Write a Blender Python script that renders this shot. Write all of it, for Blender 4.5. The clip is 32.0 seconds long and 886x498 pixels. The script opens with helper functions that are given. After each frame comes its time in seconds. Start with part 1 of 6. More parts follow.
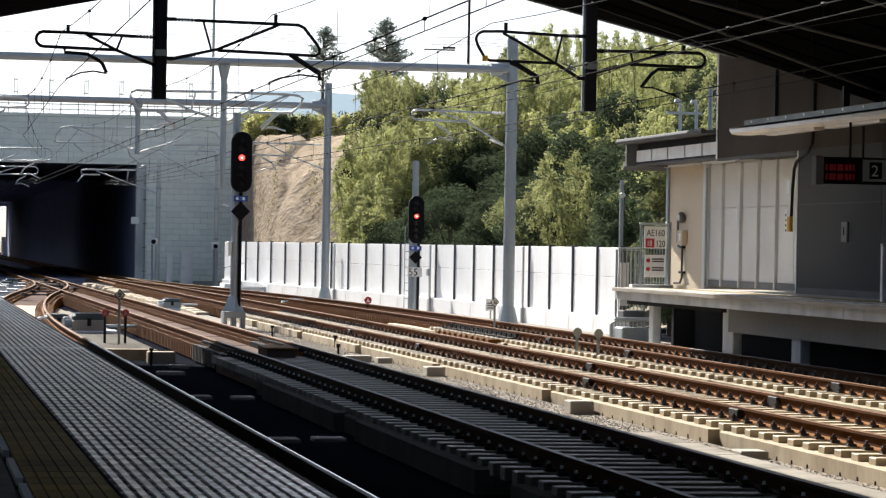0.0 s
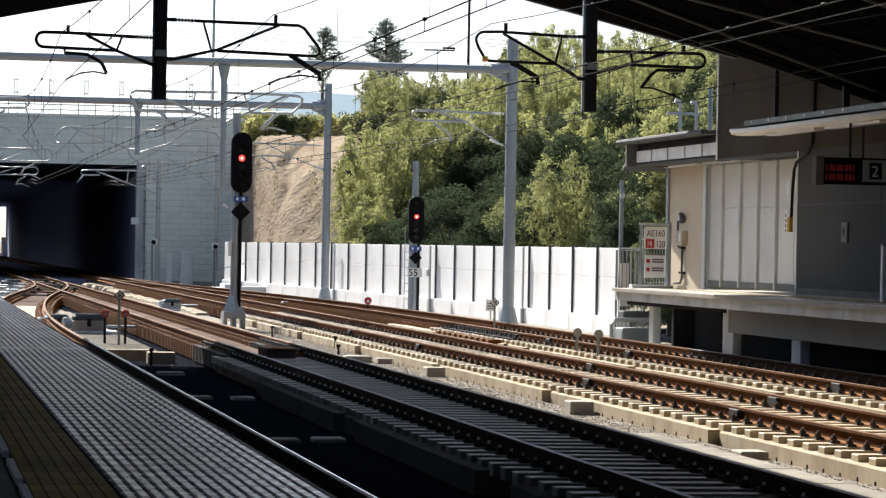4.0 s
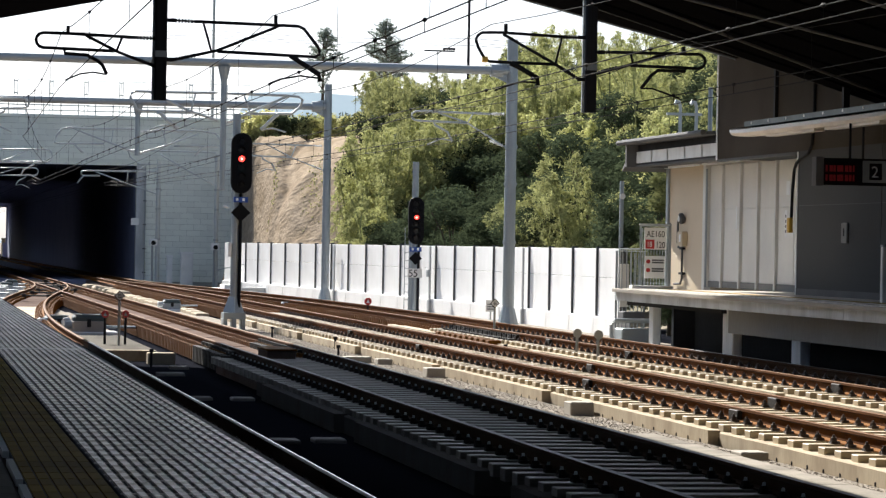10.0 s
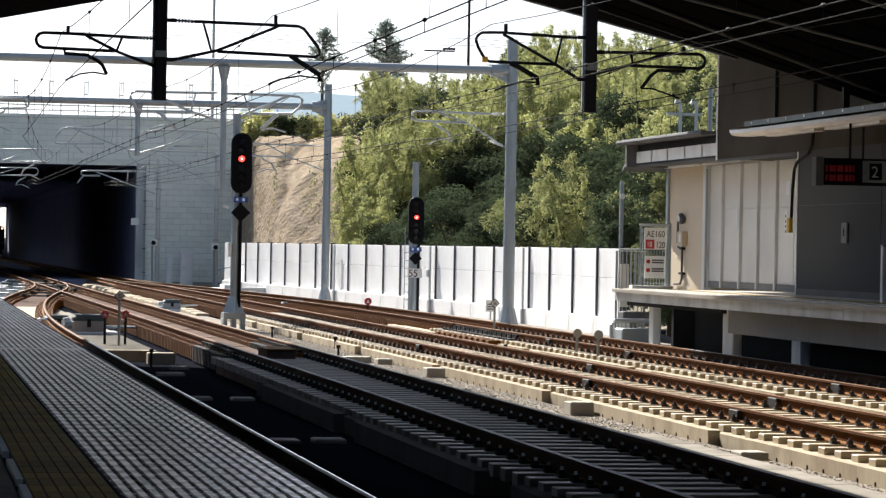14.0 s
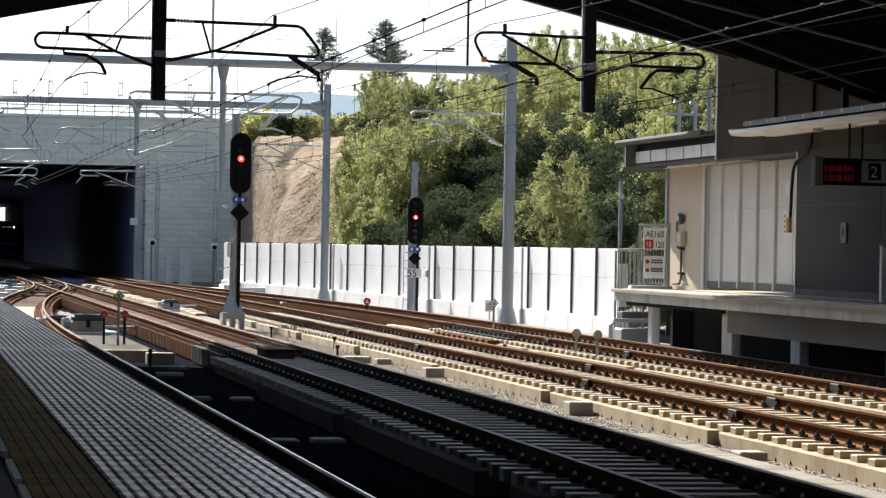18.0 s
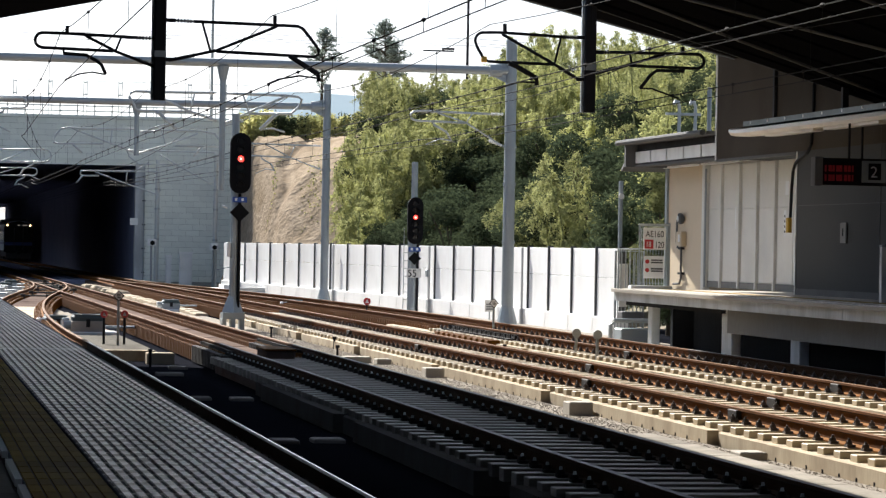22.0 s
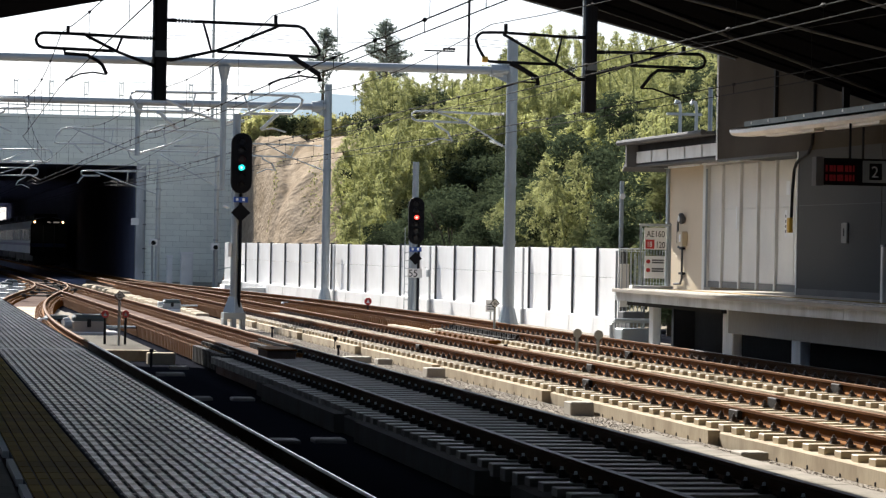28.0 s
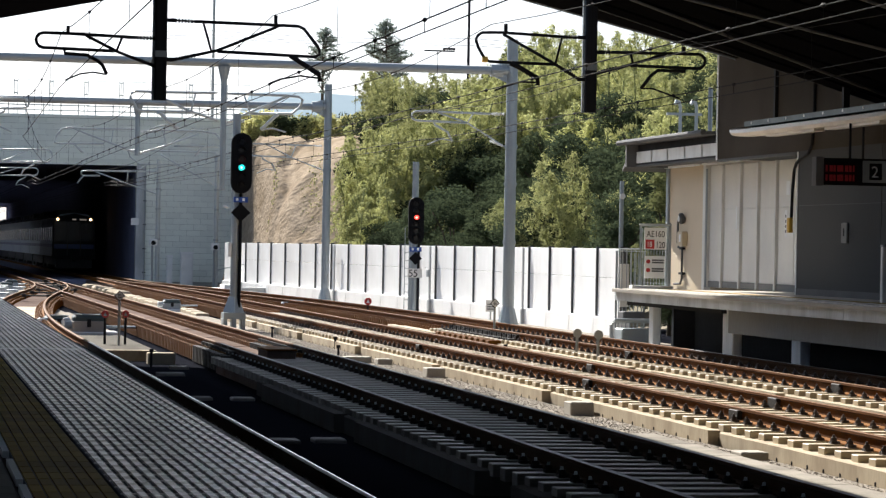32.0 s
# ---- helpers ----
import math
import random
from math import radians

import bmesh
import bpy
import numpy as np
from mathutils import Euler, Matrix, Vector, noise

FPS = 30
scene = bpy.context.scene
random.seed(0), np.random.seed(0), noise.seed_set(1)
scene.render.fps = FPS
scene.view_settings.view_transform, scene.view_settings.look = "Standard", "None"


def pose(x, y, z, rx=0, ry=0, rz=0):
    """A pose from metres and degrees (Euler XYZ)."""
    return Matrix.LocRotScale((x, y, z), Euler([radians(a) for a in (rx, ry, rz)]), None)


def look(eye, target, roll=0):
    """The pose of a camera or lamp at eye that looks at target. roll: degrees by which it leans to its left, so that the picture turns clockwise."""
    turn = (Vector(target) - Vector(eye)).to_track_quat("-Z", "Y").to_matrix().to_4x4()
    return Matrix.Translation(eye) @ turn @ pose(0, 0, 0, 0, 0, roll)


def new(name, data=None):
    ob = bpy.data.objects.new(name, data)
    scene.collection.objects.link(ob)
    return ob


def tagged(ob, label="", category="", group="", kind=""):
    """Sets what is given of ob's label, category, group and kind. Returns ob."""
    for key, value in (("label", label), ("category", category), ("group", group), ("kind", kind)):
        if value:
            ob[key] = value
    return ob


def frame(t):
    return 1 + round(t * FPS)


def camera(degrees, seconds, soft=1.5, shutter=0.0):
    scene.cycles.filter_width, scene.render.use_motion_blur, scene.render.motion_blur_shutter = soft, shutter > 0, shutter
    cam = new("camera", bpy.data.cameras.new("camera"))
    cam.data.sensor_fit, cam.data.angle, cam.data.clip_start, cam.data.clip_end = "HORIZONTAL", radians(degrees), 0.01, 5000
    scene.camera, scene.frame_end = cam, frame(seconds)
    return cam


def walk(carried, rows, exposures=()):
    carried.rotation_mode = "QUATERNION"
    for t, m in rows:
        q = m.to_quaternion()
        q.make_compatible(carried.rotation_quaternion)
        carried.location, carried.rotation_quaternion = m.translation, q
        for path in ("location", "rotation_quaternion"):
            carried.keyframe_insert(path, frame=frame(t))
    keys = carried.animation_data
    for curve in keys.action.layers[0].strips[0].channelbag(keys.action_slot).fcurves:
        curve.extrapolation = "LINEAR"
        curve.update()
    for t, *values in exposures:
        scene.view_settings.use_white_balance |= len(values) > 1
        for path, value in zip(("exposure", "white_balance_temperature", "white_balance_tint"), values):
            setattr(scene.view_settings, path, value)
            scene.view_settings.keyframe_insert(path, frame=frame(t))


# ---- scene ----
# camera on the platform, a hand-held tremble of a hair's breadth
EYE = (0.0, 0.0, 1.947)
YAW, PITCH, ROLL = 10.027, -0.019, 1.048


def aim(dyaw=0.0, dpitch=0.0):
    a, b = radians(YAW + dyaw), radians(PITCH + dpitch)
    way = Vector((math.sin(a) * math.cos(b), math.cos(a) * math.cos(b), math.sin(b)))
    return look(EYE, Vector(EYE) + way * 50, ROLL)


cam = camera(16.42, 32.0, soft=1.3)
walk(cam, [(0.0, aim(0, -0.021)), (1.5, aim(0, -0.02)), (4.0, aim(0, -0.012)), (6.0, aim()), (16.0, aim(0, 0)),
           (17.0, aim(0.014, 0)), (20.5, aim(0.018, 0)), (23.5, aim(0.016, 0)), (25.0, aim(0.002, 0)), (28.0, aim()), (32.0, aim())],
     exposures=[(0.0, 1.45, 5600, 10), (32.0, 1.45, 5600, 10)])

# ---- light: a hazy afternoon sun ahead and to the west of the line ----
SUN_TO = Vector((-0.30, 1.36, 1.0)).normalized()
sun = new("sun", bpy.data.lights.new("sun", "SUN"))
sun.data.energy, sun.data.angle, sun.data.color = 5.0, radians(0.6), (1.0, 0.87, 0.69)
sun.matrix_world = look(SUN_TO * 100, (0, 0, 0))
world = bpy.data.worlds.new("world")
scene.world = world
world.use_nodes = True
wn = world.node_tree.nodes
sky = wn.new("ShaderNodeTexSky")
sky.sky_type, sky.sun_disc = "NISHITA", False
sky.sun_elevation = math.asin(SUN_TO.z)
sky.sun_rotation = math.atan2(SUN_TO.x, SUN_TO.y)
sky.dust_density, sky.air_density, sky.ozone_density = 2.2, 1.0, 2.0
haze = wn.new("ShaderNodeHueSaturation")
haze.inputs["Saturation"].default_value = 0.55
world.node_tree.links.new(sky.outputs[0], haze.inputs["Color"])
world.node_tree.links.new(haze.outputs[0], wn["Background"].inputs[0])
wn["Background"].inputs[1].default_value = 0.049


# ---- materials ----
def mat(name, col, rough=0.7, metal=0.0, var=0.25, fine=18.0, coarse=0.8, bump=0.15, stain=None, amount=0.3, stretch=(1, 1, 1),
        rand=0.0, island=0.0, through_light=0.0, spec=None, dist=0.02):
    """A surface with grain at two scales, stains of another colour, and bump."""
    m = bpy.data.materials.new(name)
    m.use_nodes = True
    nt, n = m.node_tree, m.node_tree.nodes
    link = nt.links.new
    bsdf = n["Principled BSDF"]
    co = n.new("ShaderNodeTexCoord")
    mp = n.new("ShaderNodeMapping")
    mp.inputs["Scale"].default_value = stretch
    link(co.outputs["Object"], mp.inputs[0])
    a, b = n.new("ShaderNodeTexNoise"), n.new("ShaderNodeTexNoise")
    for t, s, d in ((a, fine, 4.0), (b, coarse, 5.0)):
        t.inputs["Scale"].default_value, t.inputs["Detail"].default_value = s, d
        link(mp.outputs[0], t.inputs["Vector"])
    base = n.new("ShaderNodeMix")
    base.data_type = "RGBA"
    base.inputs[6].default_value = (*[c * (1 - var) for c in col], 1)
    base.inputs[7].default_value = (*[min(1, c * (1 + var)) for c in col], 1)
    link(a.outputs["Fac"], base.inputs[0])
    last = base.outputs[2]
    ramp = n.new("ShaderNodeMapRange")
    ramp.inputs["From Min"].default_value, ramp.inputs["From Max"].default_value = 0.45, 0.72
    ramp.inputs["To Max"].default_value = amount
    link(b.outputs["Fac"], ramp.inputs["Value"])
    st = n.new("ShaderNodeMix")
    st.data_type = "RGBA"
    st.inputs[7].default_value = (*(stain or [c * 0.55 for c in col]), 1)
    link(ramp.outputs[0], st.inputs[0])
    link(last, st.inputs[6])
    last = st.outputs[2]
    for wanted, node, out in ((rand, "ShaderNodeObjectInfo", "Random"), (island, "ShaderNodeNewGeometry", "Random Per Island")):
        if wanted:
            src, hsv, mr = n.new(node), n.new("ShaderNodeHueSaturation"), n.new("ShaderNodeMapRange")
            mr.inputs["To Min"].default_value, mr.inputs["To Max"].default_value = 1 - wanted, 1 + wanted
            link(src.outputs[out], mr.inputs["Value"])
            link(mr.outputs[0], hsv.inputs["Value"])
            link(last, hsv.inputs["Color"])
            last = hsv.outputs[0]
    link(last, bsdf.inputs["Base Color"])
    bsdf.inputs["Metallic"].default_value = metal
    bsdf.inputs["Specular IOR Level"].default_value = (0.12 if rough > 0.55 and metal < 0.1 else 0.5) if spec is None else spec
    rr = n.new("ShaderNodeMapRange")
    rr.inputs["To Min"].default_value, rr.inputs["To Max"].default_value = max(0.05, rough - 0.12), min(1, rough + 0.12)
    link(b.outputs["Fac"], rr.inputs["Value"])
    link(rr.outputs[0], bsdf.inputs["Roughness"])
    if bump:
        bp = n.new("ShaderNodeBump")
        bp.inputs["Strength"].default_value, bp.inputs["Distance"].default_value = bump, dist
        link(a.outputs["Fac"], bp.inputs["Height"])
        link(bp.outputs[0], bsdf.inputs["Normal"])
    if through_light:
        tr, ad = n.new("ShaderNodeBsdfTranslucent"), n.new("ShaderNodeMixShader")
        link(last, tr.inputs["Color"])
        ad.inputs[0].default_value = through_light
        link(bsdf.outputs[0], ad.inputs[1])
        link(tr.outputs[0], ad.inputs[2])
        link(ad.outputs[0], n["Material Output"].inputs["Surface"])
    return m


def glow(name, col, strength):
    m = bpy.data.materials.new(name)
    m.use_nodes = True
    b = m.node_tree.nodes["Principled BSDF"]
    b.inputs["Base Color"].default_value = (*[c * 0.08 for c in col], 1)
    b.inputs["Emission Color"].default_value = (*col, 1)
    b.inputs["Emission Strength"].default_value = strength
    return m


CONCRETE = mat("concrete", (0.40, 0.37, 0.32), 0.85, var=0.18, fine=30, coarse=0.6, stain=(0.22, 0.19, 0.15), amount=0.45)
SLAB = mat("track slab concrete", (0.42, 0.35, 0.245), 0.85, var=0.2, fine=25, coarse=1.6, stain=(0.20, 0.145, 0.09), amount=0.7, stretch=(1, 1, 0.3))
OLDCONC = mat("weathered drain concrete", (0.27, 0.245, 0.205), 0.9, var=0.3, fine=25, coarse=1.2, stain=(0.11, 0.10, 0.085), amount=0.7, rand=0.15, spec=0.05)
SLEEPER = mat("sleeper concrete", (0.43, 0.36, 0.24), 0.52, spec=0.3, bump=0.05, var=0.12, fine=40, coarse=2.5, stain=(0.26, 0.16, 0.08), amount=0.45, rand=0.12)
# Darker copies of SLAB and SLEEPER, with the shade on tracks 1 and 2.
SHADESLAB = mat("shade-dark slab concrete", (0.13, 0.125, 0.115), 0.9, var=0.2, fine=25, coarse=1.6, stain=(0.10, 0.085, 0.07), amount=0.6, stretch=(1, 1, 0.3), spec=0.0)
SHADESLEEPER = mat("shade-dark sleeper concrete", (0.25, 0.235, 0.205), 0.6, spec=0.2, bump=0.05, var=0.15, fine=40, coarse=2.5, stain=(0.14, 0.10, 0.07), amount=0.6, rand=0.15)
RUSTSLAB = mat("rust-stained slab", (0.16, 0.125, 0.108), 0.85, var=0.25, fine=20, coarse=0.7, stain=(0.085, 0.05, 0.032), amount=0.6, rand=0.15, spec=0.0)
# Near-black base: the roofs' shade on the track bed is in this colour.
SHADEGRAVEL = mat("shade-dark gravel", (0.015, 0.016, 0.021), 0.95, var=0.35, fine=45, coarse=1.2, bump=0.9, stain=(0.012, 0.013, 0.018), amount=0.5, spec=0.0)
PALEGRAVEL = mat("pale fine gravel", (0.23, 0.20, 0.16), 0.95, var=0.4, fine=40, coarse=1.2, bump=0.9, stain=(0.2, 0.18, 0.14), amount=0.5)
GREYGRAVEL = mat("weathered shade-dark gravel", (0.17, 0.16, 0.14), 0.95, var=0.45, fine=30, coarse=1.5, bump=0.8, stain=(0.10, 0.09, 0.075), amount=0.6, spec=0.0)
PALESTONE = mat("pale gravel stones", (0.22, 0.19, 0.155), 0.9, var=0.25, fine=30, coarse=2, bump=0.2, island=0.3)
# Stones lowered to match the shade-darkened bed.
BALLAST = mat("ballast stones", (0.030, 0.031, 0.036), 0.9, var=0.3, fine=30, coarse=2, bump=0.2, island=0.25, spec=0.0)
# Dark rust: shade under rail heads and on roofed tracks is in the colour.
RAILSIDE = mat("shade-dark rusty rail steel", (0.030, 0.014, 0.005), 0.8, spec=0.03, metal=0.0, var=0.3, fine=60, coarse=2, stain=(0.035, 0.014, 0.006), amount=0.8)
HEADSIDE = mat("rusty head flank", (0.080, 0.029, 0.003), 0.8, metal=0.0, var=0.3, fine=60, coarse=2.5, spec=0.05, stain=(0.10, 0.04, 0.012), amount=0.7)
RUSTTOP = mat("rusty rail head", (0.130, 0.050, 0.006), 0.65, metal=0.0, spec=0.05, var=0.2, fine=60, coarse=3, bump=0.05, stain=(0.075, 0.029, 0.006), amount=0.5)
FOOTRUST = mat("orange rusted rail foot", (0.185, 0.073, 0.008), 0.8, spec=0.03, var=0.3, fine=60, coarse=2.5, stain=(0.11, 0.042, 0.007), amount=0.7)
DULLTOP = mat("dull shade-dark rail head", (0.055, 0.05, 0.047), 0.55, metal=0.0, spec=0.15, var=0.2, fine=60, coarse=3, bump=0.03, stain=(0.03, 0.026, 0.022), amount=0.5)
RAILTOP = mat("polished rail head", (0.70, 0.69, 0.67), 0.22, metal=1.0, var=0.1, fine=80, coarse=3, bump=0.0, stain=(0.3, 0.2, 0.12), amount=0.4)
CLIP = mat("dark clip steel", (0.02, 0.017, 0.015), 0.7, metal=0.0, spec=0.12, var=0.3, fine=60, coarse=5, island=0.3)
KNOB = mat("brown fastener steel", (0.055, 0.042, 0.038), 0.5, spec=0.4, var=0.3, fine=60, coarse=5, island=0.3, rand=0.2)
RUSTCLIP = mat("orange rusted plates", (0.140, 0.056, 0.006), 0.85, metal=0.0, var=0.3, fine=40, coarse=3, stain=(0.12, 0.05, 0.02), amount=0.6, island=0.3)
GALV = mat("galvanised steel", (0.34, 0.37, 0.38), 0.5, metal=0.55, var=0.1, fine=25, coarse=1.5, bump=0.05, stain=(0.30, 0.33, 0.35), amount=0.5)
BRIGHTGALV = mat("bright galvanised tube", (0.46, 0.49, 0.49), 0.38, metal=0.0, spec=0.5, var=0.08, fine=25, coarse=2, bump=0.03)
DARKSTEEL = mat("dark painted steel", (0.02, 0.02, 0.022), 0.6, metal=0.0, spec=0.1, var=0.2, fine=20, coarse=1.5, bump=0.06)
# Far below a paint's tone: the undersides' shade is put into the colour.
ROOF = mat("shade-dark roof sheet", (0.0055, 0.0055, 0.0062), 0.9, spec=0.0, var=0.2, fine=8, coarse=0.5, bump=0.08)
ROOFBEAM = mat("grey painted beam", (0.12, 0.12, 0.12), 0.8, spec=0.1, var=0.12, fine=14, coarse=0.8, bump=0.05)
WALLGREY = mat("grey wall panel", (0.078, 0.08, 0.08), 0.85, spec=0.03, var=0.06, fine=20, coarse=0.5, bump=0.04, stain=(0.082, 0.082, 0.08), amount=0.5)
RIBGREY = mat("grey enamelled box", (0.17, 0.17, 0.165), 0.6, var=0.06, fine=20, coarse=1, bump=0.03)
WALLBROWN = mat("dark brown upper wall shade", (0.066, 0.055, 0.042), 0.8, spec=0.03, var=0.12, fine=20, coarse=0.5, bump=0.04)
WALLCREAM = mat("cream wall panel", (0.60, 0.49, 0.33), 0.55, var=0.05, fine=20, coarse=0.6, bump=0.04, stain=(0.50, 0.42, 0.30), amount=0.5)
WALLPALE = mat("pale grey wall panel", (0.72, 0.70, 0.645), 0.6, var=0.05, fine=20, coarse=0.6, bump=0.04, stain=(0.55, 0.54, 0.50), amount=0.5)
GIRDER = mat("brown-grey girder concrete", (0.20, 0.20, 0.195), 0.85, var=0.15, fine=14, coarse=0.5, stain=(0.17, 0.155, 0.135), amount=0.6, stretch=(1, 1, 0.4))
WARMWHITE = mat("warm white enamelled sheet", (0.72, 0.64, 0.52), 0.45, var=0.06, fine=20, coarse=1.2, bump=0.03, stain=(0.5, 0.42, 0.33), amount=0.5)
DARKTEAL = mat("dark green painted steel", (0.05, 0.075, 0.075), 0.5, var=0.15, fine=20, coarse=2, bump=0.03)
RIB = mat("pale ribs", (0.70, 0.69, 0.65), 0.5, var=0.05, fine=20, coarse=1, bump=0.04)
FENCE = mat("white noise panel", (0.86, 0.86, 0.85), 0.6, var=0.03, fine=12, coarse=0.35, bump=0.05, stain=(0.62, 0.61, 0.59), amount=0.55, rand=0.04)
BANDGREY = mat("fence shadow grey", (0.42, 0.43, 0.43), 0.6, var=0.1, fine=20, coarse=2)
FENCEPOST = mat("grey fence post", (0.075, 0.08, 0.082), 0.55, metal=0.3, var=0.15, fine=20, coarse=2)
WHITECONC = mat("pale new concrete", (0.84, 0.835, 0.82), 0.8, var=0.06, fine=20, coarse=0.6, stain=(0.55, 0.54, 0.52), amount=0.45)
BLOCK = mat("grey wall block", (0.81, 0.84, 0.765), 0.85, var=0.10, fine=16, coarse=0.35, stain=(0.52, 0.54, 0.48), amount=0.55, rand=0.05)
FASCIA = mat("weathered edge beam", (0.56, 0.58, 0.585), 0.8, var=0.2, fine=14, coarse=1.1, stain=(0.28, 0.285, 0.28), amount=0.7, stretch=(1, 1, 0.25))
JOINT = mat("mortar joint", (0.36, 0.37, 0.34), 0.9, var=0.1)
TUNNEL = mat("blue-grey tunnel concrete", (0.19, 0.20, 0.28), 0.9, var=0.15, fine=8, coarse=0.3)
# Base colour stands in for the deep shade under the far platform.
UNDERCROFT = mat("shade-dark underside concrete", (0.04, 0.042, 0.045), 0.95, spec=0.0, var=0.2, fine=10, coarse=0.6)
PAVE = mat("platform paving", (0.12, 0.115, 0.11), 0.75, var=0.15, fine=30, coarse=0.9, stain=(0.12, 0.11, 0.10), amount=0.5, rand=0.12)
RIBTILE = mat("anti-slip edge tile", (0.83, 0.74, 0.63), 0.28, spec=0.5, bump=0.02, var=0.2, fine=22, coarse=3.0, stain=(0.24, 0.24, 0.235), amount=0.85, rand=0.16)
RIBGROOVE = mat("dark groove", (0.10, 0.10, 0.10), 0.85, var=0.2)
YELLOWTILE = mat("yellow tactile tile", (0.33, 0.215, 0.03), 0.7, var=0.15, fine=35, coarse=1.5, stain=(0.10, 0.085, 0.03), amount=0.7, rand=0.3)
SOIL = mat("ground", (0.20, 0.17, 0.12), 0.95, var=0.35, fine=2.0, coarse=0.12, bump=0.5, stain=(0.07, 0.085, 0.03), amount=0.8)
CLIFF = mat("bare sandy rock", (0.37, 0.30, 0.22), 0.95, var=0.55, fine=3.0, coarse=0.45, bump=0.9, stain=(0.20, 0.155, 0.10), amount=0.7, stretch=(1, 1, 1.3), spec=0.0, dist=0.1)
LEAF = [mat("bamboo leaf", (0.43, 0.435, 0.19), 0.9, var=0.2, fine=3, coarse=0.4, bump=0, spec=0.0, stain=(0.20, 0.22, 0.09), amount=0.6, island=0.2, rand=0.25, through_light=0.33),
        # Leaf green darkened to supply the shadow gaps between bamboo clumps.
        mat("shade-dark broad leaf", (0.062, 0.078, 0.042), 0.6, var=0.2, fine=3, coarse=0.4, bump=0, spec=0.0, stain=(0.035, 0.05, 0.032), amount=0.6, island=0.25, rand=0.35, through_light=0.32),
        mat("light leaf", (0.24, 0.25, 0.11), 0.9, var=0.2, fine=3, coarse=0.4, bump=0, spec=0.0, stain=(0.15, 0.18, 0.06), amount=0.6, island=0.12, rand=0.25, through_light=0.3),
        mat("pale weeds", (0.46, 0.45, 0.20), 0.9, var=0.2, fine=3, coarse=0.4, bump=0, spec=0.0, stain=(0.36, 0.33, 0.16), amount=0.5, island=0.15, rand=0.2, through_light=0.5),
        mat("conifer needles", (0.25, 0.29, 0.25), 0.6, var=0.3, fine=3, coarse=0.5, bump=0, spec=0.0, island=0.3, through_light=0.3)]
BARK = mat("bark", (0.10, 0.08, 0.06), 0.9, var=0.3, fine=14, coarse=1.5, bump=0.4, stretch=(1, 1, 0.2))
CULM = mat("bamboo culm", (0.20, 0.22, 0.08), 0.5, var=0.2, fine=10, coarse=1.0, bump=0.05)
BLACK = mat("matt black enamel", (0.007, 0.007, 0.008), 0.6, spec=0.08, var=0.15, fine=30, coarse=4, bump=0.02)
GLASSDARK = mat("dark lens glass", (0.02, 0.02, 0.022), 0.12, var=0.1, bump=0)
WHITE = mat("white enamel", (0.80, 0.80, 0.78), 0.45, var=0.04, fine=20, coarse=2, bump=0.02)
RED = mat("red enamel", (0.45, 0.03, 0.03), 0.45, var=0.1, fine=20, coarse=3, bump=0.02)
BLUE = mat("blue enamel", (0.03, 0.08, 0.32), 0.45, var=0.1, fine=20, coarse=3, bump=0.02)
YELLOW = mat("yellow plastic", (0.60, 0.36, 0.03), 0.5, var=0.1, bump=0.02)
WIRE = mat("dark copper wire", (0.018, 0.017, 0.016), 0.7, spec=0.05, metal=0.0, var=0.2)
FARHILL = mat("hazy far hill", (0.25, 0.33, 0.385), 1.0, var=0.06, fine=0.05, coarse=0.004, bump=0, stain=(0.20, 0.28, 0.33), amount=0.5)
STAINLESS = mat("brushed stainless train side", (0.44, 0.51, 0.60), 0.42, metal=0.2, var=0.06, fine=6, coarse=0.8, bump=0.03, stretch=(1, 0.15, 1))
TRAINBLUE = mat("blue train band", (0.02, 0.05, 0.22), 0.35, var=0.1, bump=0)
TRAINFRONT = mat("dark train front", (0.008, 0.009, 0.014), 0.5, var=0.1, bump=0, spec=0.15)
TRAINGREY = mat("grey train roof", (0.06, 0.062, 0.07), 0.6, var=0.1)
GLASS = mat("tinted window glass", (0.012, 0.014, 0.017), 0.24, var=0.05, bump=0, spec=0.25)
REDGLOW = glow("red signal light", (1.0, 0.035, 0.02), 2.2)
GREENGLOW = glow("green signal light", (0.06, 0.75, 0.60), 0.7)
HEADGLOW = glow("warm headlight", (1.0, 0.55, 0.2), 3.0)
REDCORE = glow("red lamp core", (1.0, 0.34, 0.22), 3.0)
GREENCORE = glow("green lamp core", (0.55, 1.0, 0.85), 1.6)
LEDRED = glow("dim red led text", (0.9, 0.02, 0.03), 0.010)


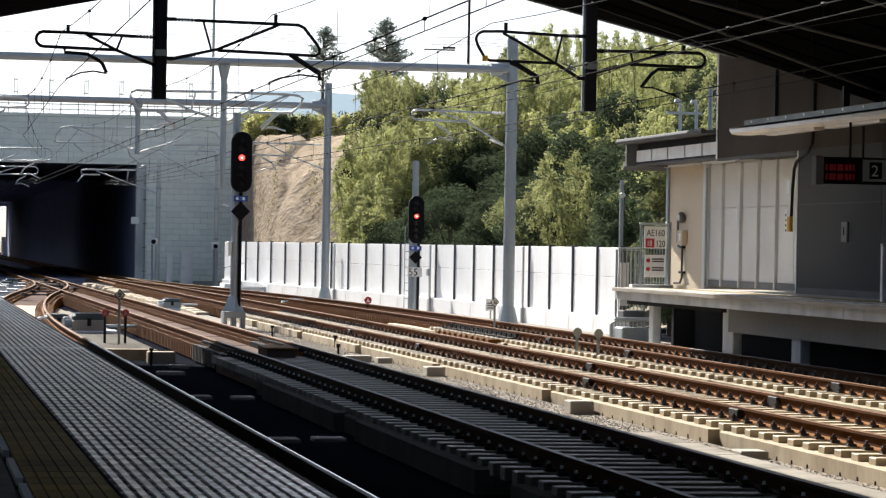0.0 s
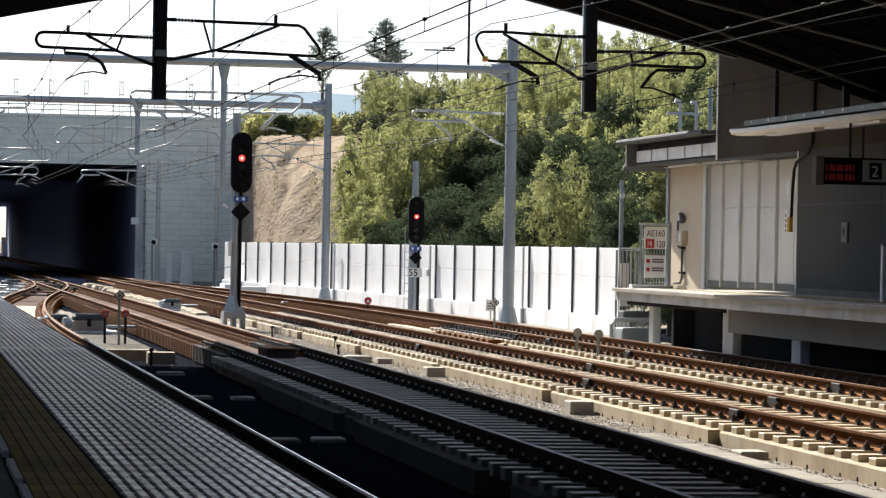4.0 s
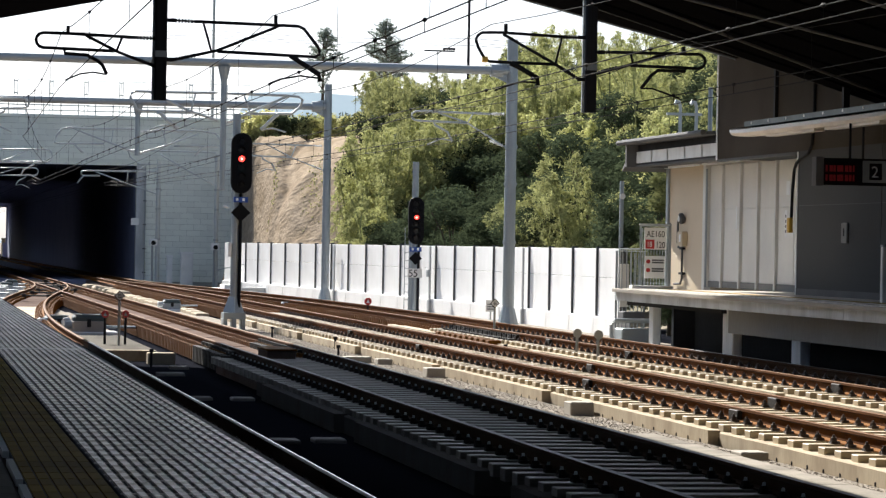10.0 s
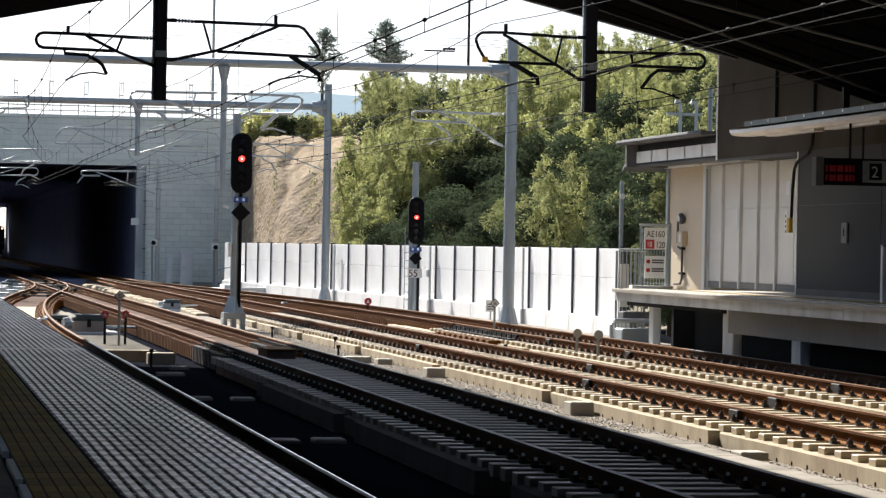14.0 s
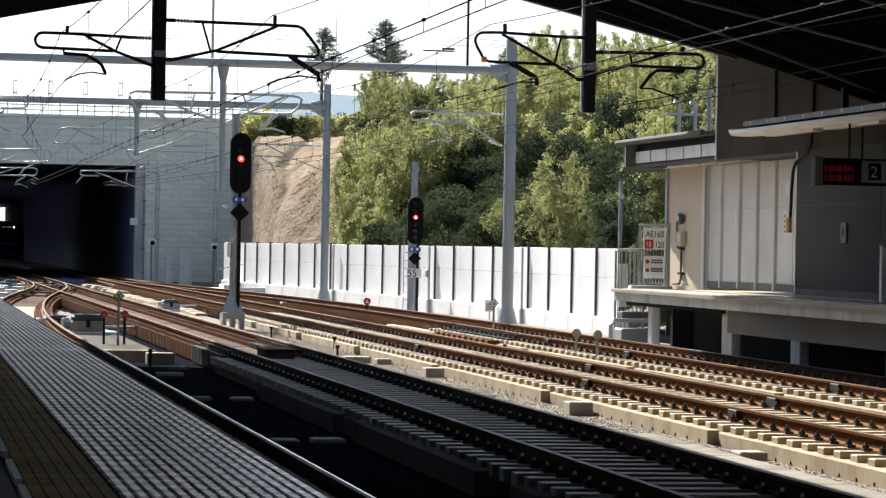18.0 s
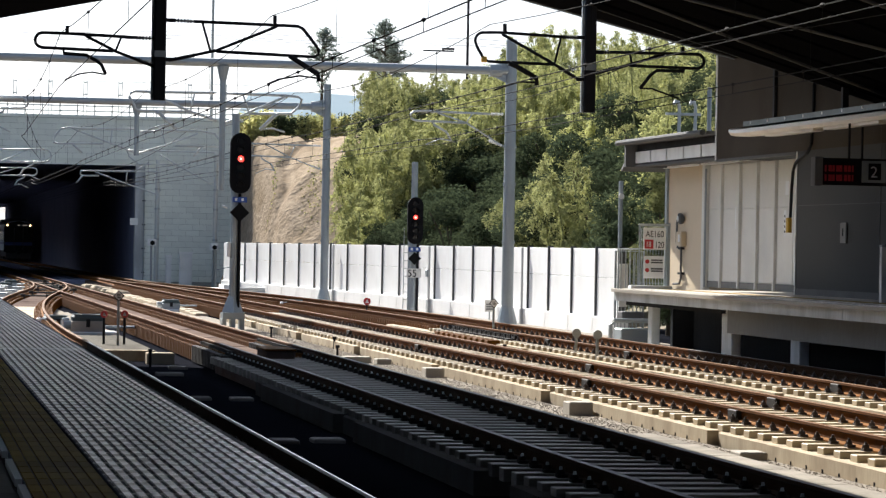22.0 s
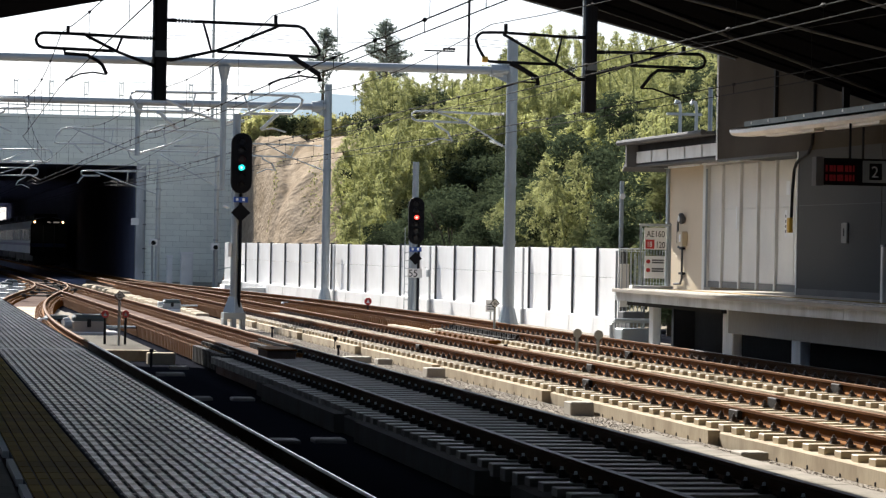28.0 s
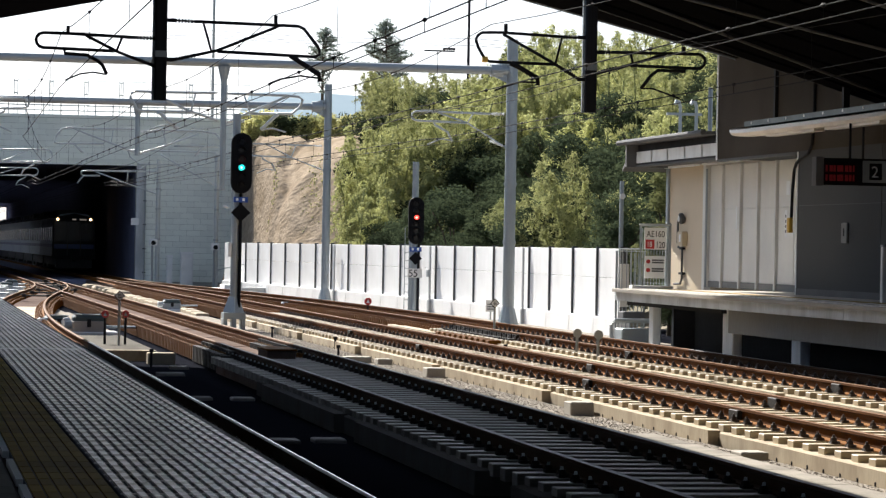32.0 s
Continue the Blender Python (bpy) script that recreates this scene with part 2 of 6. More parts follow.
# ---- mesh helpers ----
class Mesh:
    """Collects vertices and faces of one part."""

    def __init__(self):
        self.v, self.f, self.m = [], [], []

    def quadbox(self, c, mi=0):
        k = len(self.v)
        self.v += [tuple(p) for p in c]
        self.f += [tuple(k + i for i in q) for q in ((0, 3, 2, 1), (4, 5, 6, 7), (0, 1, 5, 4), (1, 2, 6, 5), (2, 3, 7, 6), (3, 0, 4, 7))]
        self.m += [mi] * 6
        return self

    def box(self, x0, x1, y0, y1, z0, z1, mi=0):
        return self.quadbox([(x0, y0, z0), (x1, y0, z0), (x1, y1, z0), (x0, y1, z0), (x0, y0, z1), (x1, y0, z1), (x1, y1, z1), (x0, y1, z1)], mi)

    def soft(self, x0, x1, y0, y1, z0, z1, c=0.02, mi=0):
        """A box with its upright and top edges chamfered."""
        k = len(self.v)
        for z, e in ((z0, 0), (z1 - c, 0), (z1, c)):
            self.v += [(x0 + c + e * 0.3, y0 + e, z), (x1 - c - e * 0.3, y0 + e, z), (x1 - e, y0 + c + e * 0.3, z), (x1 - e, y1 - c - e * 0.3, z),
                       (x1 - c - e * 0.3, y1 - e, z), (x0 + c + e * 0.3, y1 - e, z), (x0 + e, y1 - c - e * 0.3, z), (x0 + e, y0 + c + e * 0.3, z)]
        for r in (0, 8):
            for i in range(8):
                j = (i + 1) % 8
                self.f.append((k + r + i, k + r + j, k + r + 8 + j, k + r + 8 + i))
        self.f += [tuple(k + 16 + i for i in range(8)), tuple(k + 7 - i for i in range(8))]
        self.m += [mi] * 18
        return self

    def cyl(self, a, b, r, n=8, r2=None, mi=0):
        a, b = Vector(a), Vector(b)
        r2 = r if r2 is None else r2
        d = (b - a).normalized()
        s = d.cross(Vector((0, 0, 1)) if abs(d.z) < 0.95 else Vector((1, 0, 0))).normalized()
        t = d.cross(s)
        k = len(self.v)
        for p, q in ((a, r), (b, r2)):
            for i in range(n):
                g = 2 * math.pi * i / n
                self.v.append(tuple(p + s * (q * math.cos(g)) + t * (q * math.sin(g))))
        for i in range(n):
            j = (i + 1) % n
            self.f.append((k + i, k + j, k + n + j, k + n + i))
        self.f += [tuple(k + n - 1 - i for i in range(n)), tuple(k + n + i for i in range(n))]
        self.m += [mi] * (n + 2)
        return self

    def tube(self, pts, r, n=6, mi=0):
        pts = [Vector(p) for p in pts]
        k = len(self.v)
        up = Vector((0, 0, 1))
        for i, p in enumerate(pts):
            d = (pts[min(i + 1, len(pts) - 1)] - pts[max(i - 1, 0)]).normalized()
            s = d.cross(up if abs(d.z) < 0.95 else Vector((0, 1, 0))).normalized()
            t = d.cross(s)
            for j in range(n):
                g = 2 * math.pi * j / n
                self.v.append(tuple(p + s * (r * math.cos(g)) + t * (r * math.sin(g))))
        for i in range(len(pts) - 1):
            for j in range(n):
                q = (j + 1) % n
                self.f.append((k + i * n + j, k + i * n + q, k + (i + 1) * n + q, k + (i + 1) * n + j))
                self.m.append(mi)
        e = k + (len(pts) - 1) * n
        self.f += [tuple(k + n - 1 - j for j in range(n)), tuple(e + j for j in range(n))]
        self.m += [mi] * 2
        return self

    def sweep(self, prof, path, mats=None):
        """prof: (across, up) round a section; path: (x, y, z) with the section square to y."""
        k, n = len(self.v), len(prof)
        for x, y, z in path:
            self.v += [(x + a, y, z + u) for a, u in prof]
        for i in range(len(path) - 1):
            for j in range(n):
                q = (j + 1) % n
                self.f.append((k + i * n + j, k + i * n + q, k + (i + 1) * n + q, k + (i + 1) * n + j))
                self.m.append(mats[j] if mats else 0)
        e = k + (len(path) - 1) * n
        self.f += [tuple(k + n - 1 - j for j in range(n)), tuple(e + j for j in range(n))]
        self.m += [0, 0]
        return self

    def turned(self, a, b, rings, n=8, mi=0):
        """A turned shape along the line from a to b; rings: (share of the way, radius)."""
        a, b = Vector(a), Vector(b)
        d = (b - a).normalized()
        s = d.cross(Vector((0, 1, 0)) if abs(d.y) < 0.9 else Vector((0, 0, 1))).normalized()
        t = d.cross(s)
        k = len(self.v)
        for u, r in rings:
            for j in range(n):
                g = 2 * math.pi * j / n
                self.v.append(tuple(a + (b - a) * u + s * (r * math.cos(g)) + t * (r * math.sin(g))))
        for i in range(len(rings) - 1):
            for j in range(n):
                q = (j + 1) % n
                self.f.append((k + i * n + j, k + i * n + q, k + (i + 1) * n + q, k + (i + 1) * n + j))
        e = k + (len(rings) - 1) * n
        self.f += [tuple(k + n - 1 - j for j in range(n)), tuple(e + j for j in range(n))]
        self.m += [mi] * ((len(rings) - 1) * n + 2)
        return self

    def plate(self, pts, thick, mi=0):
        """A flat outline in x and z, thick metres deep towards +y."""
        k, n = len(self.v), len(pts)
        y = pts[0][1]
        self.v += [(p[0], y, p[2]) for p in pts] + [(p[0], y + thick, p[2]) for p in pts]
        self.f += [tuple(k + i for i in range(n)), tuple(k + 2 * n - 1 - i for i in range(n))]
        for i in range(n):
            j = (i + 1) % n
            self.f.append((k + j, k + i, k + n + i, k + n + j))
        self.m += [mi] * (n + 2)
        return self

    def data(self, name, *mats, smooth=False):
        me = bpy.data.meshes.new(name)
        me.from_pydata(self.v, [], self.f)
        for m in mats:
            me.materials.append(m)
        if len(mats) > 1:
            me.polygons.foreach_set("material_index", self.m)
        if smooth:
            me.polygons.foreach_set("use_smooth", [True] * len(me.polygons))
        bm = bmesh.new()
        bm.from_mesh(me)
        bmesh.ops.recalc_face_normals(bm, faces=bm.faces)
        bm.to_mesh(me)
        bm.free()
        me.update()
        return me


def part(name, me, material, parent=None, label="", at=None, smooth=False):
    """Links a Mesh (or mesh data) as one object under a thing or part."""
    mats = material if isinstance(material, (list, tuple)) else [material]
    data = me.data(name, *mats, smooth=smooth) if isinstance(me, Mesh) else me
    ob = new(name, data)
    if parent is not None:
        ob.parent = parent
    if at is not None:
        ob.matrix_basis = at
    return tagged(ob, label)


def thing(name, label, category, group="", at=None, kind=""):
    ob = new(name)
    ob.empty_display_size = 0.2
    if at is not None:
        ob.matrix_basis = at
    return tagged(ob, label, category, group, kind)


GROUND = -0.50


def smooth_step(t):
    t = max(0.0, min(1.0, t))
    return t * t * (3 - 2 * t)


def hill(x, y):
    """Height of the ground: flat along the line, a wooded bank to the right that ends in a bare face."""
    bank = 6.2 * smooth_step((x - 22.3) / 15)
    side, front = smooth_step((x - 18.4) / 7.5) * smooth_step((y - 150) / 16), smooth_step((y - 152) / 25) * smooth_step((x - 18.2) / 2.2)
    face = 8.7 * (1 - (1 - side) * (1 - front))
    # gullies worn into the bare face
    face += 0.16 * face / 8.9 * (1 - face / 9.2) * 2.2 * (noise.noise(Vector((x * 0.25, y * 0.17, 3))) * 0.9 - abs(noise.noise(Vector((x * 0.2, y * 0.38, 9)))) * 0.8)
    if 148 < y < 205 and x < 32:
        q = 1 - abs(noise.noise(Vector((x * 0.55, y * 0.3 + x * 0.25, face * 0.35)))) * 2
        face += min(1.0, face) * (1 - 0.6 * smooth_step((face - 6.5) / 2)) * (0.05 * q * q - 0.03 + 0.07 * noise.noise(Vector((x * 1.3, y * 0.8, 2.5))) + 0.08 * noise.noise(Vector((x * 3.1, y * 2.2, 6.5))))
    h = max(bank, face)
    far = smooth_step((y - 420) / 200)
    h *= (1 - far)
    near = smooth_step((y - 60) / 25)
    h *= near
    if h > 0.05:
        if y > 148 and x < 34:
            h += min(1, h) * (0.08 * noise.noise(Vector((x * 0.7, y * 0.35, h * 0.5))) - 0.05 * abs(noise.noise(Vector((x * 0.6 + 4, y * 1.5, 2)))) + 0.05 * noise.noise(Vector((x * 2.6, y * 2.6, 7))) - 0.35 * math.exp(-((x - 20.0 - 0.28 * (y - 164) + 0.3 * math.sin(y * 0.9)) / 0.35) ** 2))
        h += (0.10 if y > 148 and x < 34 else 0.5) * noise.noise(Vector((x * 0.25, y * 0.25, 0))) * min(1, h) + (0.10 if y > 148 and x < 34 else 0.25) * noise.noise(Vector((x * 0.9, y * 0.9, 5))) * min(1, h)
    return GROUND + h


def build_ground():
    xs = [-3000, -800, -200, -60, -20, 0, 10, 17] + [17.6 + 0.2 * i for i in range(71)] + [32 + 1.2 * i for i in range(24)] + [62, 64, 70, 80, 100, 150, 300, 900, 3000]
    ys = [-600, -100, 0, 40, 60] + [64 + 2.0 * i for i in range(42)] + [148 + 0.3 * i for i in range(180)] + [205, 212, 220, 240, 280, 340, 400, 450, 520, 640, 900, 1600, 3500]
    me = bpy.data.meshes.new("ground")
    v = [(x, y, hill(x, y)) for y in ys for x in xs]
    n = len(xs)
    f = [(j * n + i, j * n + i + 1, (j + 1) * n + i + 1, (j + 1) * n + i) for j in range(len(ys) - 1) for i in range(n - 1)]
    me.from_pydata(v, [], f)
    me.materials.append(SHADEGRAVEL)
    me.materials.append(SOIL)
    me.materials.append(CLIFF)
    idx = []
    for q in f:
        c = [sum(v[i][k] for i in q) / 4 for k in range(3)]
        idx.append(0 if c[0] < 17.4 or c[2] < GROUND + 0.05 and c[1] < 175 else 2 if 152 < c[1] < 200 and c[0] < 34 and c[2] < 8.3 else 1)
    me.polygons.foreach_set("material_index", idx)
    me.polygons.foreach_set("use_smooth", [True] * len(idx))
    tagged(new("ground", me), "gravel bed rising to a wooded bank with a bare sandy face", "ground", kind="structure")


build_ground()

# ---- tracks ----
GAUGE = 1.435
HALF = GAUGE / 2
STEP = 0.6


def shift_1(y):
    """The platform track swings over to the through track beyond the platform."""
    if y < 65:
        return 0.0
    if y < 121:
        return 0.093 * (y - 65) ** 2 / 112
    return 4.03 - 0.093 * (152 - min(y, 152)) ** 2 / 62


def shift_4(y):
    if y < 81:
        return 0.0
    if y < 140:
        return -0.00067 * (y - 81) ** 2
    return -3.77 + 0.0011 * (176 - min(y, 176)) ** 2


CENTRE = {1: 2.93, 2: 6.957, 3: 11.209, 4: 14.979}
ENDS = {1: (5.0, 152), 2: (5.0, 480), 3: (5.0, 480), 4: (20.0, 176)}


def centre(k, y):
    return CENTRE[k] + (shift_1(y) if k == 1 else shift_4(y) if k == 4 else 0)


RAIL_PROFILE = [(-0.0725, -0.174), (0.0725, -0.174), (0.0725, -0.160), (0.012, -0.140), (0.012, -0.05), (0.036, -0.036), (0.036, -0.004),
                (0.026, 0), (0.010, 0), (-0.026, 0), (-0.036, -0.004), (-0.036, -0.036), (-0.012, -0.05), (-0.012, -0.140), (-0.0725, -0.160)]
# Rust tones by face, with light in them: dark under head, bright foot.
RAIL_MATS = [0, 3, 3, 2, 0, 2, 1, 1, 4, 4, 2, 0, 2, 3, 3]


def steps(a, b, d):
    n = max(1, round((b - a) / d))
    return [a + (b - a) * i / n for i in range(n + 1)]


def build_track(k):
    y0, y1 = ENDS[k]
    straight = {1: 62, 2: 58, 3: 96, 4: 80}[k]
    track = thing("railway_track", {1: "platform track curving into a turnout beyond the platform", 2: "shaded through track on concrete sleepers",
                                    3: "sunlit through track with rusty rails", 4: "far platform track with rusty rails"}[k], "railway track", "tracks through the station")
    for s in (-1, 1):
        worn = steps(y0, 60, 2.0)
        rest = steps(60.004, 180, 2.0) + [240, 320, y1] if y1 > 180 else steps(60.004, y1, 2.0)
        # Near runs of tracks 1, 2 and right rail 4 take shade-dark steel.
        for run, top in ((worn, RAILTOP if k == 1 else DULLTOP if k == 2 or k == 4 and s == 1 else RUSTTOP), (rest, RUSTTOP)):
            part("rail", Mesh().sweep(RAIL_PROFILE, [(centre(k, y) + s * HALF, y, 0) for y in run], RAIL_MATS), [RAILSIDE, top] + ([HEADSIDE, FOOTRUST] if top is RUSTTOP else [RAILSIDE, RAILSIDE]) + [DULLTOP if top is RAILTOP else top], track)
    # slab in lengths, with gaps
    y, i = {1: 6.8, 2: 9.8, 3: 6.8, 4: 26.8}[k], 0
    while y < min(y1, 176) - 0.5:
        length = 10.0 if y < straight else 6.0
        e = min(y + length, min(y1, 176))
        joint = 1.75 if y < straight else 0.15
        full = e
        e = e - joint
        c0, c1 = centre(k, y + 0.05), centre(k, e - 0.05)
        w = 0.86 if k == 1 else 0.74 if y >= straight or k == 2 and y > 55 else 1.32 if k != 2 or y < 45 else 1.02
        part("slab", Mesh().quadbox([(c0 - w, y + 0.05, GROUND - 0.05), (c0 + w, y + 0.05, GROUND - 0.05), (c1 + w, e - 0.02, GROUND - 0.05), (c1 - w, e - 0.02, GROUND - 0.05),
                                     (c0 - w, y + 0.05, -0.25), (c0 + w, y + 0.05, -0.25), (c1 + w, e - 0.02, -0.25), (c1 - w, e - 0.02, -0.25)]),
             SLAB if k == 1 and 80 <= y < 98 else RUSTSLAB if y >= (straight if k != 2 else 45) else SHADESLAB if k < 3 else SLAB, track)
        if y < straight and y > 20:
            spacer = Mesh().soft(c1 - w + 0.12, c1 + w - 0.12, e + 0.02, full - 0.03, GROUND - 0.02, -0.26, 0.02)
            part("spacer_block", spacer, SHADESLAB if k < 3 else SLAB, track)
            holes = Mesh()
            for h in range(13 if k == 3 else 0):
                holes.box(c0 - w - 0.006, c0 - w + 0.01, y + 0.4 + 0.6 * h, y + 0.435 + 0.6 * h, -0.44, -0.375)
            if k == 3:
                tagged(part("weep_hole_row", holes, SHADEGRAVEL, track), "row of dark weep holes in the slab's side", kind="stuff")
        y, i = full, i + 1
    half = 0.80 if k == 1 else 1.17
    sleeper = Mesh().soft(-half, half, -0.12, 0.12, -0.30, -0.172, 0.008).data("sleeper", SHADESLEEPER if k < 3 else SLEEPER)
    # Tracks 1 and 2 get near-black fasteners: the roof's shade in their colour.
    knob = CLIP if k < 3 else KNOB
    bolt = BRIGHTGALV if k == 2 else knob
    clip = Mesh().box(-0.05, 0.05, -0.055, 0.055, -0.18, -0.14).cyl((0.01, 0, -0.14), (0.01, 0, -0.10), 0.045, 8, 0.034, mi=0).cyl((0.01, 0, -0.0999), (0.01, 0, -0.07), 0.019, 6, 0.014, mi=1)
    plate = Mesh().box(-0.27, 0.27, -0.055, 0.055, -0.45, -0.165).box(-0.16, -0.07, -0.05, 0.05, -0.165, -0.11).box(0.07, 0.16, -0.05, 0.05, -0.165, -0.11)
    clip_me, plate_me = clip.data("fastener", knob, bolt), plate.data("tie_plate", RUSTCLIP)
    clips, plates = Mesh(), Mesh()
    start = {1: 22, 2: 22, 3: 26, 4: 36}[k]

    def add(rest, source, x, y, turn):
        base = len(rest.v)
        rest.v += [(x + turn * a, y + turn * b, c) for a, b, c in source.v]
        rest.f += [tuple(base + q for q in f) for f in source.f]
        rest.m += source.m

    y, made, laid = start, 0, 0
    while y < min(y1, 150):
        c = centre(k, y)
        if y < straight:
            part("sleeper", sleeper, SLEEPER, track, at=pose(c, y, 0))
            for s in (-1, 1):
                for q in (-1, 1):
                    x = c + s * HALF + q * 0.115
                    made += 1
                    if made <= 300:
                        part("fastener", clip_me, [knob, bolt], track, at=pose(x, y, 0, 0, 0, 0 if q > 0 else 180))
                    else:
                        add(clips, clip, x, y, q)
            y += STEP
        else:
            for s in (-1, 1):
                laid += 1
                if laid <= 300:
                    part("tie_plate", plate_me, RUSTCLIP, track, at=pose(c + s * HALF, y, 0))
                else:
                    add(plates, plate, c + s * HALF, y, 1)
            y += 0.4
    for rest, name, m in ((clips, "fastener_rest", [knob, bolt]), (plates, "tie_plate_rest", RUSTCLIP)):
        if rest.v:
            tagged(part(name, rest, m, track), kind="stuff")


for number in (1, 2, 3, 4):
    build_track(number)


# ---- the near platform ----
PLAT = 1.07


def build_near_platform():
    base = tagged(new("platform_near", Mesh().box(-7.0, 1.50, -90, 96, 0.80, PLAT - 0.03).box(-7.0, 0.9, -90, 96, GROUND, 0.80).data("platform_near", GIRDER)),
                  "concrete platform with a ribbed edge and yellow tactile band", "platform", kind="structure")
    # tiles: ribbed edge band, yellow band, paving; each 0.30 m long
    edge = Mesh()
    n = 15
    edge.box(0, 0.72, 0.003, 0.297, 0, 0.022, 1)
    for i in range(n):
        x = 0.72 * (i + 0.5) / n
        edge.box(x - 0.0135, x + 0.0135, 0.003, 0.297, 0.0221, 0.031, 0)
    for q in (0.005, 0.283):
        edge.box(0.002, 0.718, q, q + 0.012, 0.0222, 0.0255, 0)
    edge_me = edge.data("edge_tile", RIBTILE, RIBGROOVE)
    yel = Mesh().box(0, 0.296, 0.002, 0.298, 0, 0.022, 1)
    for i in range(6):
        x = 0.296 * (i + 0.5) / 6
        yel.box(x - 0.0205, x + 0.0205, 0.006, 0.294, 0.0221, 0.030, 0)
    yel_me = yel.data("tactile_tile", YELLOWTILE, RIBGROOVE)
    pave_me = Mesh().soft(0, 0.298, 0.001, 0.299, 0, 0.024, 0.004).data("paving_tile", PAVE)
    z = PLAT - 0.03
    for i in range(120):
        y = 8.4 + 0.30 * i
        part("edge_tile", edge_me, RIBTILE, base, at=pose(0.775, y, z))
        part("tactile_tile", yel_me, YELLOWTILE, base, at=pose(0.465, y, z))
        if i < 40:
            part("paving_tile", pave_me, PAVE, base, at=pose(0.12, y, z))
    rest = Mesh().box(0.775, 1.495, -90, 8.4, z, z + 0.03).box(0.775, 1.495, 44.4, 96, z, z + 0.03)
    part("edge_run", rest, RIBTILE, base)
    part("paving_run", Mesh().box(-7, 0.119, -90, 96, z, z + 0.024).box(0.12, 0.77, -90, 8.4, z, z + 0.024), PAVE, base)
    part("expansion_joint", Mesh().box(0.45, 1.49, 24.85, 25.2, z + 0.0312, z + 0.0328), RIBTILE, base, "pale expansion joint across the platform edge")
    for i in range(24):
        part("joint_strip", Mesh().box(0.435, 0.462, 8.4 + 1.5 * i, 9.86 + 1.5 * i - 0.2 * (i % 3), z, z + 0.028), RIB if i % 4 else ROOFBEAM, base, "worn pale joint strip")
    part("nosing", Mesh().soft(1.495, 1.53, -90, 96, 0.82, PLAT - 0.005, 0.008), DARKSTEEL, base, "dark rubber platform nosing")


build_near_platform()


# ---- the far platform, its building ----
def build_far_platform():
    p = tagged(new("platform_far", Mesh().box(16.56, 26, -90, 69.8, 0.82, PLAT).data("platform_far", CONCRETE)),
               "raised concrete platform on short piers with a sunlit end", "platform", kind="structure")
    for y0, y1 in ((-90, 20), (20, 40.4), (40.42, 52.2), (52.22, 64.0), (64.02, 69.8)):
        part("fascia", Mesh().soft(16.44, 16.62, y0, y1, 0.80, PLAT + 0.004, 0.015), FASCIA, p, "stained pale concrete edge beam")
    part("edge_lip", Mesh().soft(16.36, 16.44, -90, 69.8, PLAT - 0.07, PLAT + 0.012, 0.012), CONCRETE, p, "thin overhanging platform lip")
    part("edge_stripe", Mesh().box(16.62, 17.3, -90, 69.7, PLAT + 0.004, PLAT + 0.02), RIBTILE, p)
    part("tactile_strip", Mesh().box(17.35, 17.65, -90, 69.7, PLAT + 0.004, PLAT + 0.024), YELLOWTILE, p, "yellow tactile strip")
    part("girder", Mesh().soft(16.75, 17.2, -90, 61.0, 0.31, 0.80, 0.02), GIRDER, p, "deep concrete girder")
    # Recess faces take the concrete that has the shade in its colour.
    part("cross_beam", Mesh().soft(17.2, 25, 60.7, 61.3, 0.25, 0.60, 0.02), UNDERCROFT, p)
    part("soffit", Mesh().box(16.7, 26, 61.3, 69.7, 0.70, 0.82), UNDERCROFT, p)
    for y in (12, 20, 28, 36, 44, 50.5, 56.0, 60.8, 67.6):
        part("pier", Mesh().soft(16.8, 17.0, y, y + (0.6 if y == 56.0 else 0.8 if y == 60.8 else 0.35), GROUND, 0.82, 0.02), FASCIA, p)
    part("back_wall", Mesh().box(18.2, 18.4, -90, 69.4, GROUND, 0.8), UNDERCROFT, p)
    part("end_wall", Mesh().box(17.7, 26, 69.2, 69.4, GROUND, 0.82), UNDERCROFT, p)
    return p


build_far_platform()
WX, WEND, WLOW = 19.2, 71.1, 64.4


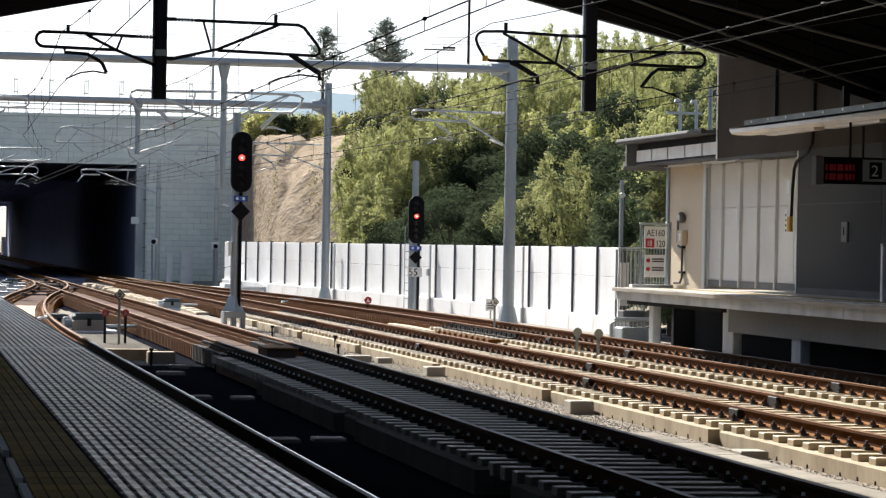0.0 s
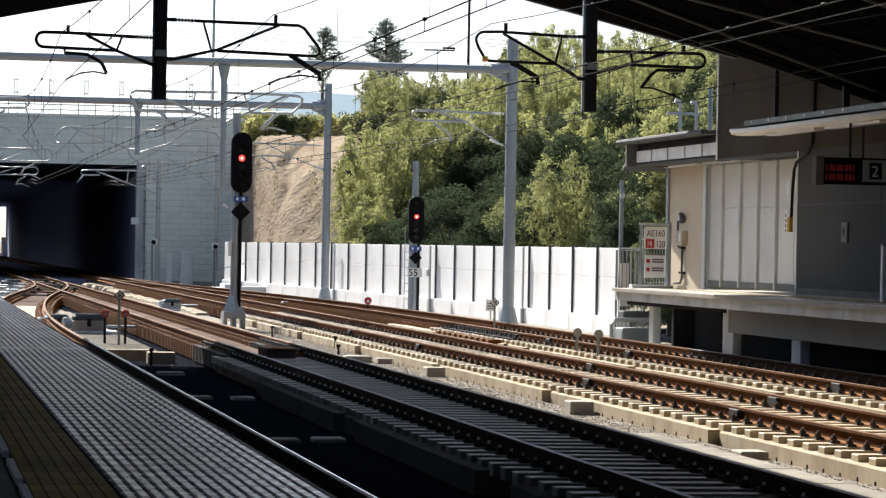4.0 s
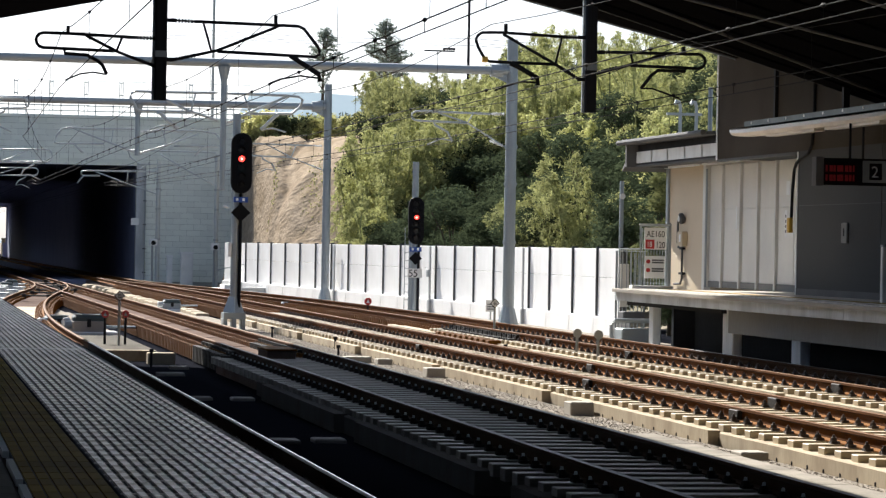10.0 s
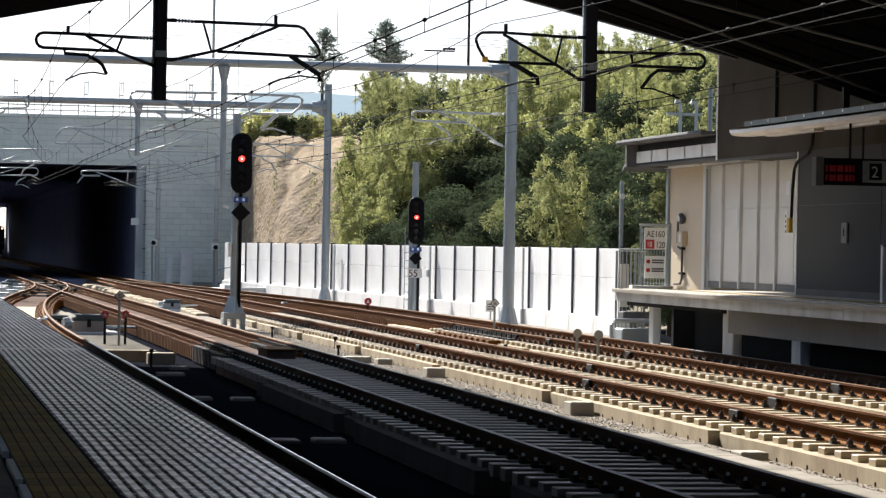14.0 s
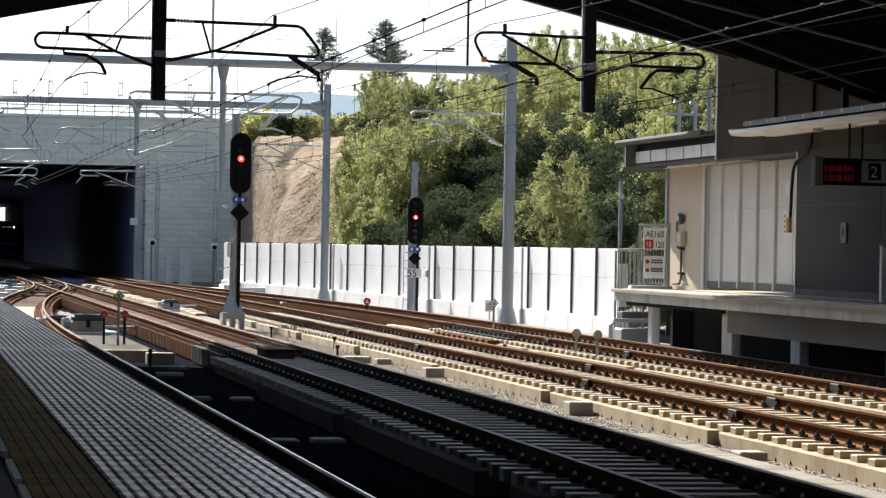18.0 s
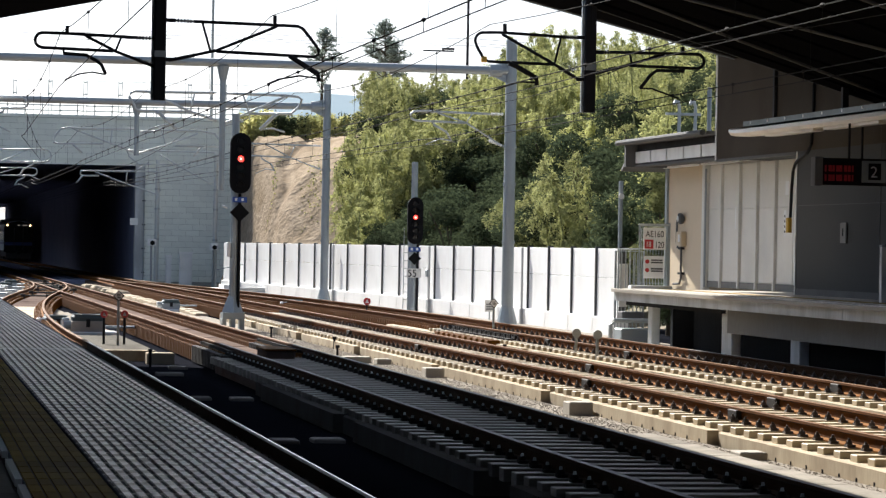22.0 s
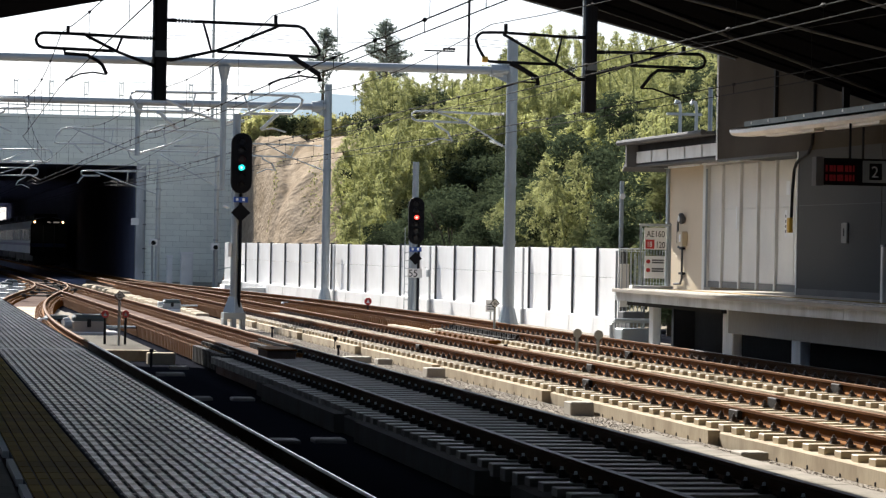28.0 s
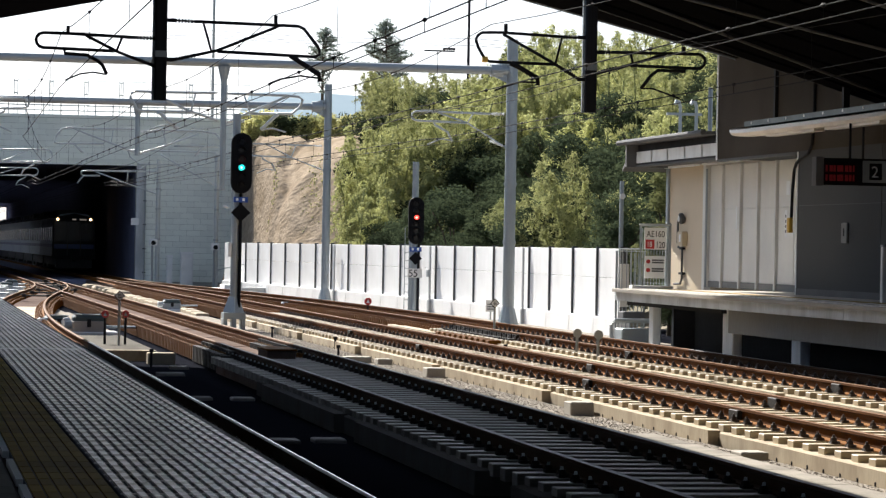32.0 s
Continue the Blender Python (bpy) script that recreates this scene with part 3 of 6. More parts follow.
def build_station_wall():
    w = tagged(new("wall_station", Mesh().box(WX, WX + 0.25, -90, WLOW, PLAT, 6.9).box(WX, WX + 0.25, WLOW, WEND, 4.18, 6.9).data("wall_station", WALLGREY)),
               "grey panelled station wall in shade", "wall", kind="structure")
    part("soffit", Mesh().box(WX + 0.25, 24, WLOW, WEND, 4.18, 4.3), WALLGREY, w)
    part("return_wall", Mesh().box(WX + 0.25, 21, WLOW - 0.25, WLOW, PLAT, 6.9), WALLGREY, w)
    for y in (58.6, 52.4, 46.2):
        part("wall_joint", Mesh().box(WX - 0.012, WX, y, y + 0.02, PLAT + 0.12, 6.6), ROOFBEAM, w)
    part("wall_rail", Mesh().box(WX - 0.008, WX, 30, WLOW - 0.05, 3.0, 3.012), ROOFBEAM, w)
    part("skirting", Mesh().box(WX - 0.02, WX, 30, WLOW - 0.02, PLAT, PLAT + 0.14), ROOFBEAM, w)
    part("corner_trim", Mesh().box(WX - 0.03, WX + 0.27, WEND, WEND + 0.1, 4.16, 6.7), WHITE, w, "white metal corner trim")
    part("door_edge", Mesh().box(WX - 0.015, WX + 0.02, WLOW, WLOW + 0.06, PLAT, 4.18), WHITE, w)
    part("lower_trim", Mesh().box(WX - 0.02, WX + 0.1, WLOW + 0.1, WEND, 4.12, 4.18), ROOFBEAM, w)
    # Thin dark layer whose colour carries the weaker light high on the wall.
    part("upper_cladding", Mesh().box(WX - 0.012, WX - 0.001, 20, WEND, 4.19, 6.68), WALLBROWN, w, "dark brown sheet giving the upper wall its shade")
    for y in (66.0,):
        part("wall_post", Mesh().box(WX - 0.09, WX, y, y + 0.12, 4.9, 7.0), DARKSTEEL, w)
    part("cable_conduit", Mesh().tube([(WX - 0.05, 63.1, 6.2), (WX - 0.05, 63.12, 5.0), (WX - 0.05, 63.25, 4.3), (WX - 0.05, 63.5, 4.13), (WX - 0.05, 64.1, 4.02), (WX - 0.05, 64.4, 3.92), (WX - 0.05, 64.55, 3.78), (WX - 0.05, 64.65, 3.35), (WX - 0.05, 64.7, 2.75)], 0.035, 8), DARKSTEEL, w, "black hanging cable")
    part("cable_end", Mesh().soft(WX - 0.1, WX, 64.72, 64.9, 2.42, 2.75, 0.02), YELLOW, w, "yellow plug at the cable's end")
    part("cable_tag", Mesh().box(WX - 0.1, WX - 0.09, 64.7, 64.95, 3.25, 3.55), WHITE, w)
    part("call_box", Mesh().soft(WX - 0.05, WX, 60.7, 61.1, 2.2, 2.62, 0.02), RIBGREY, w, "grey wall box with a dark slot")
    part("slot", Mesh().box(WX - 0.056, WX - 0.051, 60.86, 60.94, 2.34, 2.5), BLACK, w)
    return w


build_station_wall()


def build_annex():
    """The low lit bay beyond the wall, with ribbed panels."""
    a = thing("station_annex", "low cream bay with pale vertical ribs beside the platform end", "building")
    x = 20.5
    part("rib_wall", Mesh().box(x, x + 0.2, WLOW, 76.6, PLAT, 4.3), WALLPALE, a)
    part("side_wall", Mesh().box(x - 0.1, x + 0.1, 76.6, 80.6, PLAT - 0.3, 4.3), WALLCREAM, a)
    part("end_wall", Mesh().box(x + 0.1, 26, 80.4, 80.6, PLAT - 0.3, 4.3), WALLCREAM, a)
    for y in (70.25, 71.82, 73.40, 75.10):
        part("rib", Mesh().soft(x - 0.1, x, y + 0.02, y + 0.13, PLAT, 4.18, 0.01), RIB, a)
    part("corner_post", Mesh().soft(x - 0.16, x + 0.02, 76.5, 76.74, PLAT - 0.2, 4.3, 0.01), RIB, a)
    part("end_post", Mesh().soft(x - 0.16, x + 0.02, 80.4, 80.62, PLAT - 0.3, 4.35, 0.01), GALV, a)
    for y0, y1 in ((WLOW, 68.9), (68.95, 70.23), (70.43, 71.80), (72.0, 73.38), (73.58, 75.08), (75.28, 76.48)):
        part("panel", Mesh().soft(x - 0.03, x - 0.001, y0, y1, PLAT + 0.17, 3.05, 0.008), WALLPALE, a)
        part("panel", Mesh().soft(x - 0.03, x - 0.001, y0, y1, 3.07, 4.17, 0.008), WALLPALE, a)
    part("skirting", Mesh().box(x - 0.05, x - 0.031, WLOW, 76.5, PLAT, PLAT + 0.16), GIRDER, a)
    part("light_strip", Mesh().box(x - 0.3, x - 0.17, 73.2, 76.4, 4.19, 4.26), WHITE, a, "white tube light under the eave")
    part("light_strip", Mesh().box(x - 0.3, x - 0.17, 77.0, 80.3, 4.19, 4.26), WHITE, a, "white tube light under the eave")
    part("downpipe", Mesh().cyl((x - 0.2, 76.2, PLAT), (x - 0.2, 76.2, 4.1), 0.03, 8), GALV, a)
    part("pipe", Mesh().tube([(x - 0.15, 78.75, 2.85), (x - 0.15, 79.25, 2.8), (x - 0.15, 79.3, 2.7), (x - 0.15, 79.3, 2.2), (x - 0.15, 79.2, 2.08), (x - 0.15, 78.85, 2.05)], 0.03, 8), ROOFBEAM, a, "grey conduit beside the lamp")
    part("pipe", Mesh().tube([(x - 0.15, 78.8, 2.1), (x - 0.15, 78.8, 1.25), (x - 0.15, 78.95, 1.12), (x - 0.15, 79.6, 1.1)], 0.03, 8), ROOFBEAM, a, "grey conduit down to the floor")
    part("saddle", Mesh().box(x - 0.19, x - 0.1, 78.6, 79.0, 1.36, 1.42).box(x - 0.19, x - 0.1, 78.65, 78.95, 2.02, 2.08), DARKSTEEL, a)
    part("junction_box", Mesh().soft(x - 0.26, x - 0.1, 78.45, 78.95, 2.12, 2.5, 0.02), WALLCREAM, a, "cream switch box")
    part("switch_plate", Mesh().box(x - 0.27, x - 0.261, 78.55, 78.72, 2.22, 2.42), WHITE, a)
    part("wall_lamp", Mesh().turned((x - 0.1, 78.75, 2.85), (x - 0.26, 78.75, 2.83), ((0, 0.05), (0.3, 0.14), (0.8, 0.15), (1, 0.11)), 14), ROOFBEAM, a, "round hooded wall lamp")
    part("lamp_glass", Mesh().cyl((x - 0.265, 78.75, 2.83), (x - 0.28, 78.75, 2.83), 0.085, 14), WHITE, a)
    part("notice_strip", Mesh().box(x - 0.038, x - 0.0305, 69.5, 69.66, 2.35, 2.98), WHITE, a)
    part("notice_strip", Mesh().box(x - 0.168, x - 0.1605, 73.38, 73.5, 2.55, 3.1), WHITE, a)
    for z in (2.45, 2.57, 2.69, 2.81):
        part("notice_mark", Mesh().box(x - 0.042, x - 0.0385, 69.54, 69.62, z, z + 0.06), ROOFBEAM, a)
    r = part("roof", Mesh().quadbox([(18.95, WEND + 0.12, 4.78), (26, WEND + 0.12, 5.05), (26, 80.0, 5.05), (18.95, 80.0, 4.78), (18.95, WEND + 0.12, 4.86), (26, WEND + 0.12, 5.13), (26, 80.0, 5.13), (18.95, 80.0, 4.86)]),
             ROOFBEAM, a, "flat metal roof with a deep eave")
    part("gutter", Mesh().tube([(18.88, WEND + 0.2, 4.83), (18.88, 80.15, 4.83)], 0.07, 8), ROOFBEAM, r)
    part("inner_beam", Mesh().box(19.36, 19.5, WEND + 0.12, 79.8, 4.25, 4.78), DARKSTEEL, r)
    part("fascia_bottom", Mesh().box(19.3, 19.6, WEND + 0.12, 79.9, 4.2, 4.25), ROOFBEAM, r)
    for i in range(5):
        y = WEND + 0.25 + 1.72 * i
        part("fascia_panel", Mesh().box(19.31, 19.355, y, y + 1.58, 4.30, 4.60), WHITE, r, "white eave panel")
    part("soffit", Mesh().box(19.6, 26, WEND + 0.12, 79.9, 4.24, 4.30), ROOFBEAM, r)
    # Added out of sight behind the eave to keep sun off the side wall.
    part("rear_eave", Mesh().quadbox([(19.05, 80.01, 4.24), (26, 80.01, 4.24), (26, 86.0, 4.24), (20.4, 86.0, 4.24), (19.05, 80.01, 4.32), (26, 80.01, 4.32), (26, 86.0, 4.32), (20.4, 86.0, 4.32)]), ROOFBEAM, r)
    part("end_bracket", Mesh().box(19.05, 19.4, 79.85, 80.0, 4.2, 4.95), ROOFBEAM, r)
    part("end_fascia", Mesh().box(19.4, 26, 79.9, 80.0, 4.2, 4.85), ROOFBEAM, r)
    part("roof_lamp_rail", Mesh().tube([(19.99, 79.3, 5.62), (20.95, 79.3, 5.62)], 0.04, 6), BRIGHTGALV, r)
    for q in (20.36, 20.80):
        part("roof_lamp", Mesh().tube([(q, 79.3, 4.86), (q, 79.3, 5.82), (q - 0.05, 79.25, 5.94), (q - 0.14, 79.2, 5.96), (q - 0.18, 79.15, 5.88)], 0.045, 8), BRIGHTGALV, r)
    part("roof_post", Mesh().cyl((20.7, 77.5, 4.9), (20.7, 77.5, 6.25), 0.06, 8), GALV, r)
    return a


build_annex()


def roof_z_right(x):
    return 6.51 + 0.24 * (WX - x)


def roof_z_left(x):
    return 7.05 + 0.205 * (x - 2.25)


BRACES = (((13.25, 55.5), (19.1, 56.8)), ((13.25, 53.6), (19.1, 50.2)), ((13.25, 47.4), (19.1, 47.4)), ((13.25, 43.5), (19.1, 43.2)))


def build_canopies():
    e = 69.6
    def sheet(xa, za, xb, zb, t=0.12, e=69.6):
        return Mesh().quadbox([(xa, -90, za), (xb, -90, zb), (xb, e, zb), (xa, e, za), (xa, -90, za + t), (xb, -90, zb + t), (xb, e, zb + t), (xa, e, za + t)])
    xr = 12.6
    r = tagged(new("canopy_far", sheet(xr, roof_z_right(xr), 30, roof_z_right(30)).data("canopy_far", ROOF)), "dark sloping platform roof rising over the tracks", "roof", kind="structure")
    part("end_beam", Mesh().quadbox([(xr, e - 0.1, roof_z_right(xr) - 0.01), (WX, e - 0.1, 6.50), (WX, e + 0.05, 6.50), (xr, e + 0.05, roof_z_right(xr) - 0.01),
                                     (xr, e - 0.1, roof_z_right(xr) + 0.3), (WX, e - 0.1, 6.81), (WX, e + 0.05, 6.81), (xr, e + 0.05, roof_z_right(xr) + 0.3)]), DARKSTEEL, r)
    part("edge_trim", Mesh().quadbox([(xr, e + 0.052, roof_z_right(xr) - 0.03), (WX, e + 0.052, 6.48), (WX, e + 0.08, 6.48), (xr, e + 0.08, roof_z_right(xr) - 0.03),
                                      (xr, e + 0.052, roof_z_right(xr) + 0.02), (WX, e + 0.052, 6.53), (WX, e + 0.08, 6.53), (xr, e + 0.08, roof_z_right(xr) + 0.02)]), GALV, r)
    # the lower platform roof, from the wall to the hanging posts
    def low(x):
        return 6.72 - 0.297 * (x - 13.24)
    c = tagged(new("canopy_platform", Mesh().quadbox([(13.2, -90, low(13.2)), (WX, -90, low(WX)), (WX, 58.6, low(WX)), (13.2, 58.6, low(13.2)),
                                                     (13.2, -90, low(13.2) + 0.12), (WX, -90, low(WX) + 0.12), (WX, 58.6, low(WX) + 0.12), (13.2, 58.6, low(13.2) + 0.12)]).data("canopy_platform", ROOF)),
               "dark ribbed platform roof sloping down to the station wall", "roof", kind="structure")
    part("end_trim", Mesh().quadbox([(13.2, 58.602, low(13.2) - 0.02), (WX, 58.602, low(WX) - 0.02), (WX, 58.66, low(WX) - 0.02), (13.2, 58.66, low(13.2) - 0.02),
                                     (13.2, 58.602, low(13.2) + 0.1), (WX, 58.602, low(WX) + 0.1), (WX, 58.66, low(WX) + 0.1), (13.2, 58.66, low(13.2) + 0.1)]), DARKSTEEL, c)
    for i in range(9):
        y = 57.6 - 1.9 * i
        part("roof_rib", Mesh().quadbox([(13.2, y, low(13.2) - 0.05), (WX, y, low(WX) - 0.05), (WX, y + 0.06, low(WX) - 0.05), (13.2, y + 0.06, low(13.2) - 0.05),
                                         (13.2, y, low(13.2) - 0.002), (WX, y, low(WX) - 0.002), (WX, y + 0.06, low(WX) - 0.002), (13.2, y + 0.06, low(13.2) - 0.002)]), ROOF, c)
    for (xa, ya), (xb, yb) in BRACES:
        part("wind_brace", Mesh().tube([(xa, ya, low(xa) - 0.09), (xb, yb, low(xb) - 0.09)], 0.028, 8), ROOFBEAM, c, "grey round wind brace")
    # a tipped-up hood, added out of sight, keeps sun off the wall's corner
    def tipped(x, y, up=0.0):
        return (x, y, roof_z_right(x) + 0.14 * (y - 69.65) + 0.03 + up)
    part("end_bay", Mesh().quadbox([tipped(16.4, 69.7), tipped(19.6, 69.7), tipped(19.6, 76.6), tipped(16.4, 76.6), tipped(16.4, 69.7, 0.1), tipped(19.6, 69.7, 0.1), tipped(19.6, 76.6, 0.1), tipped(16.4, 76.6, 0.1)]), ROOF, r)
    xl, e = 6.4, 71.0
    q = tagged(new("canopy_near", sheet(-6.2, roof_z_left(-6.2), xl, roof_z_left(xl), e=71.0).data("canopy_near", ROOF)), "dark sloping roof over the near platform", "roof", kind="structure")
    part("end_beam", Mesh().quadbox([(-6.2, e - 0.1, roof_z_left(-6.2) - 0.01), (xl, e - 0.1, roof_z_left(xl) - 0.01), (xl, e + 0.05, roof_z_left(xl) - 0.01), (-6.2, e + 0.05, roof_z_left(-6.2) - 0.01),
                                     (-6.2, e - 0.1, roof_z_left(-6.2) + 0.2), (xl, e - 0.1, roof_z_left(xl) + 0.2), (xl, e + 0.05, roof_z_left(xl) + 0.2), (-6.2, e + 0.05, roof_z_left(-6.2) + 0.2)]), DARKSTEEL, q)
    # Added above the view to hold skylight off the near tracks.
    tagged(new("canopy_link", Mesh().box(xl, xr, -90, 33, 8.17, 8.3).data("canopy_link", ROOF)), "unseen flat roof added over the tracks to cut skylight", "roof", kind="structure")
    # Two walls outside the view, added to limit light on the foreground.
    tagged(new("wall_near", Mesh().box(-7.3, -7.0, -90, 71, GROUND, 4.3).data("wall_near", WALLGREY)), "unseen grey wall added to block light from the left", "wall", kind="structure")
    tagged(new("wall_end", Mesh().box(-7.3, 30, -90.3, -90.0, GROUND, 9.5).data("wall_end", WALLGREY)), "unseen grey wall added to close off light from behind", "wall", kind="structure")


build_canopies()

# ---- tunnel and road bridge ----
PY, PTOP, OPEN, TX0, TX1 = 178.0, 9.05, 6.5, 3.2, 13.4


def build_tunnel():
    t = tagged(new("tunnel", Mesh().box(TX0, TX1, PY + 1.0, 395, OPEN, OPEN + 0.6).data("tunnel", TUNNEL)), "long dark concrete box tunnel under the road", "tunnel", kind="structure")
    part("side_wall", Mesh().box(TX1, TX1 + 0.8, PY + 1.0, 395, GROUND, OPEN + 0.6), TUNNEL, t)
    # the west wall, out of view, is opened between columns to light the train's side
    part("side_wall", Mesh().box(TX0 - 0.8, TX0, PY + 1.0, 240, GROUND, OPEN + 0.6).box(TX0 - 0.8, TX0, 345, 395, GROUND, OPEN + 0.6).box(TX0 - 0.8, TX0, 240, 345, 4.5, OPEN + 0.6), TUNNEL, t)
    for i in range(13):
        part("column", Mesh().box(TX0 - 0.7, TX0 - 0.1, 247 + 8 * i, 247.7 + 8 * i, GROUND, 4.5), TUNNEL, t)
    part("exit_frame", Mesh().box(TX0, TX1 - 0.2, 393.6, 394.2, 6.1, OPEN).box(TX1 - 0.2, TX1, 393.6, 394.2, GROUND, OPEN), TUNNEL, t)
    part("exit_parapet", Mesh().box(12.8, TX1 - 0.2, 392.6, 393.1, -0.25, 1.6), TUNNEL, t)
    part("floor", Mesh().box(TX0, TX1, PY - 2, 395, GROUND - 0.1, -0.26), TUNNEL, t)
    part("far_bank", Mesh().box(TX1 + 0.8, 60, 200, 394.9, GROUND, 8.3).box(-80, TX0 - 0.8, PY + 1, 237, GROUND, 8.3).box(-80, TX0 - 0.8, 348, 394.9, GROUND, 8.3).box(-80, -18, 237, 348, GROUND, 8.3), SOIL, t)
    part("outer_bank", Mesh().box(12.8, 60, 397, 399, GROUND, 2.2), SOIL, t)
    w = tagged(new("portal_wall", Mesh().box(TX1 + 0.02, 19.4, PY + 0.03, PY + 1.0, GROUND, PTOP).box(-30, TX0 - 0.02, PY + 0.03, PY + 1.0, GROUND, PTOP)
                   .box(TX0 - 0.02, TX1 + 0.02, PY + 0.03, PY + 1.0, OPEN, PTOP).data("portal_wall", JOINT)), "grey block-faced portal wall over the railway", "wall", kind="structure")
    full = Mesh().soft(0.006, 0.794, 0, 0.05, 0.006, 0.327, 0.006).data("block", BLOCK)
    half = Mesh().soft(0.006, 0.394, 0, 0.05, 0.006, 0.327, 0.006).data("block", BLOCK)
    rows = 28
    for r in range(rows):
        z = -0.30 + r / 3
        off = 0.4 * (r % 2)
        if z + 0.33 <= OPEN + 0.02:
            x = TX1 + 0.55
            if off:
                part("block", half, BLOCK, w, at=pose(x, PY, z))
            x += off
            while x + 0.79 < 19.41:
                part("block", full, BLOCK, w, at=pose(x, PY, z))
                x += 0.8
            if x + 0.39 < 19.41:
                part("block", half, BLOCK, w, at=pose(x, PY, z))
        else:
            x = 4.55 - off
            while x + 0.79 < 19.41:
                part("block", full, BLOCK, w, at=pose(x, PY, z))
                x += 0.8
            if x + 0.39 < 19.41:
                part("block", half, BLOCK, w, at=pose(x, PY, z))
    part("jamb", Mesh().box(TX1, TX1 + 0.54, PY - 0.02, PY + 0.05, GROUND, OPEN), FASCIA, w, "smooth concrete jamb")
    part("lintel", Mesh().box(TX0, TX1 + 0.54, PY - 0.02, PY + 0.05, OPEN, OPEN + 0.24), BLOCK, w)
    part("coping", Mesh().soft(-30, 19.6, PY - 0.08, PY + 1.1, PTOP, PTOP + 0.18, 0.03), BLOCK, w)
    for x, z0, z1 in ((13.9, GROUND, 6.4), (14.62, GROUND, 4.8)):
        p = part("conduit", Mesh().tube([(x, PY - 0.08, z0), (x, PY - 0.08, z1), (x + 0.25, PY - 0.08, z1 + 0.2)], 0.035, 6), GALV, w)
        for q in range(5):
            part("saddle", Mesh().box(x - 0.09, x + 0.09, PY - 0.1, PY - 0.02, z0 + (z1 - z0) * (q + 0.5) / 5, z0 + (z1 - z0) * (q + 0.5) / 5 + 0.06), DARKSTEEL, p)
    part("sign_plate", Mesh().box(13.1, 13.55, PY - 0.3, PY - 0.26, 2.95, 3.35), WHITE, w)
    rail = thing("bridge_railing", "pale metal railing with tall wire posts on the road bridge", "railing")
    z = PTOP + 0.18
    for i in range(19):
        x = 2.0 + 1.0 * i
        part("baluster_post", Mesh().box(x - 0.03, x + 0.03, PY + 0.4, PY + 0.46, z, z + 0.9), GALV, rail)
    for h in (0.25, 0.55, 0.9):
        part("rail_bar", Mesh().box(-20, 20, PY + 0.40, PY + 0.46, z + h - 0.03, z + h + 0.03), BRIGHTGALV, rail)
    for i in range(8):
        x = 4.4 + 2.02 * i
        part("screen_post", Mesh().box(x - 0.12, x - 0.08, PY + 0.62, PY + 0.68, z, z + 2.0).box(x + 0.08, x + 0.12, PY + 0.62, PY + 0.68, z, z + 2.0)
             .box(x - 0.08, x + 0.08, PY + 0.64, PY + 0.66, z + 1.9, z + 1.95).box(x - 0.08, x + 0.08, PY + 0.64, PY + 0.66, z + 1.2, z + 1.26)
             .box(x - 0.012, x + 0.012, PY + 0.645, PY + 0.655, z + 1.26, z + 1.9), BRIGHTGALV, rail)
    for h in (1.2, 2.0):
        part("screen_wire", Mesh().tube([(-20, PY + 0.65, z + h), (20, PY + 0.65, z + h)], 0.012, 5), GALV, rail)
    deck = tagged(new("road_deck", Mesh().box(-80, 19.4, PY + 1.0, 237, OPEN + 0.6, PTOP + 0.1).box(TX0 - 0.8, 19.4, 237, 348, OPEN + 0.6, PTOP + 0.1).box(-80, 19.4, 348, 394.5, OPEN + 0.6, PTOP + 0.1).data("road_deck", CONCRETE)), "road deck over the tunnel", "road", kind="structure")


build_tunnel()


# ---- noise fence ----
def fence_x(y):
    """The fence runs beside the far track and draws in towards the tunnel."""
    return 20.3 - 2.6 * smooth_step((y - 100) / 75) - 0.012 * max(0, y - 100)


def build_fence():
    f = thing("noise_fence", "white noise fence of tall panels between thin grey posts", "fence")
    pitch = 3.35
    wide = pitch - 0.08
    upper = Mesh().soft(0, 0.10, 0.05, wide, 1.175, 2.02, 0.006).data("panel", FENCE)
    lower = Mesh().soft(0, 0.10, 0.05, wide, 0.03, 1.165, 0.006).data("panel", FENCE)
    post = Mesh().box(-0.055, 0.12, -0.04, 0.035, -0.06, 2.07).data("fence_post", FENCEPOST)
    base = Mesh().soft(-0.12, 0.25, -0.03, pitch - 0.05, GROUND, 0.02, 0.02).data("base_block", WHITECONC)
    stands = [85.4, 88.5, 91.84, 95.24, 98.44, 101.36, 104.18, 107.44, 110.68, 113.9, 117.02, 120.34, 123.56, 127.0, 130.58, 134.22, 137.78, 141.5, 145.18, 148.94]
    stands += [148.94 + 3.7 * i for i in range(1, 5)]
    for y, y1 in zip(stands, stands[1:]):
        x, x1 = fence_x(y), fence_x(y1)
        m = Matrix.Translation((x, y, 0)) @ Matrix.Rotation(-math.atan2(x1 - x, y1 - y), 4, "Z") @ Matrix.Diagonal((1, math.hypot(x1 - x, y1 - y) / pitch, 1, 1))
        for nm, me in (("panel", upper), ("panel", lower), ("base_block", base), ("fence_post", post)):
            o = new(nm, me)
            o.parent, o.matrix_basis = f, m


build_fence()
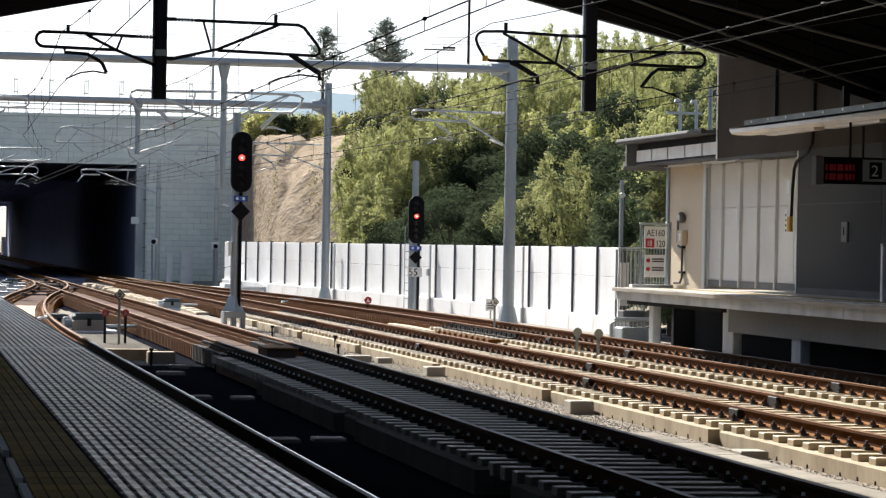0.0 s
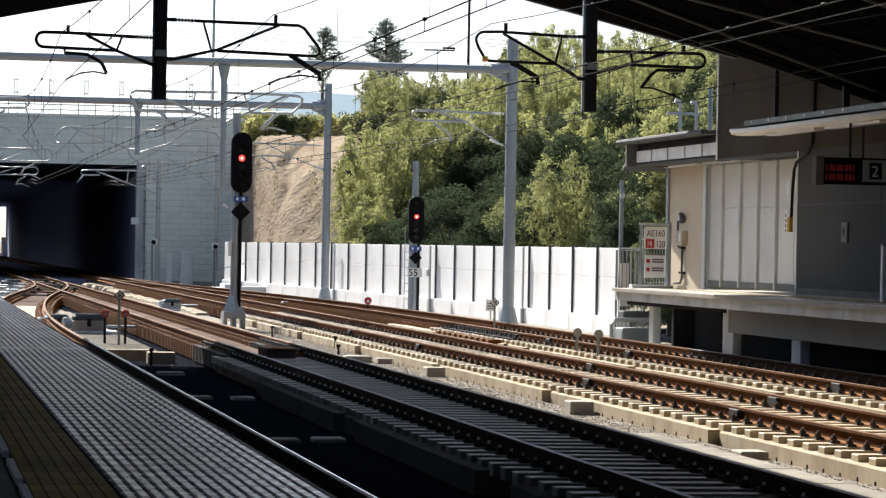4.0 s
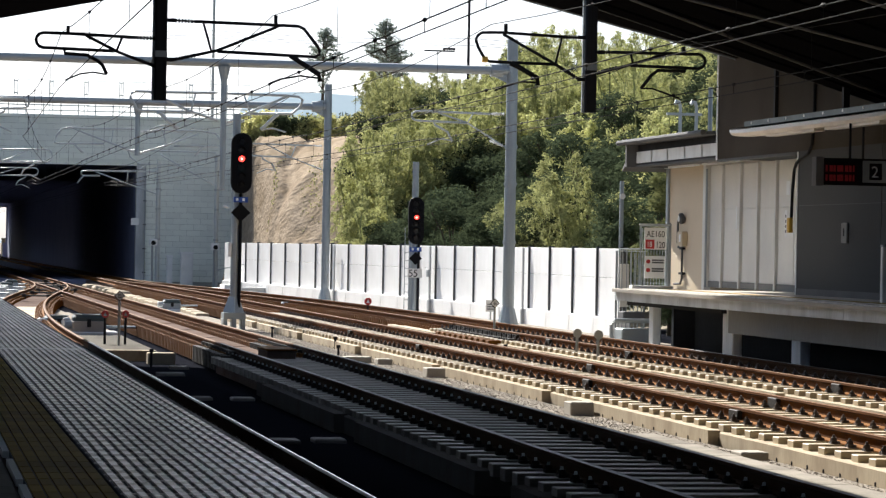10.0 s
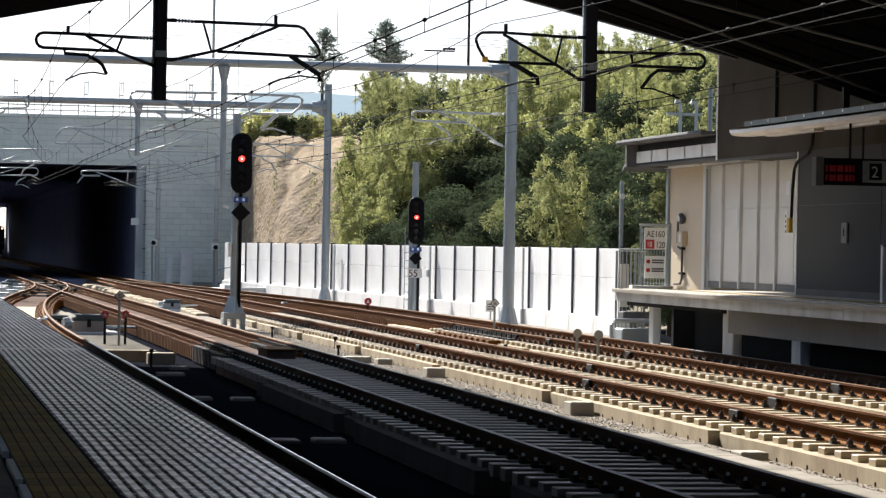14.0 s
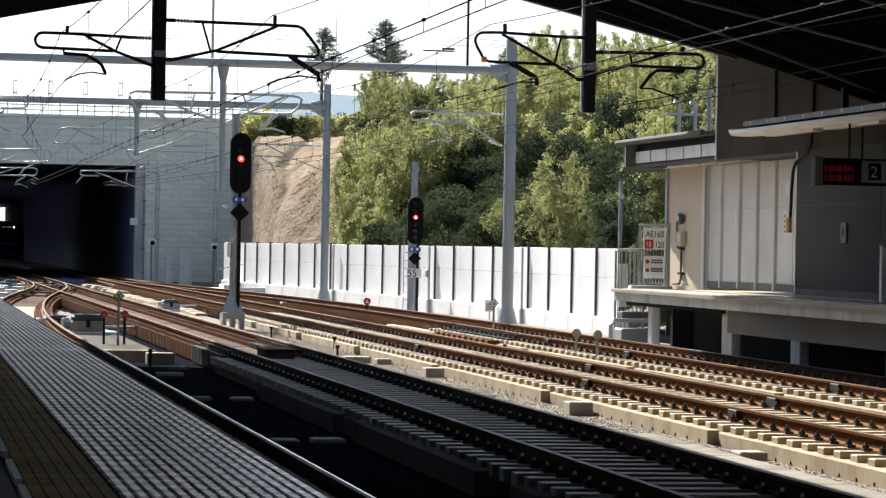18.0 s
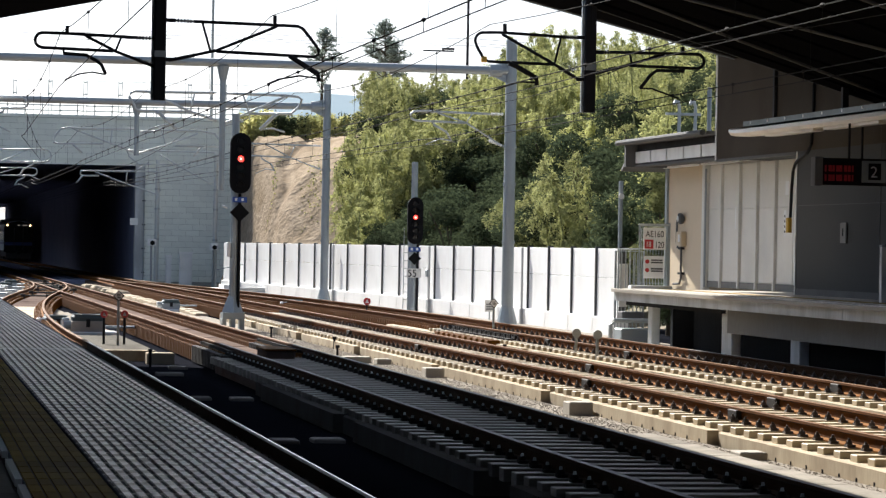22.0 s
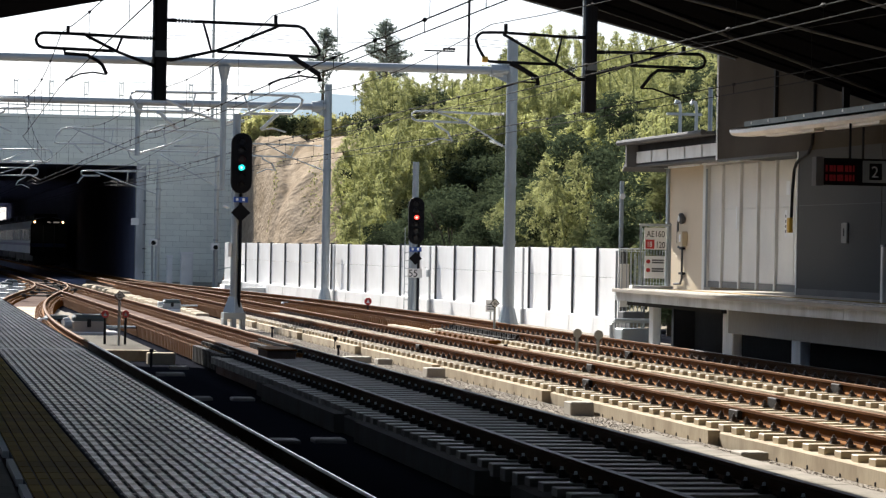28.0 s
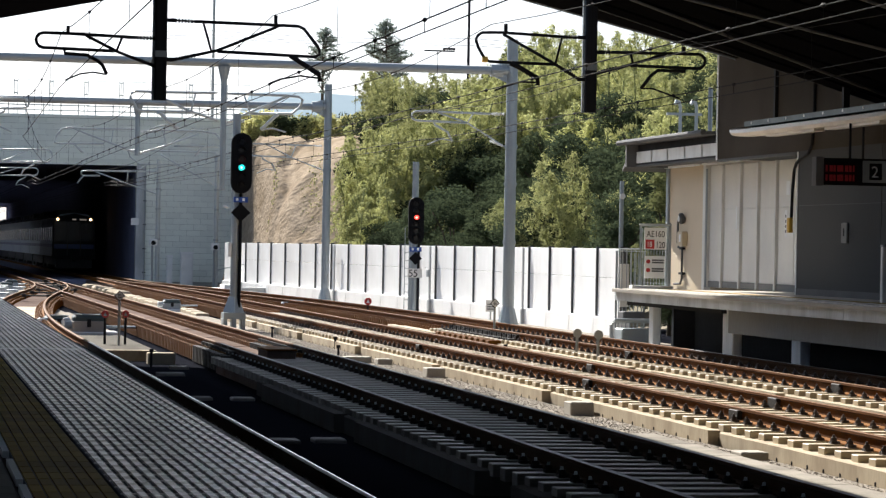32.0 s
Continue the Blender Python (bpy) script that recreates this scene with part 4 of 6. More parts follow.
# Grey uprights modelled where mast and signal shadows fall on the fence.
for y, w, box in ((132.86, 0.10, False), (114.31, 0.13, True), (98.74, 0.07, False)):
    fp = thing("fence_strut", "pale grey upright in place of a shadow on the white fence", "post", "fence struts", at=pose(fence_x(y) - 0.16, y, 0))
    part("upright", Mesh().soft(-0.03, 0.03, -w, w, 0.0, 2.0, 0.01), BANDGREY, fp)
    part("foot", Mesh().soft(-0.06, 0.06, -w * 1.6, w * 1.6, GROUND, 0.0, 0.01), BANDGREY, fp)
    if box:
        part("box", Mesh().soft(-0.12, -0.031, -0.22, 0.16, 0.85, 1.12, 0.02), GALV, fp)

# ---- masts and gantries ----
def mast(name, x, y, z1, r, label, foot=True, mat_=None):
    m = thing(name, label, "mast", "line masts", at=pose(x, y, GROUND))
    part("pole", Mesh().cyl((0, 0, 0.0), (0, 0, z1 - GROUND), r, 14, r * 0.92), mat_ or GALV, m, smooth=False)
    if foot:
        part("base_cone", Mesh().cyl((0, 0, 0.12), (0, 0, 0.75), r * 2.0, 12, r * 1.05), GALV, m)
        part("base_plate", Mesh().cyl((0, 0, 0), (0, 0, 0.12), r * 2.3, 12), CONCRETE, m)
    for z in (2.6, 4.3, 5.4):
        part("clamp_band", Mesh().cyl((0, 0, z), (0, 0, z + 0.1), r * 1.12, 12), GALV, m)
    return m


def gantry(y, z, x0, x1, r, drops, label):
    g = thing("catenary_gantry", label, "gantry", "catenary gantries")
    part("beam", Mesh().cyl((x0, y, z), (x1, y, z), r, 14), GALV, g, smooth=False)
    part("beam_collar", Mesh().cyl((x1 - 0.55, y, z), (x1 - 0.2, y, z), r * 1.5, 12), GALV, g)
    part("gusset", Mesh().plate([(x1 - 0.5, y - 0.02, z + r * 1.3), (x1 + 0.05, y - 0.02, z + r * 2.2), (x1 + 0.05, y - 0.02, z - r * 3.2), (x1 - 0.5, y - 0.02, z - r * 1.3)], 0.04), GALV, g, "welded gusset plate at the mast")
    for x, zb in drops:
        d = part("drop_post", Mesh().cyl((x, y, z), (x, y, zb), r * 0.72, 10), GALV, g)
        part("flange", Mesh().cyl((x, y, z - 0.1), (x, y, z - 0.5), r * 1.5, 10, r * 0.8), GALV, d)
    return g


mast("gantry_mast", 17.6, 88.4, 8.1, 0.175, "tall round galvanised mast with a flared footing")
mast("gantry_mast", 16.6, 120.6, 8.35, 0.16, "round galvanised mast holding the far gantry beam")
mast("gantry_mast", -2.0, 88.4, 8.1, 0.175, "tall round galvanised mast with a flared footing")
mast("gantry_mast", -2.0, 120.6, 8.35, 0.16, "round galvanised mast holding the far gantry beam")
mast("line_mast", 14.18, 172.0, 6.6, 0.13, "slim galvanised mast beside the tunnel mouth", foot=False, mat_=BRIGHTGALV)
mast("line_mast", 3.3, 172.0, 6.6, 0.13, "slim galvanised mast beside the tunnel mouth", foot=False, mat_=BRIGHTGALV)
mast("line_mast", 17.35, 171.0, 6.9, 0.13, "slim galvanised mast by the portal wall", foot=False, mat_=BRIGHTGALV)
gantry(88.4, 7.18, -2.0, 17.5, 0.125, ((9.12, 3.5), (0.9, 4.2)), "long galvanised tube beam across the tracks")
gantry(120.6, 7.45, -2.0, 16.5, 0.14, ((9.08, 5.35), (2.4, 5.3)), "far galvanised tube beam across the tracks")


def bracket(y, tubes, label, mat_, group="catenary brackets"):
    """Bracket tubes in the plane y: (part name, radius, points in x and z)."""
    c = thing("catenary_bracket", label, "bracket", group)
    for name, r, pts in tubes:
        part(name, Mesh().tube([(x, y, z) for x, z in pts], r * (1.12 if mat_ is BRIGHTGALV else 1), 10), mat_, c, smooth=True)
    return c


def bend(xc, zc, r, a0, a1, n=6):
    return [(xc + r * math.cos(radians(a0 + (a1 - a0) * i / n)), zc + r * math.sin(radians(a0 + (a1 - a0) * i / n))) for i in range(n + 1)]


def insulators(c, y, pts, mat_):
    """Ribbed insulator along a line from one point to another."""
    (xa, za), (xb, zb) = pts
    rings = [(0, 0.018)]
    for i in range(7):
        rings += [((i + 0.15) / 7.2, 0.018), ((i + 0.2) / 7.2, 0.042), ((i + 0.7) / 7.2, 0.042), ((i + 0.75) / 7.2, 0.018)]
    part("insulator", Mesh().turned((xa, y, za), (xb, y, zb), rings + [(1, 0.018)]), mat_, c)


for x, foot, top in ((4.82, 4.66, 7.56), (13.2, 4.64, 8.1)):
    d = thing("hanging_post", "dark steel post hanging from the roof end to carry brackets", "post", "hanging posts")
    part("tube_post", Mesh().soft(x - 0.11, x + 0.11, 58.4, 58.62, foot, top, 0.02), DARKSTEEL, d)
    part("band", Mesh().box(x - 0.115, x + 0.115, 58.395, 58.625, foot + 0.82, foot + 0.94), GALV, d)
    for side, z in (((1, 6.19), (1, 5.44)) if x < 9 else ((-1, 6.1), (-1, 5.28), (1, 5.82))):
        part("lug", Mesh().soft(min(x + side * 0.1, x + side * 0.26), max(x + side * 0.1, x + side * 0.26), 58.47, 58.53, z - 0.035, z + 0.035, 0.008), DARKSTEEL, d)
    part("back_flange", Mesh().box(x - 0.16, x - 0.112, 58.5, 58.58, foot, top - 0.3), GALV, d)
Y1 = 58.5
c = bracket(Y1, [("arm_tube", 0.032, [(4.35, 5.84), (3.06, 5.88), (2.62, 5.88)] + bend(2.6, 5.74, 0.14, 90, 270) + [(2.62, 5.6), (3.95, 5.57)]),
                 ("strut", 0.03, [(4.8, 5.27), (4.0, 5.56), (3.4, 5.85)]), ("brace", 0.022, [(3.98, 5.57), (4.08, 5.83)]),
                 ("registration_arm", 0.034, [(3.0, 5.57), (3.0, 5.5), (3.42, 5.48), (3.62, 5.38), (3.72, 5.3), (3.8, 5.13)]),
                 ("steady_arm", 0.016, [(3.8, 5.12), (3.55, 5.16), (3.3, 5.12), (3.03, 5.0)])], "dark bent tube bracket over the near platform track", DARKSTEEL)
insulators(c, Y1, ((4.35, 5.84), (4.79, 5.83)), DARKSTEEL)
insulators(c, Y1, ((4.4, 5.42), (4.7, 5.31)), DARKSTEEL)
part("wire_clamp", Mesh().box(3.03, 3.09, Y1 - 0.05, Y1 + 0.05, 5.9, 6.02), DARKSTEEL, c)
c = bracket(Y1, [("arm_tube", 0.032, [(5.45, 6.18), (7.45, 6.15), (7.56, 6.1), (7.82, 5.78), (7.86, 5.7), (7.86, 5.62), (7.78, 5.57), (5.9, 5.62)]),
                 ("strut", 0.03, [(4.99, 5.42), (5.9, 5.64), (6.98, 6.1), (7.1, 6.16)]), ("brace", 0.022, [(5.62, 6.17), (5.78, 5.63)]),
                 ("registration_arm", 0.05, [(7.3, 5.58), (7.4, 5.52), (7.86, 5.24), (7.88, 5.1)]), ("steady_arm", 0.018, [(7.88, 5.16), (7.5, 5.2), (7.1, 5.12), (6.9, 5.03)])],
            "dark bent tube bracket over the shaded through track", DARKSTEEL)
insulators(c, Y1, ((5.01, 6.19), (5.45, 6.18)), DARKSTEEL)
insulators(c, Y1, ((5.1, 5.45), (5.5, 5.54)), DARKSTEEL)
part("wire_clamp", Mesh().box(6.98, 7.04, Y1 - 0.05, Y1 + 0.05, 6.16, 6.34), DARKSTEEL, c)
c = bracket(Y1, [("arm_tube", 0.03, [(12.7, 6.1), (11.4, 6.15), (11.1, 6.14)] + bend(11.08, 5.98, 0.16, 100, 180, 4) + [(10.96, 5.86), (11.1, 5.62), (11.2, 5.58), (12.5, 5.56)]),
                 ("strut", 0.03, [(12.98, 5.28), (12.5, 5.56), (11.45, 6.12)]), ("brace", 0.022, [(12.5, 5.57), (12.62, 6.1)]),
                 ("registration_arm", 0.05, [(11.6, 5.56), (11.75, 5.5), (12.15, 5.28), (12.15, 5.14)]), ("steady_arm", 0.018, [(12.15, 5.2), (11.8, 5.2), (11.5, 5.1), (11.3, 5.02)])],
            "dark bent tube bracket over the sunlit through track", DARKSTEEL)
insulators(c, Y1, ((12.65, 6.1), (12.98, 6.1)), DARKSTEEL)
insulators(c, Y1, ((12.6, 5.5), (12.9, 5.33)), DARKSTEEL)
part("wire_clamp", Mesh().box(11.47, 11.53, Y1 - 0.05, Y1 + 0.05, 6.15, 6.32), DARKSTEEL, c)
part("ear_weight", Mesh().cyl((11.05, Y1, 5.62), (11.15, Y1, 5.62), 0.06, 8), YELLOW, c)
c = bracket(Y1, [("arm_tube", 0.032, [(13.6, 5.83), (15.3, 5.84)] + bend(15.36, 5.7, 0.14, 90, -90) + [(15.3, 5.56), (14.0, 5.58)]),
                 ("strut", 0.03, [(13.2, 5.37), (14.0, 5.6), (14.7, 5.82)]), ("brace", 0.022, [(14.05, 5.6), (14.0, 5.82)]),
                 ("registration_arm", 0.034, [(15.1, 5.56), (15.1, 5.5), (14.55, 5.5), (14.42, 5.4), (14.22, 5.14)]), ("steady_arm", 0.018, [(14.22, 5.14), (14.45, 5.14), (14.7, 5.06), (15.0, 4.96)])],
            "dark bent tube bracket over the far platform track", DARKSTEEL)
insulators(c, Y1, ((13.25, 5.82), (13.6, 5.83)), DARKSTEEL)
insulators(c, Y1, ((13.35, 5.42), (13.75, 5.54)), DARKSTEEL)
part("wire_clamp", Mesh().box(15.03, 15.09, Y1 - 0.05, Y1 + 0.05, 5.86, 5.98), DARKSTEEL, c)


def silver_bracket(x, y, side, reach, zt, h=0.42):
    """A bright tube bracket on a post: top tube, U end, lower tube, strut, register."""
    e = x + side * reach
    c = bracket(y, [("arm_tube", 0.03, [(x + side * 0.5, zt), (e - side * 0.3, zt + 0.03)] + [(e - side * 0.22 + side * 0.2 * math.sin(math.pi * i / 6), zt + 0.03 - h / 2 + h / 2 * math.cos(math.pi * i / 6)) for i in range(7)]
                     + [(x + side * (reach * 0.42), zt - h)]),
                    ("strut", 0.023, [(x + side * 0.1, zt - 0.95), (x + side * (reach * 0.42), zt - h), (x + side * (reach * 0.72), zt)]),
                    ("brace", 0.02, [(x + side * (reach * 0.42), zt - h), (x + side * (reach * 0.36), zt)]),
                    ("registration_arm", 0.03, [(e - side * 0.7, zt - h), (e - side * 0.72, zt - h - 0.08), (e - side * 1.1, zt - h - 0.28), (e - side * 1.25, zt - h - 0.55)]),
                    ("steady_arm", 0.02, [(e - side * 1.25, zt - h - 0.53), (e - side * 0.9, zt - h - 0.48), (e - side * 0.5, zt - h - 0.66)])],
                "bright galvanised tube bracket holding the overhead wire", BRIGHTGALV)
    insulators(c, y, ((x + side * 0.12, zt), (x + side * 0.5, zt)), WHITE)
    insulators(c, y, ((x + side * 0.15, zt - 0.92), (x + side * 0.55, zt - 0.78)), WHITE)


for x, y, side, reach, zt in ((0.9, 88.4, 1, 2.67, 5.97), (17.5, 88.4, -1, 2.9, 5.9),
                              (2.4, 120.6, 1, 3.4, 5.47), (16.5, 120.6, -1, 3.2, 5.9),
                              (3.3, 172.0, 1, 4.2, 5.95)):
    silver_bracket(x, y, side, reach, zt, 0.28 if y == 88.4 else 0.48 if y == 120.6 else 0.42)


c = bracket(88.4, [("arm_tube", 0.036, [(8.86, 6.3), (8.31, 6.29), (7.0, 6.28), (6.59, 6.29), (6.46, 6.23), (6.43, 6.12), (6.57, 5.9), (6.61, 5.78), (6.72, 5.73), (8.18, 5.73)]),
                   ("strut", 0.034, [(8.95, 5.51), (8.16, 5.75), (7.52, 6.04), (7.0, 6.27)]),
                   ("brace", 0.022, [(8.31, 6.29), (8.18, 5.73)]),
                   ("registration_arm", 0.05, [(7.2, 5.71), (7.31, 5.67), (7.48, 5.49), (7.81, 5.25)]),
                   ("steady_arm", 0.024, [(7.81, 5.25), (7.59, 5.35), (7.32, 5.31), (6.99, 5.19)])],
            "bright galvanised tube bracket beside the first gantry post", BRIGHTGALV)
insulators(c, 88.4, ((8.94, 6.31), (8.61, 6.3)), WHITE)
insulators(c, 88.4, ((8.95, 5.51), (8.68, 5.59)), WHITE)
c = bracket(88.4, [("arm_tube", 0.036, [(9.19, 6.3), (9.49, 6.29), (10.92, 6.28), (11.31, 6.25), (11.42, 6.17), (11.34, 5.96), (11.1, 5.75), (9.88, 5.73)]),
                   ("strut", 0.034, [(9.15, 5.41), (9.88, 5.77), (10.98, 6.26)]),
                   ("brace", 0.022, [(9.7, 6.29), (9.89, 5.76)]),
                   ("registration_arm", 0.05, [(10.71, 5.73), (10.6, 5.65), (10.22, 5.27)]),
                   ("steady_arm", 0.024, [(10.22, 5.27), (10.55, 5.32), (10.94, 5.22)])],
            "bright galvanised tube bracket beside the first gantry post", BRIGHTGALV)
insulators(c, 88.4, ((9.06, 6.3), (9.43, 6.29)), WHITE)
insulators(c, 88.4, ((9.11, 5.4), (9.45, 5.55)), WHITE)
c = bracket(120.6, [("arm_tube", 0.034, [(8.96, 6.39), (7.02, 6.35), (6.43, 6.39), (6.14, 6.33), (5.92, 6.05), (5.86, 5.78), (6.08, 5.75), (7.77, 5.78)]),
                   ("strut", 0.03, [(9.02, 5.47), (7.77, 5.91), (7.03, 6.18), (6.58, 6.36)]),
                   ("brace", 0.02, [(8.13, 6.37), (8.07, 5.82)]),
                   ("registration_arm", 0.036, [(6.59, 5.77), (6.74, 5.61), (7.0, 5.4)])],
            "bright galvanised tube bracket beside the second gantry post", BRIGHTGALV)
insulators(c, 120.6, ((8.98, 6.4), (8.61, 6.39)), WHITE)
insulators(c, 120.6, ((9.02, 5.47), (8.68, 5.59)), WHITE)
c = bracket(120.6, [("arm_tube", 0.034, [(9.32, 6.29), (9.99, 6.36), (11.62, 6.37), (12.15, 6.27), (12.42, 5.94), (12.32, 5.78), (10.52, 5.76)]),
                   ("strut", 0.03, [(9.18, 5.44), (10.22, 5.78), (11.48, 6.26)]),
                   ("brace", 0.02, [(10.06, 6.36), (10.23, 5.78)]),
                   ("registration_arm", 0.036, [(11.79, 5.79), (11.56, 5.66), (11.34, 5.36)])],
            "bright galvanised tube bracket beside the second gantry post", BRIGHTGALV)
insulators(c, 120.6, ((9.21, 6.29), (9.61, 6.33)), WHITE)
insulators(c, 120.6, ((9.2, 5.44), (9.59, 5.58)), WHITE)
c = bracket(171.0, [("arm_tube", 0.042, [(17.25, 7.02), (17.03, 7.04), (13.13, 7.07), (12.49, 7.09), (12.37, 7.01), (12.5, 6.7), (13.03, 6.29), (15.14, 6.31)]),
                   ("strut", 0.036, [(17.44, 5.12), (16.32, 5.68), (15.14, 6.31), (14.18, 6.87)]),
                   ("registration_arm", 0.036, [(13.46, 6.28), (13.14, 6.08), (12.83, 5.86)])],
            "bright galvanised tube bracket in front of the portal wall", BRIGHTGALV)
insulators(c, 171.0, ((17.33, 7.02), (16.72, 7.04)), WHITE)
insulators(c, 171.0, ((17.44, 5.1), (16.75, 5.44)), WHITE)
c = bracket(172.0, [("arm_tube", 0.042, [(14.07, 5.91), (12.17, 5.9), (10.27, 5.9), (9.9, 5.88), (9.85, 5.71), (9.96, 5.61), (10.91, 5.62)]),
                   ("strut", 0.036, [(14.18, 4.64), (12.5, 5.19), (10.69, 5.84)]),
                   ("brace", 0.028, [(12.48, 5.9), (12.41, 5.29)]),
                   ("registration_arm", 0.036, [(10.01, 5.6), (9.81, 5.4), (9.65, 5.18)])],
            "bright galvanised tube bracket at the tunnel mouth", BRIGHTGALV)
insulators(c, 172.0, ((14.12, 5.91), (13.54, 5.91)), WHITE)
insulators(c, 172.0, ((14.18, 4.64), (13.56, 4.86)), WHITE)


def build_wires():
    """Each track: a messenger, an auxiliary wire and the contact wire close below it."""
    stops = [14, 58.5, 88.4, 120.6, 172, 240, 395, 470]
    high = {1: (5.75, 5.88, 6.05, 5.5, 5.6), 2: (6.1, 6.34, 6.36, 6.46, 5.98), 3: (6.0, 6.30, 6.36, 6.46, 5.98), 4: (5.9, 6.0, 5.98, 5.95, 5.95)}
    for k in (1, 2, 3, 4):
        w = thing("overhead_wire", "thin overhead contact wire hung from a messenger wire", "wire", "overhead wires")
        msg, con, aux, drop = [], [], [], Mesh()
        last = {1: 4, 2: 8, 3: 8, 4: 5}[k]
        for n, (a, b) in enumerate(zip(stops[:last - 1], stops[1:last])):
            za, zb = (high[k] + (5.9, 5.9, 5.9))[n:n + 2]
            steps_ = 10 if b < 200 else 6
            for i in range(steps_ + (b == stops[last - 1])):
                t = i / steps_
                y = a + (b - a) * t
                c = centre(k, a) + (centre(k, b) - centre(k, a)) * t
                m = (c, y, za + (zb - za) * t - 0.34 * 4 * t * (1 - t))
                low = 4.87 + (0.2 if y > 165 else 0.06 if 86 < y < 125 else 0.0)
                msg.append(m)
                aux.append((c, y, low + 0.17))
                con.append((c, y, low))
                if y < 180 and k != 1:
                    drop.cyl((c, y + 0.4, low), (c, y + 0.4, low + 0.17), 0.006, 4)
                    drop.turned((c, y + 0.33, low + 0.17), (c, y + 0.47, low + 0.17), ((0, 0.018), (0.3, 0.032), (0.7, 0.032), (1, 0.018)), 6)
                if y < 180 and i and i % 2 == 0:
                    drop.cyl((c, y, low + (0.17 if k != 1 else 0)), m, 0.0045, 4)
                    drop.turned((c, y - 0.05, m[2]), (c, y + 0.05, m[2]), ((0, 0.016), (0.5, 0.03), (1, 0.016)), 6)
        part("messenger_wire", Mesh().tube(msg, 0.009, 5), WIRE, w)
        if k != 1:
            part("auxiliary_wire", Mesh().tube(aux, 0.011, 5), WIRE, w)
        part("contact_wire", Mesh().tube(con, 0.009, 5), WIRE, w)
        tagged(part("dropper_rest", drop, WIRE, w), kind="stuff")


build_wires()


# ---- signals ----
def outline(w, h, y, zc, n=8):
    """A stadium outline in x and z."""
    pts = []
    r = w / 2
    for i in range(n + 1):
        a = math.pi * i / n
        pts.append((r * math.cos(a), y, zc + h / 2 - r + r * math.sin(a)))
    for i in range(n + 1):
        a = math.pi + math.pi * i / n
        pts.append((r * math.cos(a), y, zc - h / 2 + r + r * math.sin(a)))
    return pts


def signal(x, y, top, zc, w, h, lit, label, legs, off=0.0, d=0.215):
    s = thing("railway_signal", label, "signal", "line signals", at=pose(x, y, GROUND))
    b = -GROUND
    mast_ = part("mast", Mesh().cyl((0, 0.12, 0.8 if legs else 0), (0, 0.12, top + b), 0.11, 12), GALV, s)
    if legs:
        part("pedestal", Mesh().cyl((0, 0.12, 0.55), (0, 0.12, 1.0), 0.30, 4, 0.14).box(-0.30, 0.30, -0.2, 0.44, 0.38, 0.56), GALV, s)
        for qx in (-0.25, 0.0, 0.25):
            part("leg", Mesh().soft(qx - 0.055, qx + 0.055, -0.18, 0.42, 0, 0.39, 0.01), GALV, s)
    head = part("head", Mesh().plate(outline(w, h, -0.16, zc + b), 0.10), BLACK, s, "black oval signal backing plate")
    part("lamp_box", Mesh().soft(-w * 0.3, w * 0.3, -0.059, 0.02, zc + b - h * 0.42, zc + b + h * 0.42, 0.02), BLACK, s)
    lamps = {}
    for i in range(6):
        z = zc + b + h * (0.357 - 0.143 * i)
        part("lens", Mesh().cyl((0, -0.163, z), (0, -0.172, z), 0.075, 16), GLASSDARK, head)
        arc = [math.pi * (k / 10) * 1.2 - 0.3 for k in range(11)]
        rim = [(r * math.cos(a), -0.30, z + r * math.sin(a)) for r, seq in ((0.1, arc), (0.107, arc[::-1])) for a in seq]
        part("hood", Mesh().plate(rim, 0.14), BLACK, head)
        lamps[i] = z
    for i, glowmat in lit.items():
        # a lamp disc that turns its lit or its dark face to the line
        m = Mesh().cyl((0, -0.006, 0), (0, -0.0005, 0), 0.084 if legs else 0.07, 16, mi=0).cyl((0, 0.0005, 0), (0, 0.006, 0), 0.09, 16, mi=1).cyl((0, -0.009, 0), (0, -0.0061, 0), 0.026, 14, mi=2)
        ob = part("lamp_disc", m, [glowmat, GLASSDARK, GREENCORE if glowmat is GREENGLOW else REDCORE], s, "round coloured lamp lens", at=pose(0, -0.19, lamps[i]))
        lamps["disc%d" % i] = ob
    plates_from = set(s.children)
    part("number_plate", Mesh().box(-0.20, 0.20, -0.10, -0.08, zc + b - h / 2 - 0.24, zc + b - h / 2 - 0.09), BLUE, s, "small blue plate with white marks")
    for q in (-0.1, 0.08):
        part("plate_mark", Mesh().box(q - 0.035, q + 0.035, -0.104, -0.1005, zc + b - h / 2 - 0.2, zc + b - h / 2 - 0.12), WHITE, s)
    z = zc + b - h / 2 - 0.25 - d
    part("diamond_plate", Mesh().plate([(d, -0.12, z), (0, -0.12, z + d), (-d, -0.12, z), (0, -0.12, z - d)], 0.03), BLACK, s, "black diamond plate")
    for o in [head, *(c for c in s.children if c not in plates_from)] + [c for c in s.children if c.name.startswith(("lamp_box", "lamp_disc"))]:
        o.matrix_basis = Matrix.Translation((off, 0, 0)) @ o.matrix_basis
    if legs:
        part("conduit", Mesh().tube([(0.14, 0.05, 0.7), (0.14, 0.05, zc + b - h / 2)], 0.045, 8), BLACK, s, "black cable conduit")
        part("conduit_box", Mesh().soft(-0.2, -0.1, -0.02, 0.2, 2.1, 2.5, 0.02), WHITE, s)
        part("side_lamp", Mesh().cyl((-0.34, 0.05, 3.5), (-0.2, 0.05, 3.45), 0.03, 8), WHITE, s)
    else:
        for i in range(9):
            part("rung", Mesh().box(-0.32, -0.09, 0.13, 0.15, 0.7 + 0.26 * i, 0.72 + 0.26 * i), GALV, s)
